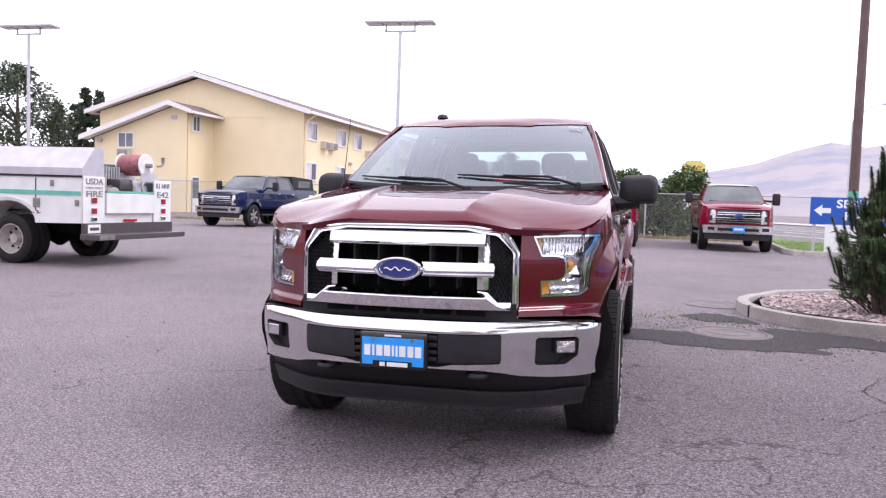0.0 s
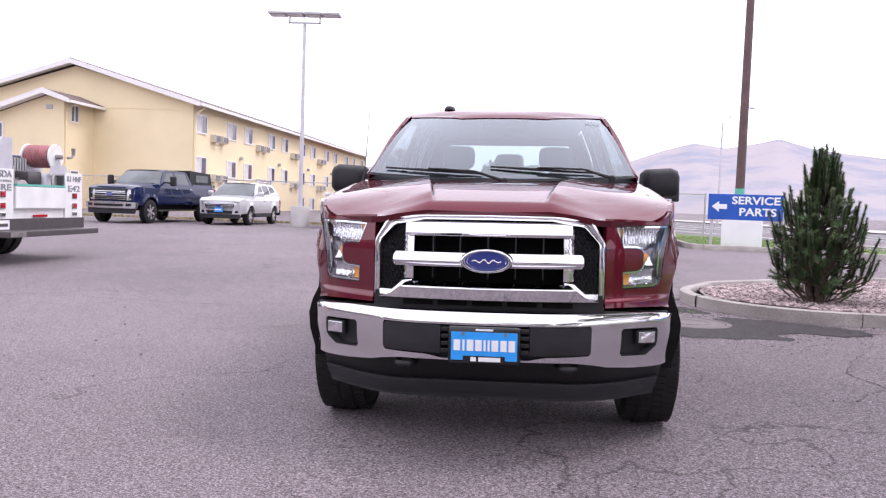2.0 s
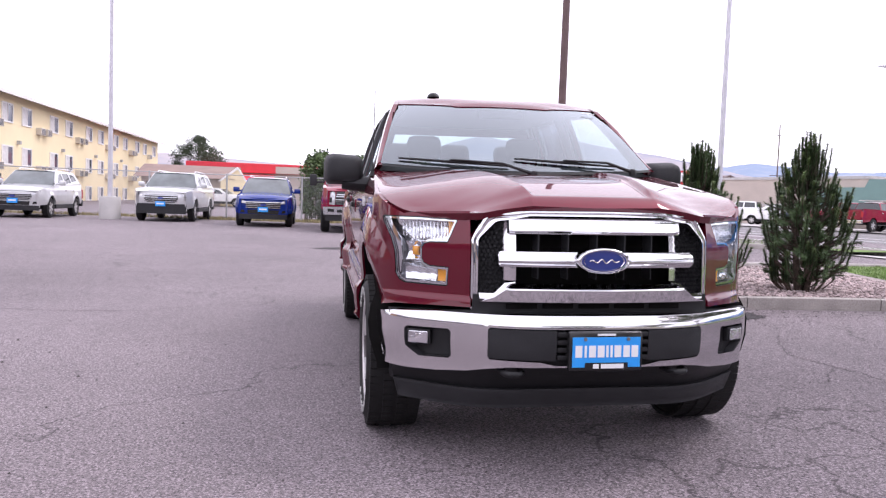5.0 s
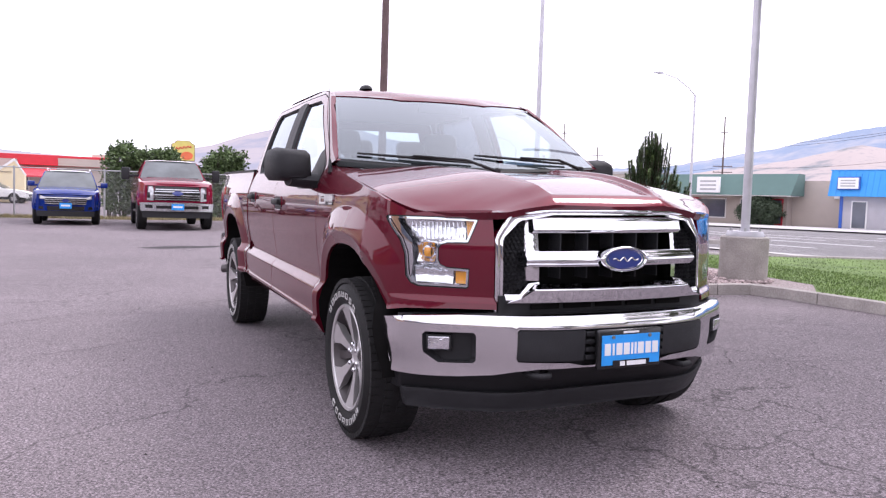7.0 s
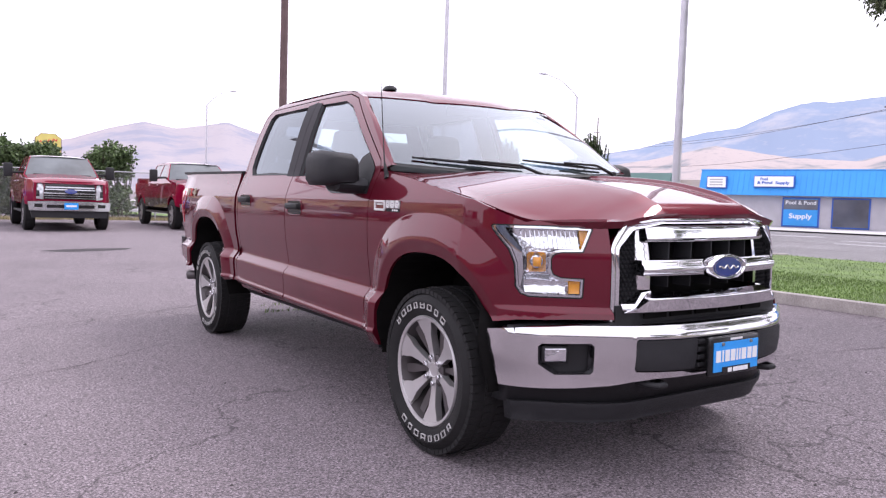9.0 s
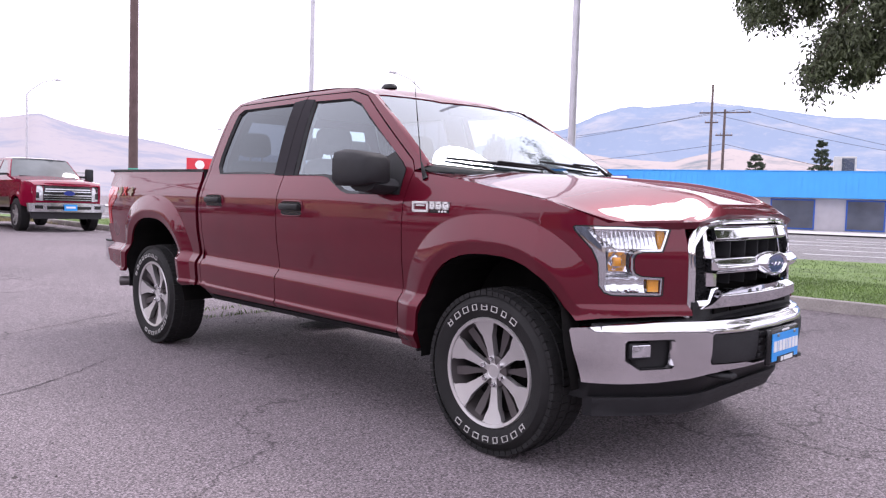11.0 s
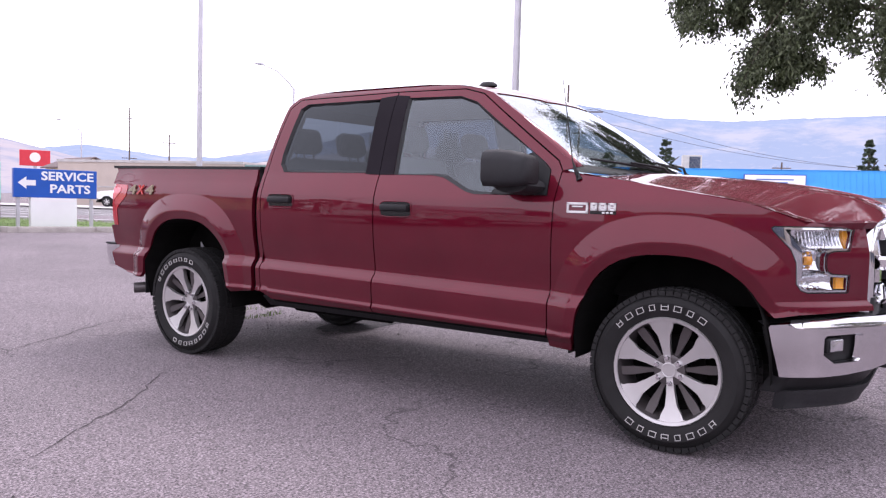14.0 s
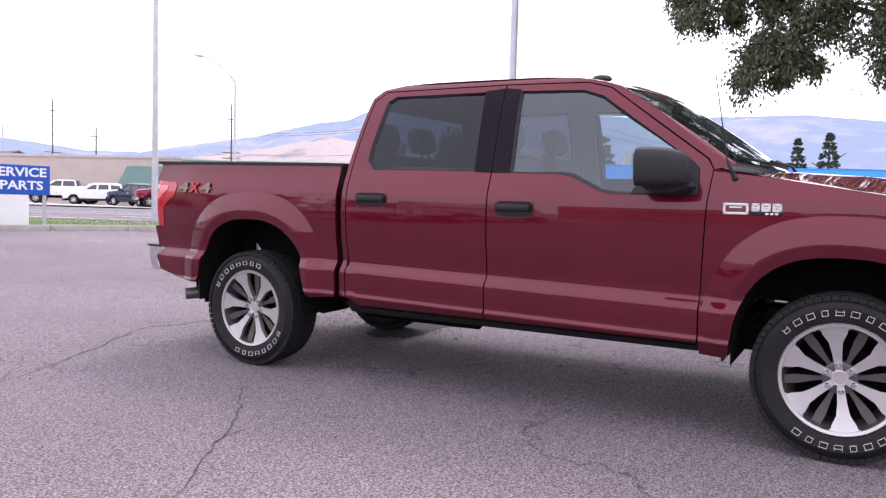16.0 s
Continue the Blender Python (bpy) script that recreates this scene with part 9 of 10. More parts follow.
car("pickup_truck", "navy blue crew-cab pickup truck with a black bed cap", parked(-14.3, 21.0, -3), "pickup", "navy", category="pickup truck", cap=True, plate=False)
car("suv", "silver compact SUV with roof rails and a blue plate", parked(-11.15, 22.95), "escape", "silver", category="SUV")
car("suv", "silver full-size SUV with a dark lower bumper", parked(-6.62, 23.4, -2), "explorer", "silver", category="SUV")
car("suv", "bright blue compact SUV with chrome grille bars", parked(-3.05, 21.3), "escape", "blue", category="SUV")
car("pickup_truck", "ruby red heavy-duty pickup truck with a chrome grille", parked(-0.2, 18.5), "pickup", "red", category="pickup truck")
car("pickup_truck", "ruby red pickup truck with bronze lower panels", parked(3.6, 18.85, 0), "pickup", "red", category="pickup truck", lower="bronze")
car("sedan", "white sedan parked far behind the lot", Matrix.Translation((-6.5, 57.0, 0.17)) @ pose(0, 0, 0, 0, 0, 78), "sedan", "white", plate=False)


def fire_truck():
    """Local x runs from the tail (0) forward, y across, the near side at 0."""
    m = Matrix.Translation((-7.95, 6.45, gh(-9, 7))) @ pose(0, 0, 0, 0, 0, 0)
    b = thing("utility_truck", "white utility fire truck with a green stripe and hose reel", "truck", m=m)
    Wd = 2.42
    body = bmesh.new()
    ax, r = -1.52, 0.42
    for y0, y1 in ((0.0, 0.52), (Wd - 0.52, Wd)):
        skin(body, [(-0.02, 0.74), (-0.02, 1.50), (-3.6, 1.50), (-3.6, 0.74)] + [(ax - 0.58 * math.cos(t), 0.72 + 0.36 * math.sin(t)) for t in (math.pi * k / 10 for k in range(11))], lambda u, v, y=(y0 if y0 == 0 else y1): (u, y, v), 0.4, lip=Vector((0, 0.5 if y0 == 0 else -0.5, 0)), flip=False)
        box(body, -0.03, 0.0, y0, y1, 0.72, 1.53)
    part("side_box", body, M["white"], b, "white steel compartment box")
    part("lid", prism(bmesh.new(), [(0.0, 1.52), (0.0, 1.66), (0.30, 2.02), (0.52, 2.02), (0.52, 1.52)], -3.6, -0.02, "yz"), M["grey_metal"], b, "silver sloped compartment lid")
    part("lid", prism(bmesh.new(), [(Wd, 1.52), (Wd, 1.66), (Wd - 0.30, 1.72), (Wd - 0.52, 1.72), (Wd - 0.52, 1.52)], -3.6, -0.9, "yz"), M["grey_metal"], b, "silver compartment lid")
    part("stripe", boxed(-3.6, -0.05, -0.012, -0.004, 1.20, 1.27), M["teal"], b, "green side stripe")
    part("lid_seam", boxed(-3.6, -0.02, -0.02, 0.0, 1.50, 1.535), M["black"], b)
    for x in (-0.95, -2.35, -2.95):
        part("compartment_seam", boxed(x - 0.008, x + 0.008, -0.008, 0.0, 0.80, 1.48), M["black"], b)
    for x, z, k in ((-0.62, 1.40, 0.035), (-0.12, 1.08, 0.04), (-2.6, 1.40, 0.035)):
        part("latch", boxed(x - k, x + k, -0.02, 0.0, z - 0.05, z + 0.05, bevel=0.008), M["steel"], b)
    part("filler_cap", boxed(-1.0, -0.86, -0.02, 0.0, 0.98, 1.14, bevel=0.01), M["steel"], b)
    part("side_marker", lathe(bmesh.new(), [(-0.02, 0.0), (-0.02, 0.07), (0.0, 0.08)], 16, "y", m=Matrix.Translation((-0.93, 0, 0.90)) @ Matrix.Diagonal((1, 1, 0.5, 1))), M["chrome"], b)
    bm = bmesh.new()
    prev = None
    for k in range(13):
        t = math.pi * k / 12
        ring = [bm.verts.new((ax - rr * math.cos(t), y, 0.72 + rr * 0.64 * math.sin(t))) for rr, y in ((0.57, -0.01), (0.66, -0.03), (0.66, 0.05))]
        if prev:
            for i in range(2):
                bm.faces.new((prev[i], prev[i + 1], ring[i + 1], ring[i]))
        prev = ring
    part("fender_lip", bm, M["white"], b)
    # tail
    part("tail_panel", boxed(-0.10, -0.04, 0.5, Wd - 0.5, 0.72, 0.90), M["white"], b)
    part("tailgate", boxed(-0.06, 0.03, 0.55, Wd - 0.55, 0.90, 1.26, bevel=0.015), M["white"], b, "white tailgate with a green top edge")
    part("tailgate_stripe", boxed(-0.058, 0.034, 0.56, Wd - 0.56, 1.265, 1.30), M["teal"], b)
    part("bumper", boxed(-0.05, 0.30, -0.02, Wd + 0.05, 0.46, 0.56, bevel=0.015), M["alloy_dark"], b, "dark steel step bumper")
    part("bumper_face", boxed(-0.04, 0.04, 0.0, Wd, 0.56, 0.74), M["alloy_dark"], b)
    part("bumper_corner", boxed(0.302, 0.312, 0.02, 0.4, 0.47, 0.55), M["steel"], b)
    for y in (0.25, Wd - 0.25):
        for z, mt in ((1.13, "red_lens"), (0.95, "red_lens"), (0.83, "chrome")):
            lp = part("tail_lamp", boxed(0.0, 0.02, y - 0.07, y + 0.07, z - 0.055, z + 0.055 if mt != "chrome" else z + 0.02, bevel=0.01), M["chrome"], b)
            part("lens", boxed(0.021, 0.032, y - 0.05, y + 0.05, z - 0.04, z + 0.04 if mt != "chrome" else z + 0.01, bevel=0.008), M[mt], lp)
    part("marker_lamps", boxed(-0.03, 0.0, 1.05, 1.40, 0.76, 0.80), M["red_lens"], b)
    part("number_plate", boxed(0.041, 0.05, 0.06, 0.36, 0.575, 0.72), M["sign_white"], b, "white plate with plain bars")
    part("plate_bar", boxed(0.051, 0.054, 0.10, 0.32, 0.62, 0.67), M["alloy_dark"], b)
    face = lambda y, z: Matrix.Translation((0.003, y, z)) @ pose(0, 0, 0, 90, 0, 90)
    words("lettering", "USDA", 0.14, face(0.26, 1.44), M["letter_grey"], b, spread=0.42, bold=0.003)
    words("lettering", "FOREST SERVICE", 0.05, face(0.26, 1.335), M["lamp_metal"], b, spread=0.42, bold=0.001)
    words("lettering", "FIRE", 0.14, face(0.26, 1.23), M["letter_grey"], b, spread=0.40, bold=0.003)
    words("lettering", "R1 HNF", 0.13, face(Wd - 0.26, 1.42), M["letter_grey"], b, spread=0.42, bold=0.003)
    words("lettering", "E42", 0.15, face(Wd - 0.26, 1.25), M["letter_grey"], b, spread=0.36, bold=0.003)
    # deck, tank, pump and reel
    part("deck", boxed(-3.6, -0.1, 0.5, Wd - 0.5, 0.86, 0.90), M["alloy_dark"], b)
    part("tank", boxed(-3.4, -1.35, 0.58, Wd - 0.58, 0.90, 1.80, bevel=0.05), M["lamp_metal"], b, "grey water tank", soft=40)
    part("pump", boxed(-1.0, -0.42, 1.02, 1.56, 0.90, 1.32, bevel=0.05), M["alloy_dark"], b, "dark pump engine", soft=40)
    part("pump_cover", boxed(-1.0, -0.55, 1.05, 1.52, 1.34, 1.80, bevel=0.04), M["far_glass"], b, soft=40)
    for k, (p, q) in enumerate((((-0.5, 0.65, 1.0), (-0.2, 1.2, 1.25)), ((-0.4, 0.8, 1.3), (-0.5, 1.5, 1.35)), ((-0.3, 0.6, 1.1), (-0.3, 1.6, 1.12)))):
        part("pipe", tube(bmesh.new(), [p, tuple((a + c) / 2 + 0.06 for a, c in zip(p, q)), q], 0.035, 8), M["steel"], b, soft=50)
    part("grab_rail", tube(bmesh.new(), [(-0.1, 0.62, 0.9), (-0.1, 0.66, 1.55), (-0.3, 0.6, 1.85), (-0.6, 0.58, 1.98)], 0.022, 8), M["steel"], b, soft=50)
    for k in range(7):
        part("engine_fin", boxed(-0.54, -0.46, 1.05 + k * 0.07, 1.085 + k * 0.07, 1.38, 1.74), M["lamp_metal"], b)
    part("pump_body", lathe(bmesh.new(), [(-0.62, 0.0), (-0.62, 0.14), (-0.5, 0.17), (-0.28, 0.17), (-0.24, 0.10), (-0.2, 0.10), (-0.2, 0.0)], 16, "x", m=Matrix.Translation((0.12, 0.98, 1.20))), M["steel"], b, "grey cast pump body", soft=40)
    part("manifold", boxed(-0.42, -0.25, 1.1, 1.62, 1.12, 1.24, bevel=0.02), M["grey_metal"], b, soft=40)
    part("manifold", boxed(-0.52, -0.20, 1.18, 1.55, 1.30, 1.52, bevel=0.03), M["alloy_dark"], b, soft=40)
    rl = part("hose_reel", lathe(bmesh.new(), [(0.9, 0.0), (0.9, 0.19), (1.46, 0.19), (1.50, 0.16), (1.50, 0.0)], 20, "z", m=Matrix.Translation((-0.33, 1.82, 0))), M["grey_metal"], b, "hose reel with dull red hose on a silver drum", soft=40)
    rm = Matrix.Translation((0, 1.88, 1.80))
    prof = []
    for k in range(9):
        x = -0.66 + k * 0.052
        prof += [(x, 0.180), (x + 0.026, 0.202)]
    part("hose", lathe(bmesh.new(), [(-0.665, 0.1)] + prof + [(-0.19, 0.1)], 32, "x", m=rm), surf("red_hose", (0.34, 0.13, 0.14), 0.6, var=0.3, scale=10), rl, "dull red rubber hose", soft=60)
    for x in (-0.70, -0.19):
        part("reel_flange", lathe(bmesh.new(), [(x, 0.0), (x, 0.05), (x - 0.012, 0.10), (x, 0.15), (x, 0.215), (x + 0.015, 0.222), (x + 0.03, 0.215), (x + 0.03, 0.15), (x + 0.018, 0.10), (x + 0.03, 0.05), (x + 0.03, 0.0)], 32, "x", m=rm), M["white"], rl, soft=40)
    part("reel_hub", lathe(bmesh.new(), [(-0.16, 0.0), (-0.16, 0.045), (-0.05, 0.04), (-0.04, 0.0)], 14, "x", m=rm), M["steel"], rl, soft=40)
    for x in (-0.60, -0.12):
        part("reel_stand", prism(bmesh.new(), [(1.62, 1.46), (2.14, 1.46), (2.10, 1.64), (1.93, 1.66), (1.88, 1.80), (1.82, 1.66), (1.66, 1.64)], x, x + 0.02, "yz"), M["grey_metal"], rl)
    part("guide_rail", tube(bmesh.new(), [(-0.05, 1.62, 0.95), (-0.05, 1.60, 1.42), (-0.05, 1.66, 1.48), (-0.05, 2.12, 1.48), (-0.05, 2.16, 1.42)], 0.022, 8), M["steel"], rl, soft=50)
    part("nozzle", tube(bmesh.new(), [(-0.12, 2.16, 1.80), (-0.10, 2.26, 1.82), (-0.10, 2.30, 1.86), (-0.10, 2.30, 1.98)], [0.022, 0.022, 0.03, 0.038], 8), M["steel"], b)
    # wheels and cab
    dish = surf("dusty_steel_wheel", (0.42, 0.38, 0.36), 0.7, 0.1, var=0.25, scale=9, fine=0.2)
    for y in (0.16, 0.42, Wd - 0.42, Wd - 0.16):
        turn = -90 if y < 1.2 else 90
        tyre = lathe(bmesh.new(), [(-0.10, 0.25), (-0.118, 0.30), (-0.12, 0.36), (-0.085, r), (0.085, r), (0.12, 0.36), (0.118, 0.30), (0.10, 0.25)], 36, "x")
        wh = part("wheel", tyre, M["rubber"], b, soft=40, m=Matrix.Translation((ax, y, r)) @ pose(0, 0, 0, 0, 0, turn))
        part("dish", lathe(bmesh.new(), [(0.10, 0.262), (0.112, 0.256), (0.105, 0.240), (0.02, 0.225), (-0.045, 0.19), (-0.06, 0.12), (-0.05, 0.10), (0.0, 0.085), (0.045, 0.075), (0.05, 0.0)], 36, "x"), dish, wh, "dusty pale steel wheel dish", soft=40)
        for k in range(8):
            t = radians(45 * k + 10)
            part("hand_hole", lathe(bmesh.new(), [(0.0, 0.026), (0.004, 0.024), (0.004, 0.0)], 12, "x", m=Matrix.Translation((-0.044, 0.168 * math.cos(t), 0.168 * math.sin(t))) @ pose(0, 0, 0, 0, 0, 0)), M["under"], wh)
            part("lug_nut", lathe(bmesh.new(), [(-0.06, 0.012), (-0.03, 0.011), (-0.028, 0.0)], 6, "x", m=Matrix.Translation((0, 0.112 * math.cos(t), 0.112 * math.sin(t)))), M["steel"], wh)
    small_wheel(b, Matrix.Translation((ax - 3.9, 0.2, r)) @ pose(0, 0, 0, 0, 0, -90), r)
    small_wheel(b, Matrix.Translation((ax - 3.9, Wd - 0.2, r)) @ pose(0, 0, 0, 0, 0, 90), r)
    part("axle", tube(bmesh.new(), [(ax, 0.3, r), (ax, 1.0, r), (ax, 1.2, r), (ax, 1.45, r), (ax, Wd - 0.3, r)], [0.06, 0.08, 0.17, 0.08, 0.06], 10), M["under"], b, soft=50)
    part("chassis", boxed(-6.6, -0.05, 0.75, 1.65, 0.5, 0.72), M["under"], b)
    part("cab", prism(bmesh.new(), [(-3.68, 0.6), (-3.68, 2.1), (-5.2, 2.1), (-5.75, 1.45), (-6.7, 1.32), (-6.75, 0.6)], 0.2, Wd - 0.2), M["white"], b, "white cab", soft=30)
    part("cab_window", boxed(-5.1, -3.9, 0.19, 0.196, 1.45, 1.98), M["auto_glass"], b)
    part("light_bar", boxed(-4.4, -4.1, 0.5, Wd - 0.5, 2.1, 2.22, bevel=0.03), M["red_lens"], b)


fire_truck()

# row of vehicles across the street
def across(u, n, turn):
    p = road_xy(u, n)
    return Matrix.Translation((p[0], p[1], gh(*p) + 0.10)) @ pose(0, 0, 0, 0, 0, turn)


car("pickup_truck", "red pickup truck parked across the street", across(34.5, 49.5, 22 + 180 + 38), "pickup", "red", category="pickup truck", group="vehicles across the street", plate=False, step=0.16)
car("suv", "white SUV parked across the street", across(43.2, 53.4, 22 + 200), "explorer", "white", category="SUV", group="vehicles across the street", plate=False, step=0.16)
car("pickup_truck", "white pickup truck parked across the street", across(46.8, 53.6, 22 + 200), "pickup", "white", category="pickup truck", group="vehicles across the street", plate=False, step=0.16)
car("suv", "dark SUV parked across the street", across(38.6, 53.5, 22 + 160), "explorer", "navy", category="SUV", group="vehicles across the street", plate=False, step=0.16)
car("pickup_truck", "dark red pickup truck before the green-roofed shop", across(28.6, 52, 22 + 90), "pickup", "red", category="pickup truck", group="vehicles across the street", plate=False, step=0.16)

# ---- buildings behind the lot ----
def back_buildings():
    b = thing("red_roof_building", "long low building with a bright red roof band", "building", m=Matrix.Translation((-12, 74, 0.2)))
    part("wall", boxed(-2.0, 10.2, 0, 12, 0, 3.2), M["tan_wall"], b)
    part("roof_band", boxed(-2.2, 10.4, -0.5, 12.3, 3.12, 4.05, bevel=0.04), M["sign_red"], b, "bright red roof band")
    part("sign_panel", boxed(6.3, 10.42, -0.53, -0.505, 3.14, 3.82), M["tan_wall"], b, "plain beige panel")
    part("roof_unit", boxed(9.0, 10.6, 3, 5, 4.05, 4.45, bevel=0.03), M["ac"], b)
    part("canopy", prism(bmesh.new(), [(-4.0, 2.0), (-4.0, 2.14), (-0.2, 3.0), (-0.2, 2.86)], 2.8, 6.2, "yz"), M["sign_red"], b, "red sloping canopy")
    for x in (2.9, 6.1):
        part("canopy_post", tube(bmesh.new(), [(x, -3.9, 0), (x, -3.9, 2.05)], 0.06, 8), M["trim"], b)
    for k in range(3):
        w = part("window", boxed(-1.5 + k * 3.4, 0.6 + k * 3.4, -0.05, 0.02, 0.8, 2.3), M["trim"], b)
        part("pane", boxed(-1.4 + k * 3.4, 0.5 + k * 3.4, -0.07, -0.052, 0.9, 2.2), M["far_glass"], w)
    h = thing("brown_roof_house", "low house with a brown shingle roof and pale gable", "house", m=Matrix.Translation((-11, 59.5, 0.2)))
    part("wall", boxed(-4.2, 3.3, 0, 7, 0, 2.2), M["tan_wall"], h)
    part("roof", prism(bmesh.new(), [(-0.6, 2.15), (7.6, 2.15), (3.5, 3.25)], -4.7, 3.0, "yz"), M["brown_roof"], h)
    part("gable", prism(bmesh.new(), [(1.9, 0.0), (3.8, 0.0), (3.8, 2.0), (3.2, 3.0), (1.9, 2.0)], -0.5, 1.2), M["stucco"], h)
    part("gable_trim", prism(bmesh.new(), [(1.7, 1.95), (1.9, 1.95), (3.2, 2.95), (3.85, 1.95), (4.0, 1.95), (3.2, 3.15)], -0.6, -0.51), M["trim"], h)
    part("door", boxed(-2.0, -1.0, -0.06, 0.0, 0, 2.0), M["trim"], h)
    part("window", boxed(-3.8, -2.6, -0.06, 0.0, 0.8, 1.8), M["far_glass"], h)


back_buildings()

# ---- things on the asphalt ----
def manhole(x, y, r, label, mat_="iron"):
    b = thing("manhole_cover", label, "manhole cover", m=Matrix.Translation((x, y, gh(x, y))))
    part("ring", lathe(bmesh.new(), [(-0.02, r + 0.07), (0.006, r + 0.07), (0.010, r + 0.05), (0.010, r + 0.012), (-0.02, r + 0.012)], 40, "z"), M[mat_], b, soft=40)
    part("lid", lathe(bmesh.new(), [(-0.02, r), (0.008, r), (0.012, r - 0.02), (0.008, r - 0.03), (0.008, r * 0.6), (0.013, r * 0.57), (0.008, r * 0.54), (0.008, 0.0)], 40, "z"), M[mat_], b, soft=40)


manhole(2.0, 4.15, 0.36, "round worn iron manhole cover set in dark patched asphalt")
manhole(2.05, 6.6, 0.34, "rusty round iron manhole cover in the asphalt")


def patch(name, cx, cy, rx, ry, seed, label, turn=0.0, dz=0.004, mat_="fresh_asphalt", rough=0.22):
    pts = []
    for k in range(60):
        t = 2 * math.pi * k / 60
        r = 1 + rough * noise.noise(Vector((math.cos(t) * 1.6, math.sin(t) * 1.6, seed))) + rough * 0.6 * noise.noise(Vector((math.cos(t) * 6, math.sin(t) * 6, seed)))
        x, y = rx * r * math.cos(t), ry * r * math.sin(t)
        a = radians(turn)
        pts.append((cx + x * math.cos(a) - y * math.sin(a), cy + x * math.sin(a) + y * math.cos(a)))
    bm = bmesh.new()
    skin(bm, pts, lambda u, v: (u, v, gh(u, v) + dz), 0.15)
    whole(name, bm, M[mat_], label, "asphalt patch", kind="structure", soft=60)


patch("asphalt_patch_1", 1.75, 3.62, 1.25, 0.50, 1.3, "dark crumbling asphalt around the manhole", 6, rough=0.4)
patch("asphalt_patch_2", 2.0, 5.25, 0.50, 0.30, 5.3, "dark crumbling asphalt beside the kerb", -40, rough=0.5)
patch("asphalt_patch_3", 2.95, 4.15, 0.85, 0.40, 8.3, "dark crumbling asphalt along the kerb", -14, dz=0.006, rough=0.5)
patch("asphalt_patch_4", -0.6, 12.7, 0.75, 0.28, 2.3, "dark sunken asphalt patch round a drain", 8)


def crack(points, width, seed):
    """A meandering open crack, with short side branches."""
    rng = np.random.default_rng(seed)
    bm = bmesh.new()

    def strip(line, w):
        prev = None
        for i, p in enumerate(line):
            q, o = line[min(i + 1, len(line) - 1)], line[max(i - 1, 0)]
            d = Vector((q[0] - o[0], q[1] - o[1])).normalized()
            k = w * rng.uniform(0.35, 1.2) * (0.3 + math.sin(math.pi * min(max(i / (len(line) - 1), 0.04), 0.96)))
            row = [bm.verts.new((p[0] + sg * d.y * k, p[1] - sg * d.x * k, gh(p[0], p[1]) + 0.0035)) for sg in (-1, 1)]
            if prev:
                bm.faces.new((prev[0], prev[1], row[1], row[0]))
            prev = row

    line = []
    for (x0, y0), (x1, y1) in zip(points, points[1:]):
        n = max(4, int(math.dist((x0, y0), (x1, y1)) / 0.07))
        for k in range(n):
            line.append((x0 + (x1 - x0) * k / n, y0 + (y1 - y0) * k / n))
    wob = np.cumsum(rng.normal(size=(len(line), 2)) * 0.016, axis=0)
    wob -= np.linspace(0, 1, len(line))[:, None] * wob[-1]
    line = [(p[0] + w[0], p[1] + w[1]) for p, w in zip(line, wob)]
    strip(line, width)
    for k in range(12, len(line) - 4, 17):
        a = rng.uniform(0, 6.28)
        x, y = line[k]
        side = [(x, y)]
        for _ in range(int(rng.integers(5, 14))):
            a += rng.normal() * 0.3
            side.append((side[-1][0] + 0.06 * math.cos(a), side[-1][1] + 0.06 * math.sin(a)))
        strip(side, width * 0.6)
    return bm


cracks = thing("asphalt_cracks", "fine dark meandering cracks in worn asphalt", "crack", kind="structure")
dirt = surf("crack_dirt", (0.05, 0.043, 0.045), 0.95, var=0.3, scale=8)
for i, (pts, w) in enumerate((([(-7.5, 3.0), (-5.2, 4.2), (-3.0, 4.0), (-1.6, 5.2)], 0.009), ([(-9.0, 6.5), (-6.0, 6.2), (-3.8, 7.6), (-1.8, 7.4)], 0.011), ([(-3.4, -3.6), (-3.0, -1.6), (-3.9, 0.2), (-3.2, 2.0)], 0.006), ([(-6.5, 1.2), (-4.8, 0.4), (-3.9, 0.2)], 0.006), ([(-2.4, 8.6), (0.4, 9.0), (2.2, 8.3)], 0.012), ([(-8.0, 9.6), (-4.5, 10.2), (-1.0, 12.2)], 0.014), ([(-1.9, 4.6), (-0.4, 5.4), (1.2, 5.0)], 0.012), ([(1.6, -3.2), (3.0, -0.6), (2.6, 1.8), (3.6, 3.4)], 0.007), ([(-2.4, -6.5), (-0.6, -4.2), (0.2, -2.4)], 0.005), ([(2.6, 0.8), (5.0, 0.2), (6.3, 0.9)], 0.009), ([(-3.0, 2.2), (-1.9, 2.9), (-1.2, 3.4)], 0.007))):
    part("crack", crack(pts, w * 0.62, 40 + i), dirt, cracks)


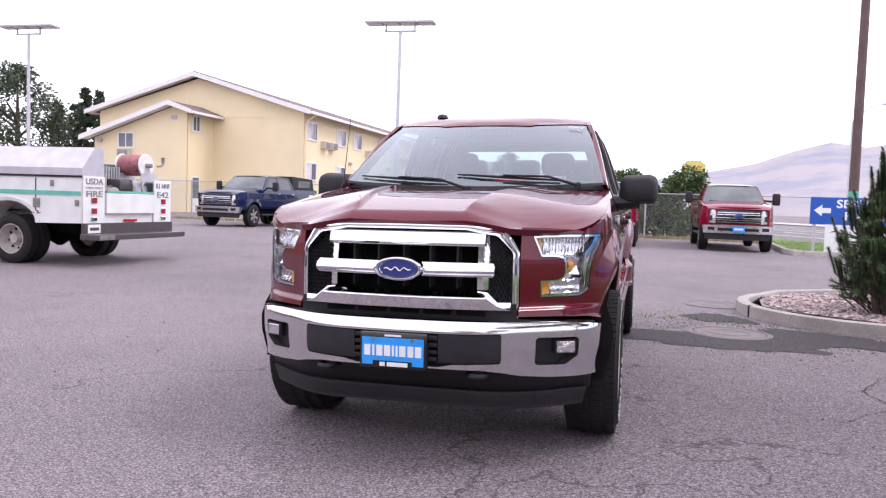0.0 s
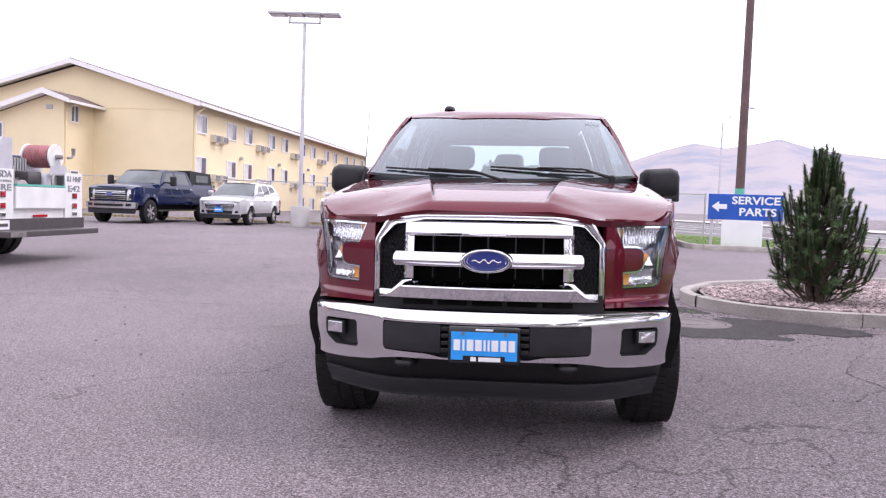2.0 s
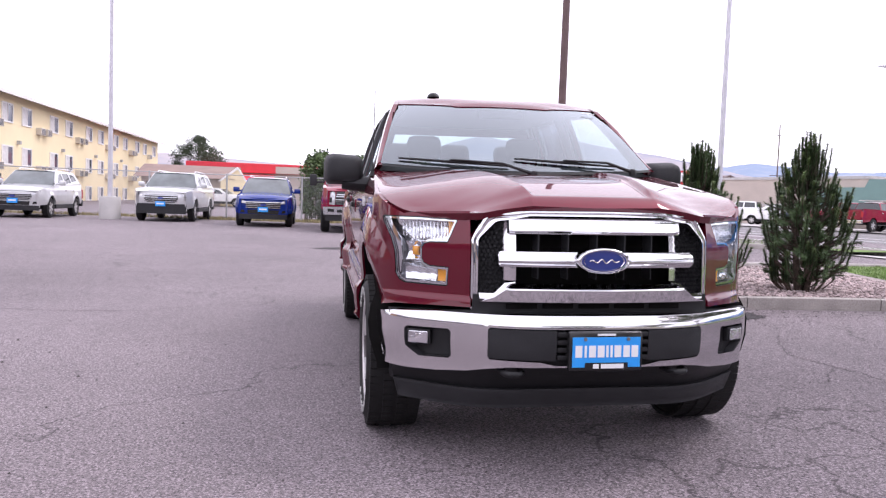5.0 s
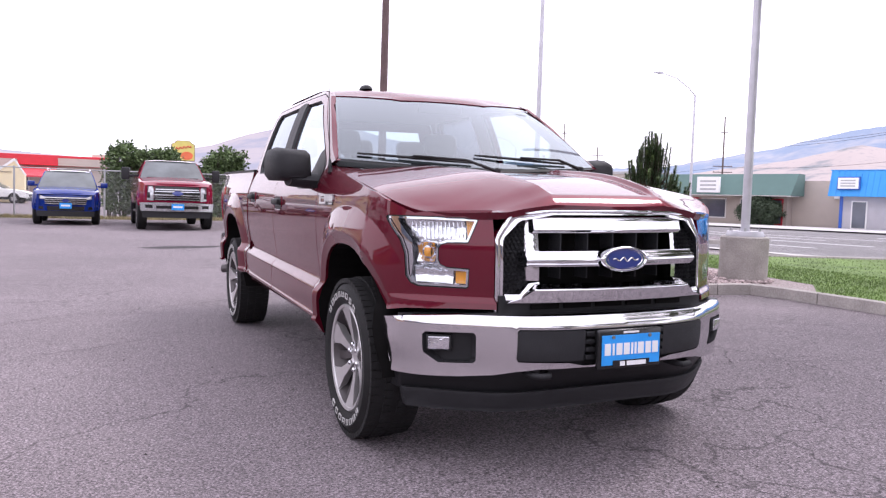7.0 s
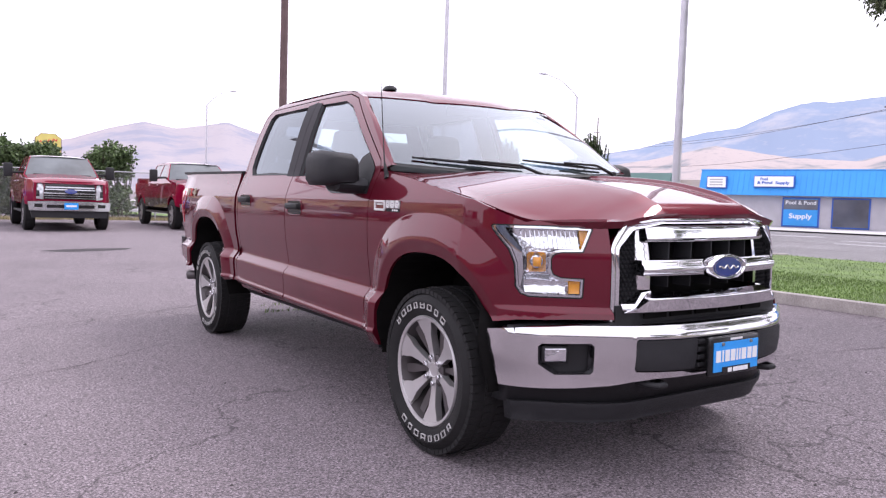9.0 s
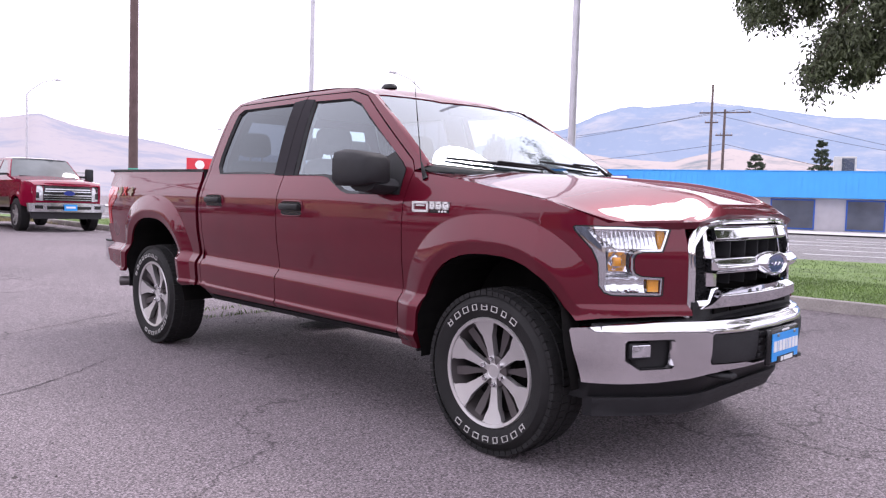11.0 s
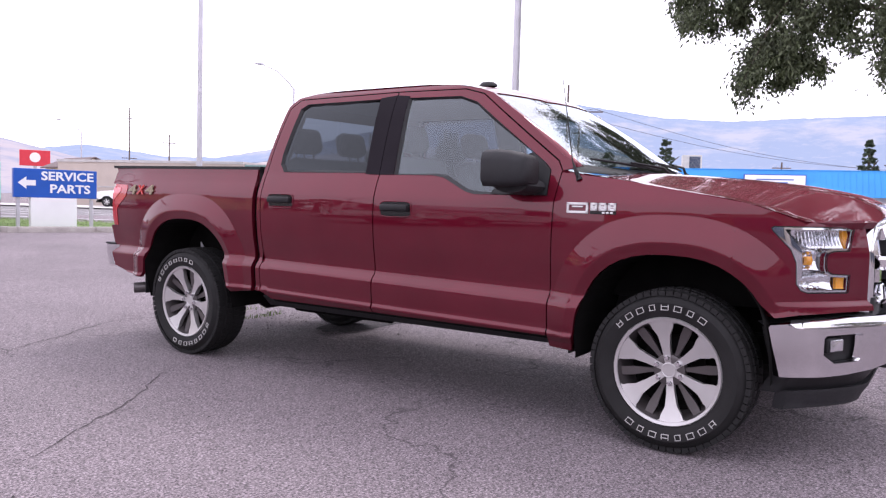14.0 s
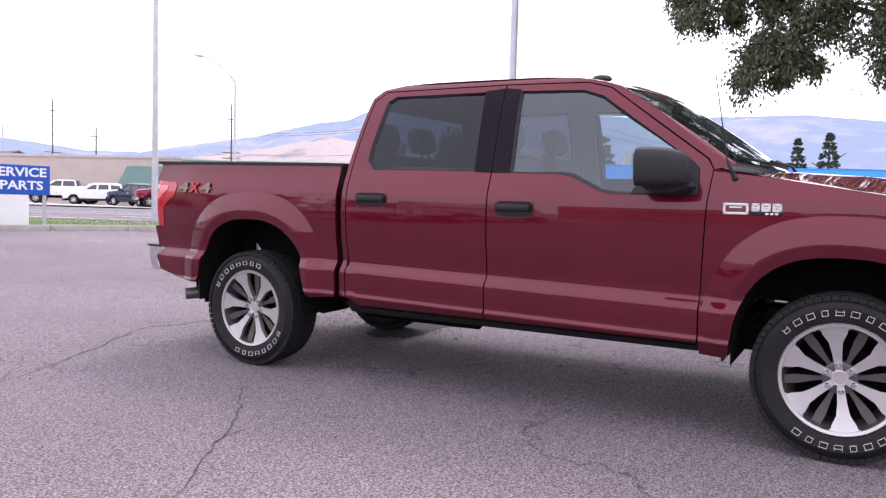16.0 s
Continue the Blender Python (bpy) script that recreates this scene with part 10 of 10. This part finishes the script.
def loose_stones():
    rng = np.random.default_rng(14)
    bm = bmesh.new()
    for k in range(5200):
        x, y = rng.normal(2.3, 0.85), rng.normal(4.2, 0.62)
        if k % 9 == 0:
            x, y = rng.uniform(-5, 3), rng.uniform(-3, 8)
        elif k % 4 == 0:
            x, y = rng.uniform(2.8, 6.4), 4.55 - abs(rng.normal(0, 0.35))
        if math.hypot(x - 2.0, y - 4.15) < 0.45:
            continue
        if inside(x, y, [(6.1, 9.2), (3.1, 7.6), (2.3, 6.8), (2.3, 5.9), (2.7, 5.0), (3.6, 4.5), (6.5, 4.4)]) or x > 6.4:
            continue
        r = rng.uniform(0.004, 0.012) * (1.5 if k % 17 == 0 else 1)
        z = gh(x, y) + r * 0.3
        v = [bm.verts.new((x + r * math.cos(a), y + r * math.sin(a), z - r * 0.4)) for a in (0, 1.57, 3.14, 4.71)]
        t = bm.verts.new((x + r * 0.2, y, z + r * 0.5))
        for k in range(4):
            bm.faces.new((v[k], v[(k + 1) % 4], t))
    whole("loose_stones", bm, surf("dark_grit", (0.115, 0.098, 0.10), 0.85, var=0.2, scale=12, isle=0.7), "loose grit and small stones on the asphalt", "stones", kind="stuff")


loose_stones()


def wire_run(pts, sag, n=14):
    bm = bmesh.new()
    for p, q in zip(pts, pts[1:]):
        p, q = Vector(p), Vector(q)
        line = [p.lerp(q, k / n) - Vector((0, 0, sag * math.sin(math.pi * k / n))) for k in range(n + 1)]
        tube(bm, line, 0.022, 4)
    return bm


wires = thing("power_lines", "thin dark power lines strung between the utility poles", "power line")
for off, z in ((-2.2, 12.6), (2.2, 12.6), (0.0, 9.0)):
    part("wire", wire_run([(120 + off * 0.3, -40, z - 3), (124, 10, z - 4.6), (79.2 + off * 0.4, 37.0 + off, z), (103.3 + off, 107, z + 0.3), (99.5 + off, 155.5, z + 0.6)], 1.2), M["black"], wires)


# ---- unseen walls added behind the camera, to darken reflections ----
def unseen_walls():
    # Never in view: brown wall, glazing and fascia give the paint a dark horizon.
    b = thing("wall_west", "plain tan unseen wall added to close the lot in reflections", "wall", kind="structure", m=Matrix.Translation((-34, -8, 0)))
    part("wall", boxed(-6, 0, -40, 22, 0, 4.6), surf("brown_masonry", (0.32, 0.19, 0.12), 0.9, var=0.15, scale=0.5, fine=0.1), b)
    part("glazing", boxed(0.0, 0.1, -30, 12, 0.4, 3.4), M["far_glass"], b)
    part("fascia", boxed(0.0, 0.3, -40, 22, 3.6, 4.0), M["lamp_metal"], b)
    # Added likewise on the south side, to cover the low sky.
    c = thing("wall_south", "plain tan unseen wall added to close the lot in reflections", "wall", kind="structure", m=Matrix.Translation((0, -34, 0)))
    part("wall", boxed(-34, 30, -6, 0, 0, 5.6), M["tan_wall"], c)
    part("glazing", boxed(-26, 10, 0.0, 0.1, 0.4, 3.0), M["far_glass"], c)


unseen_walls()
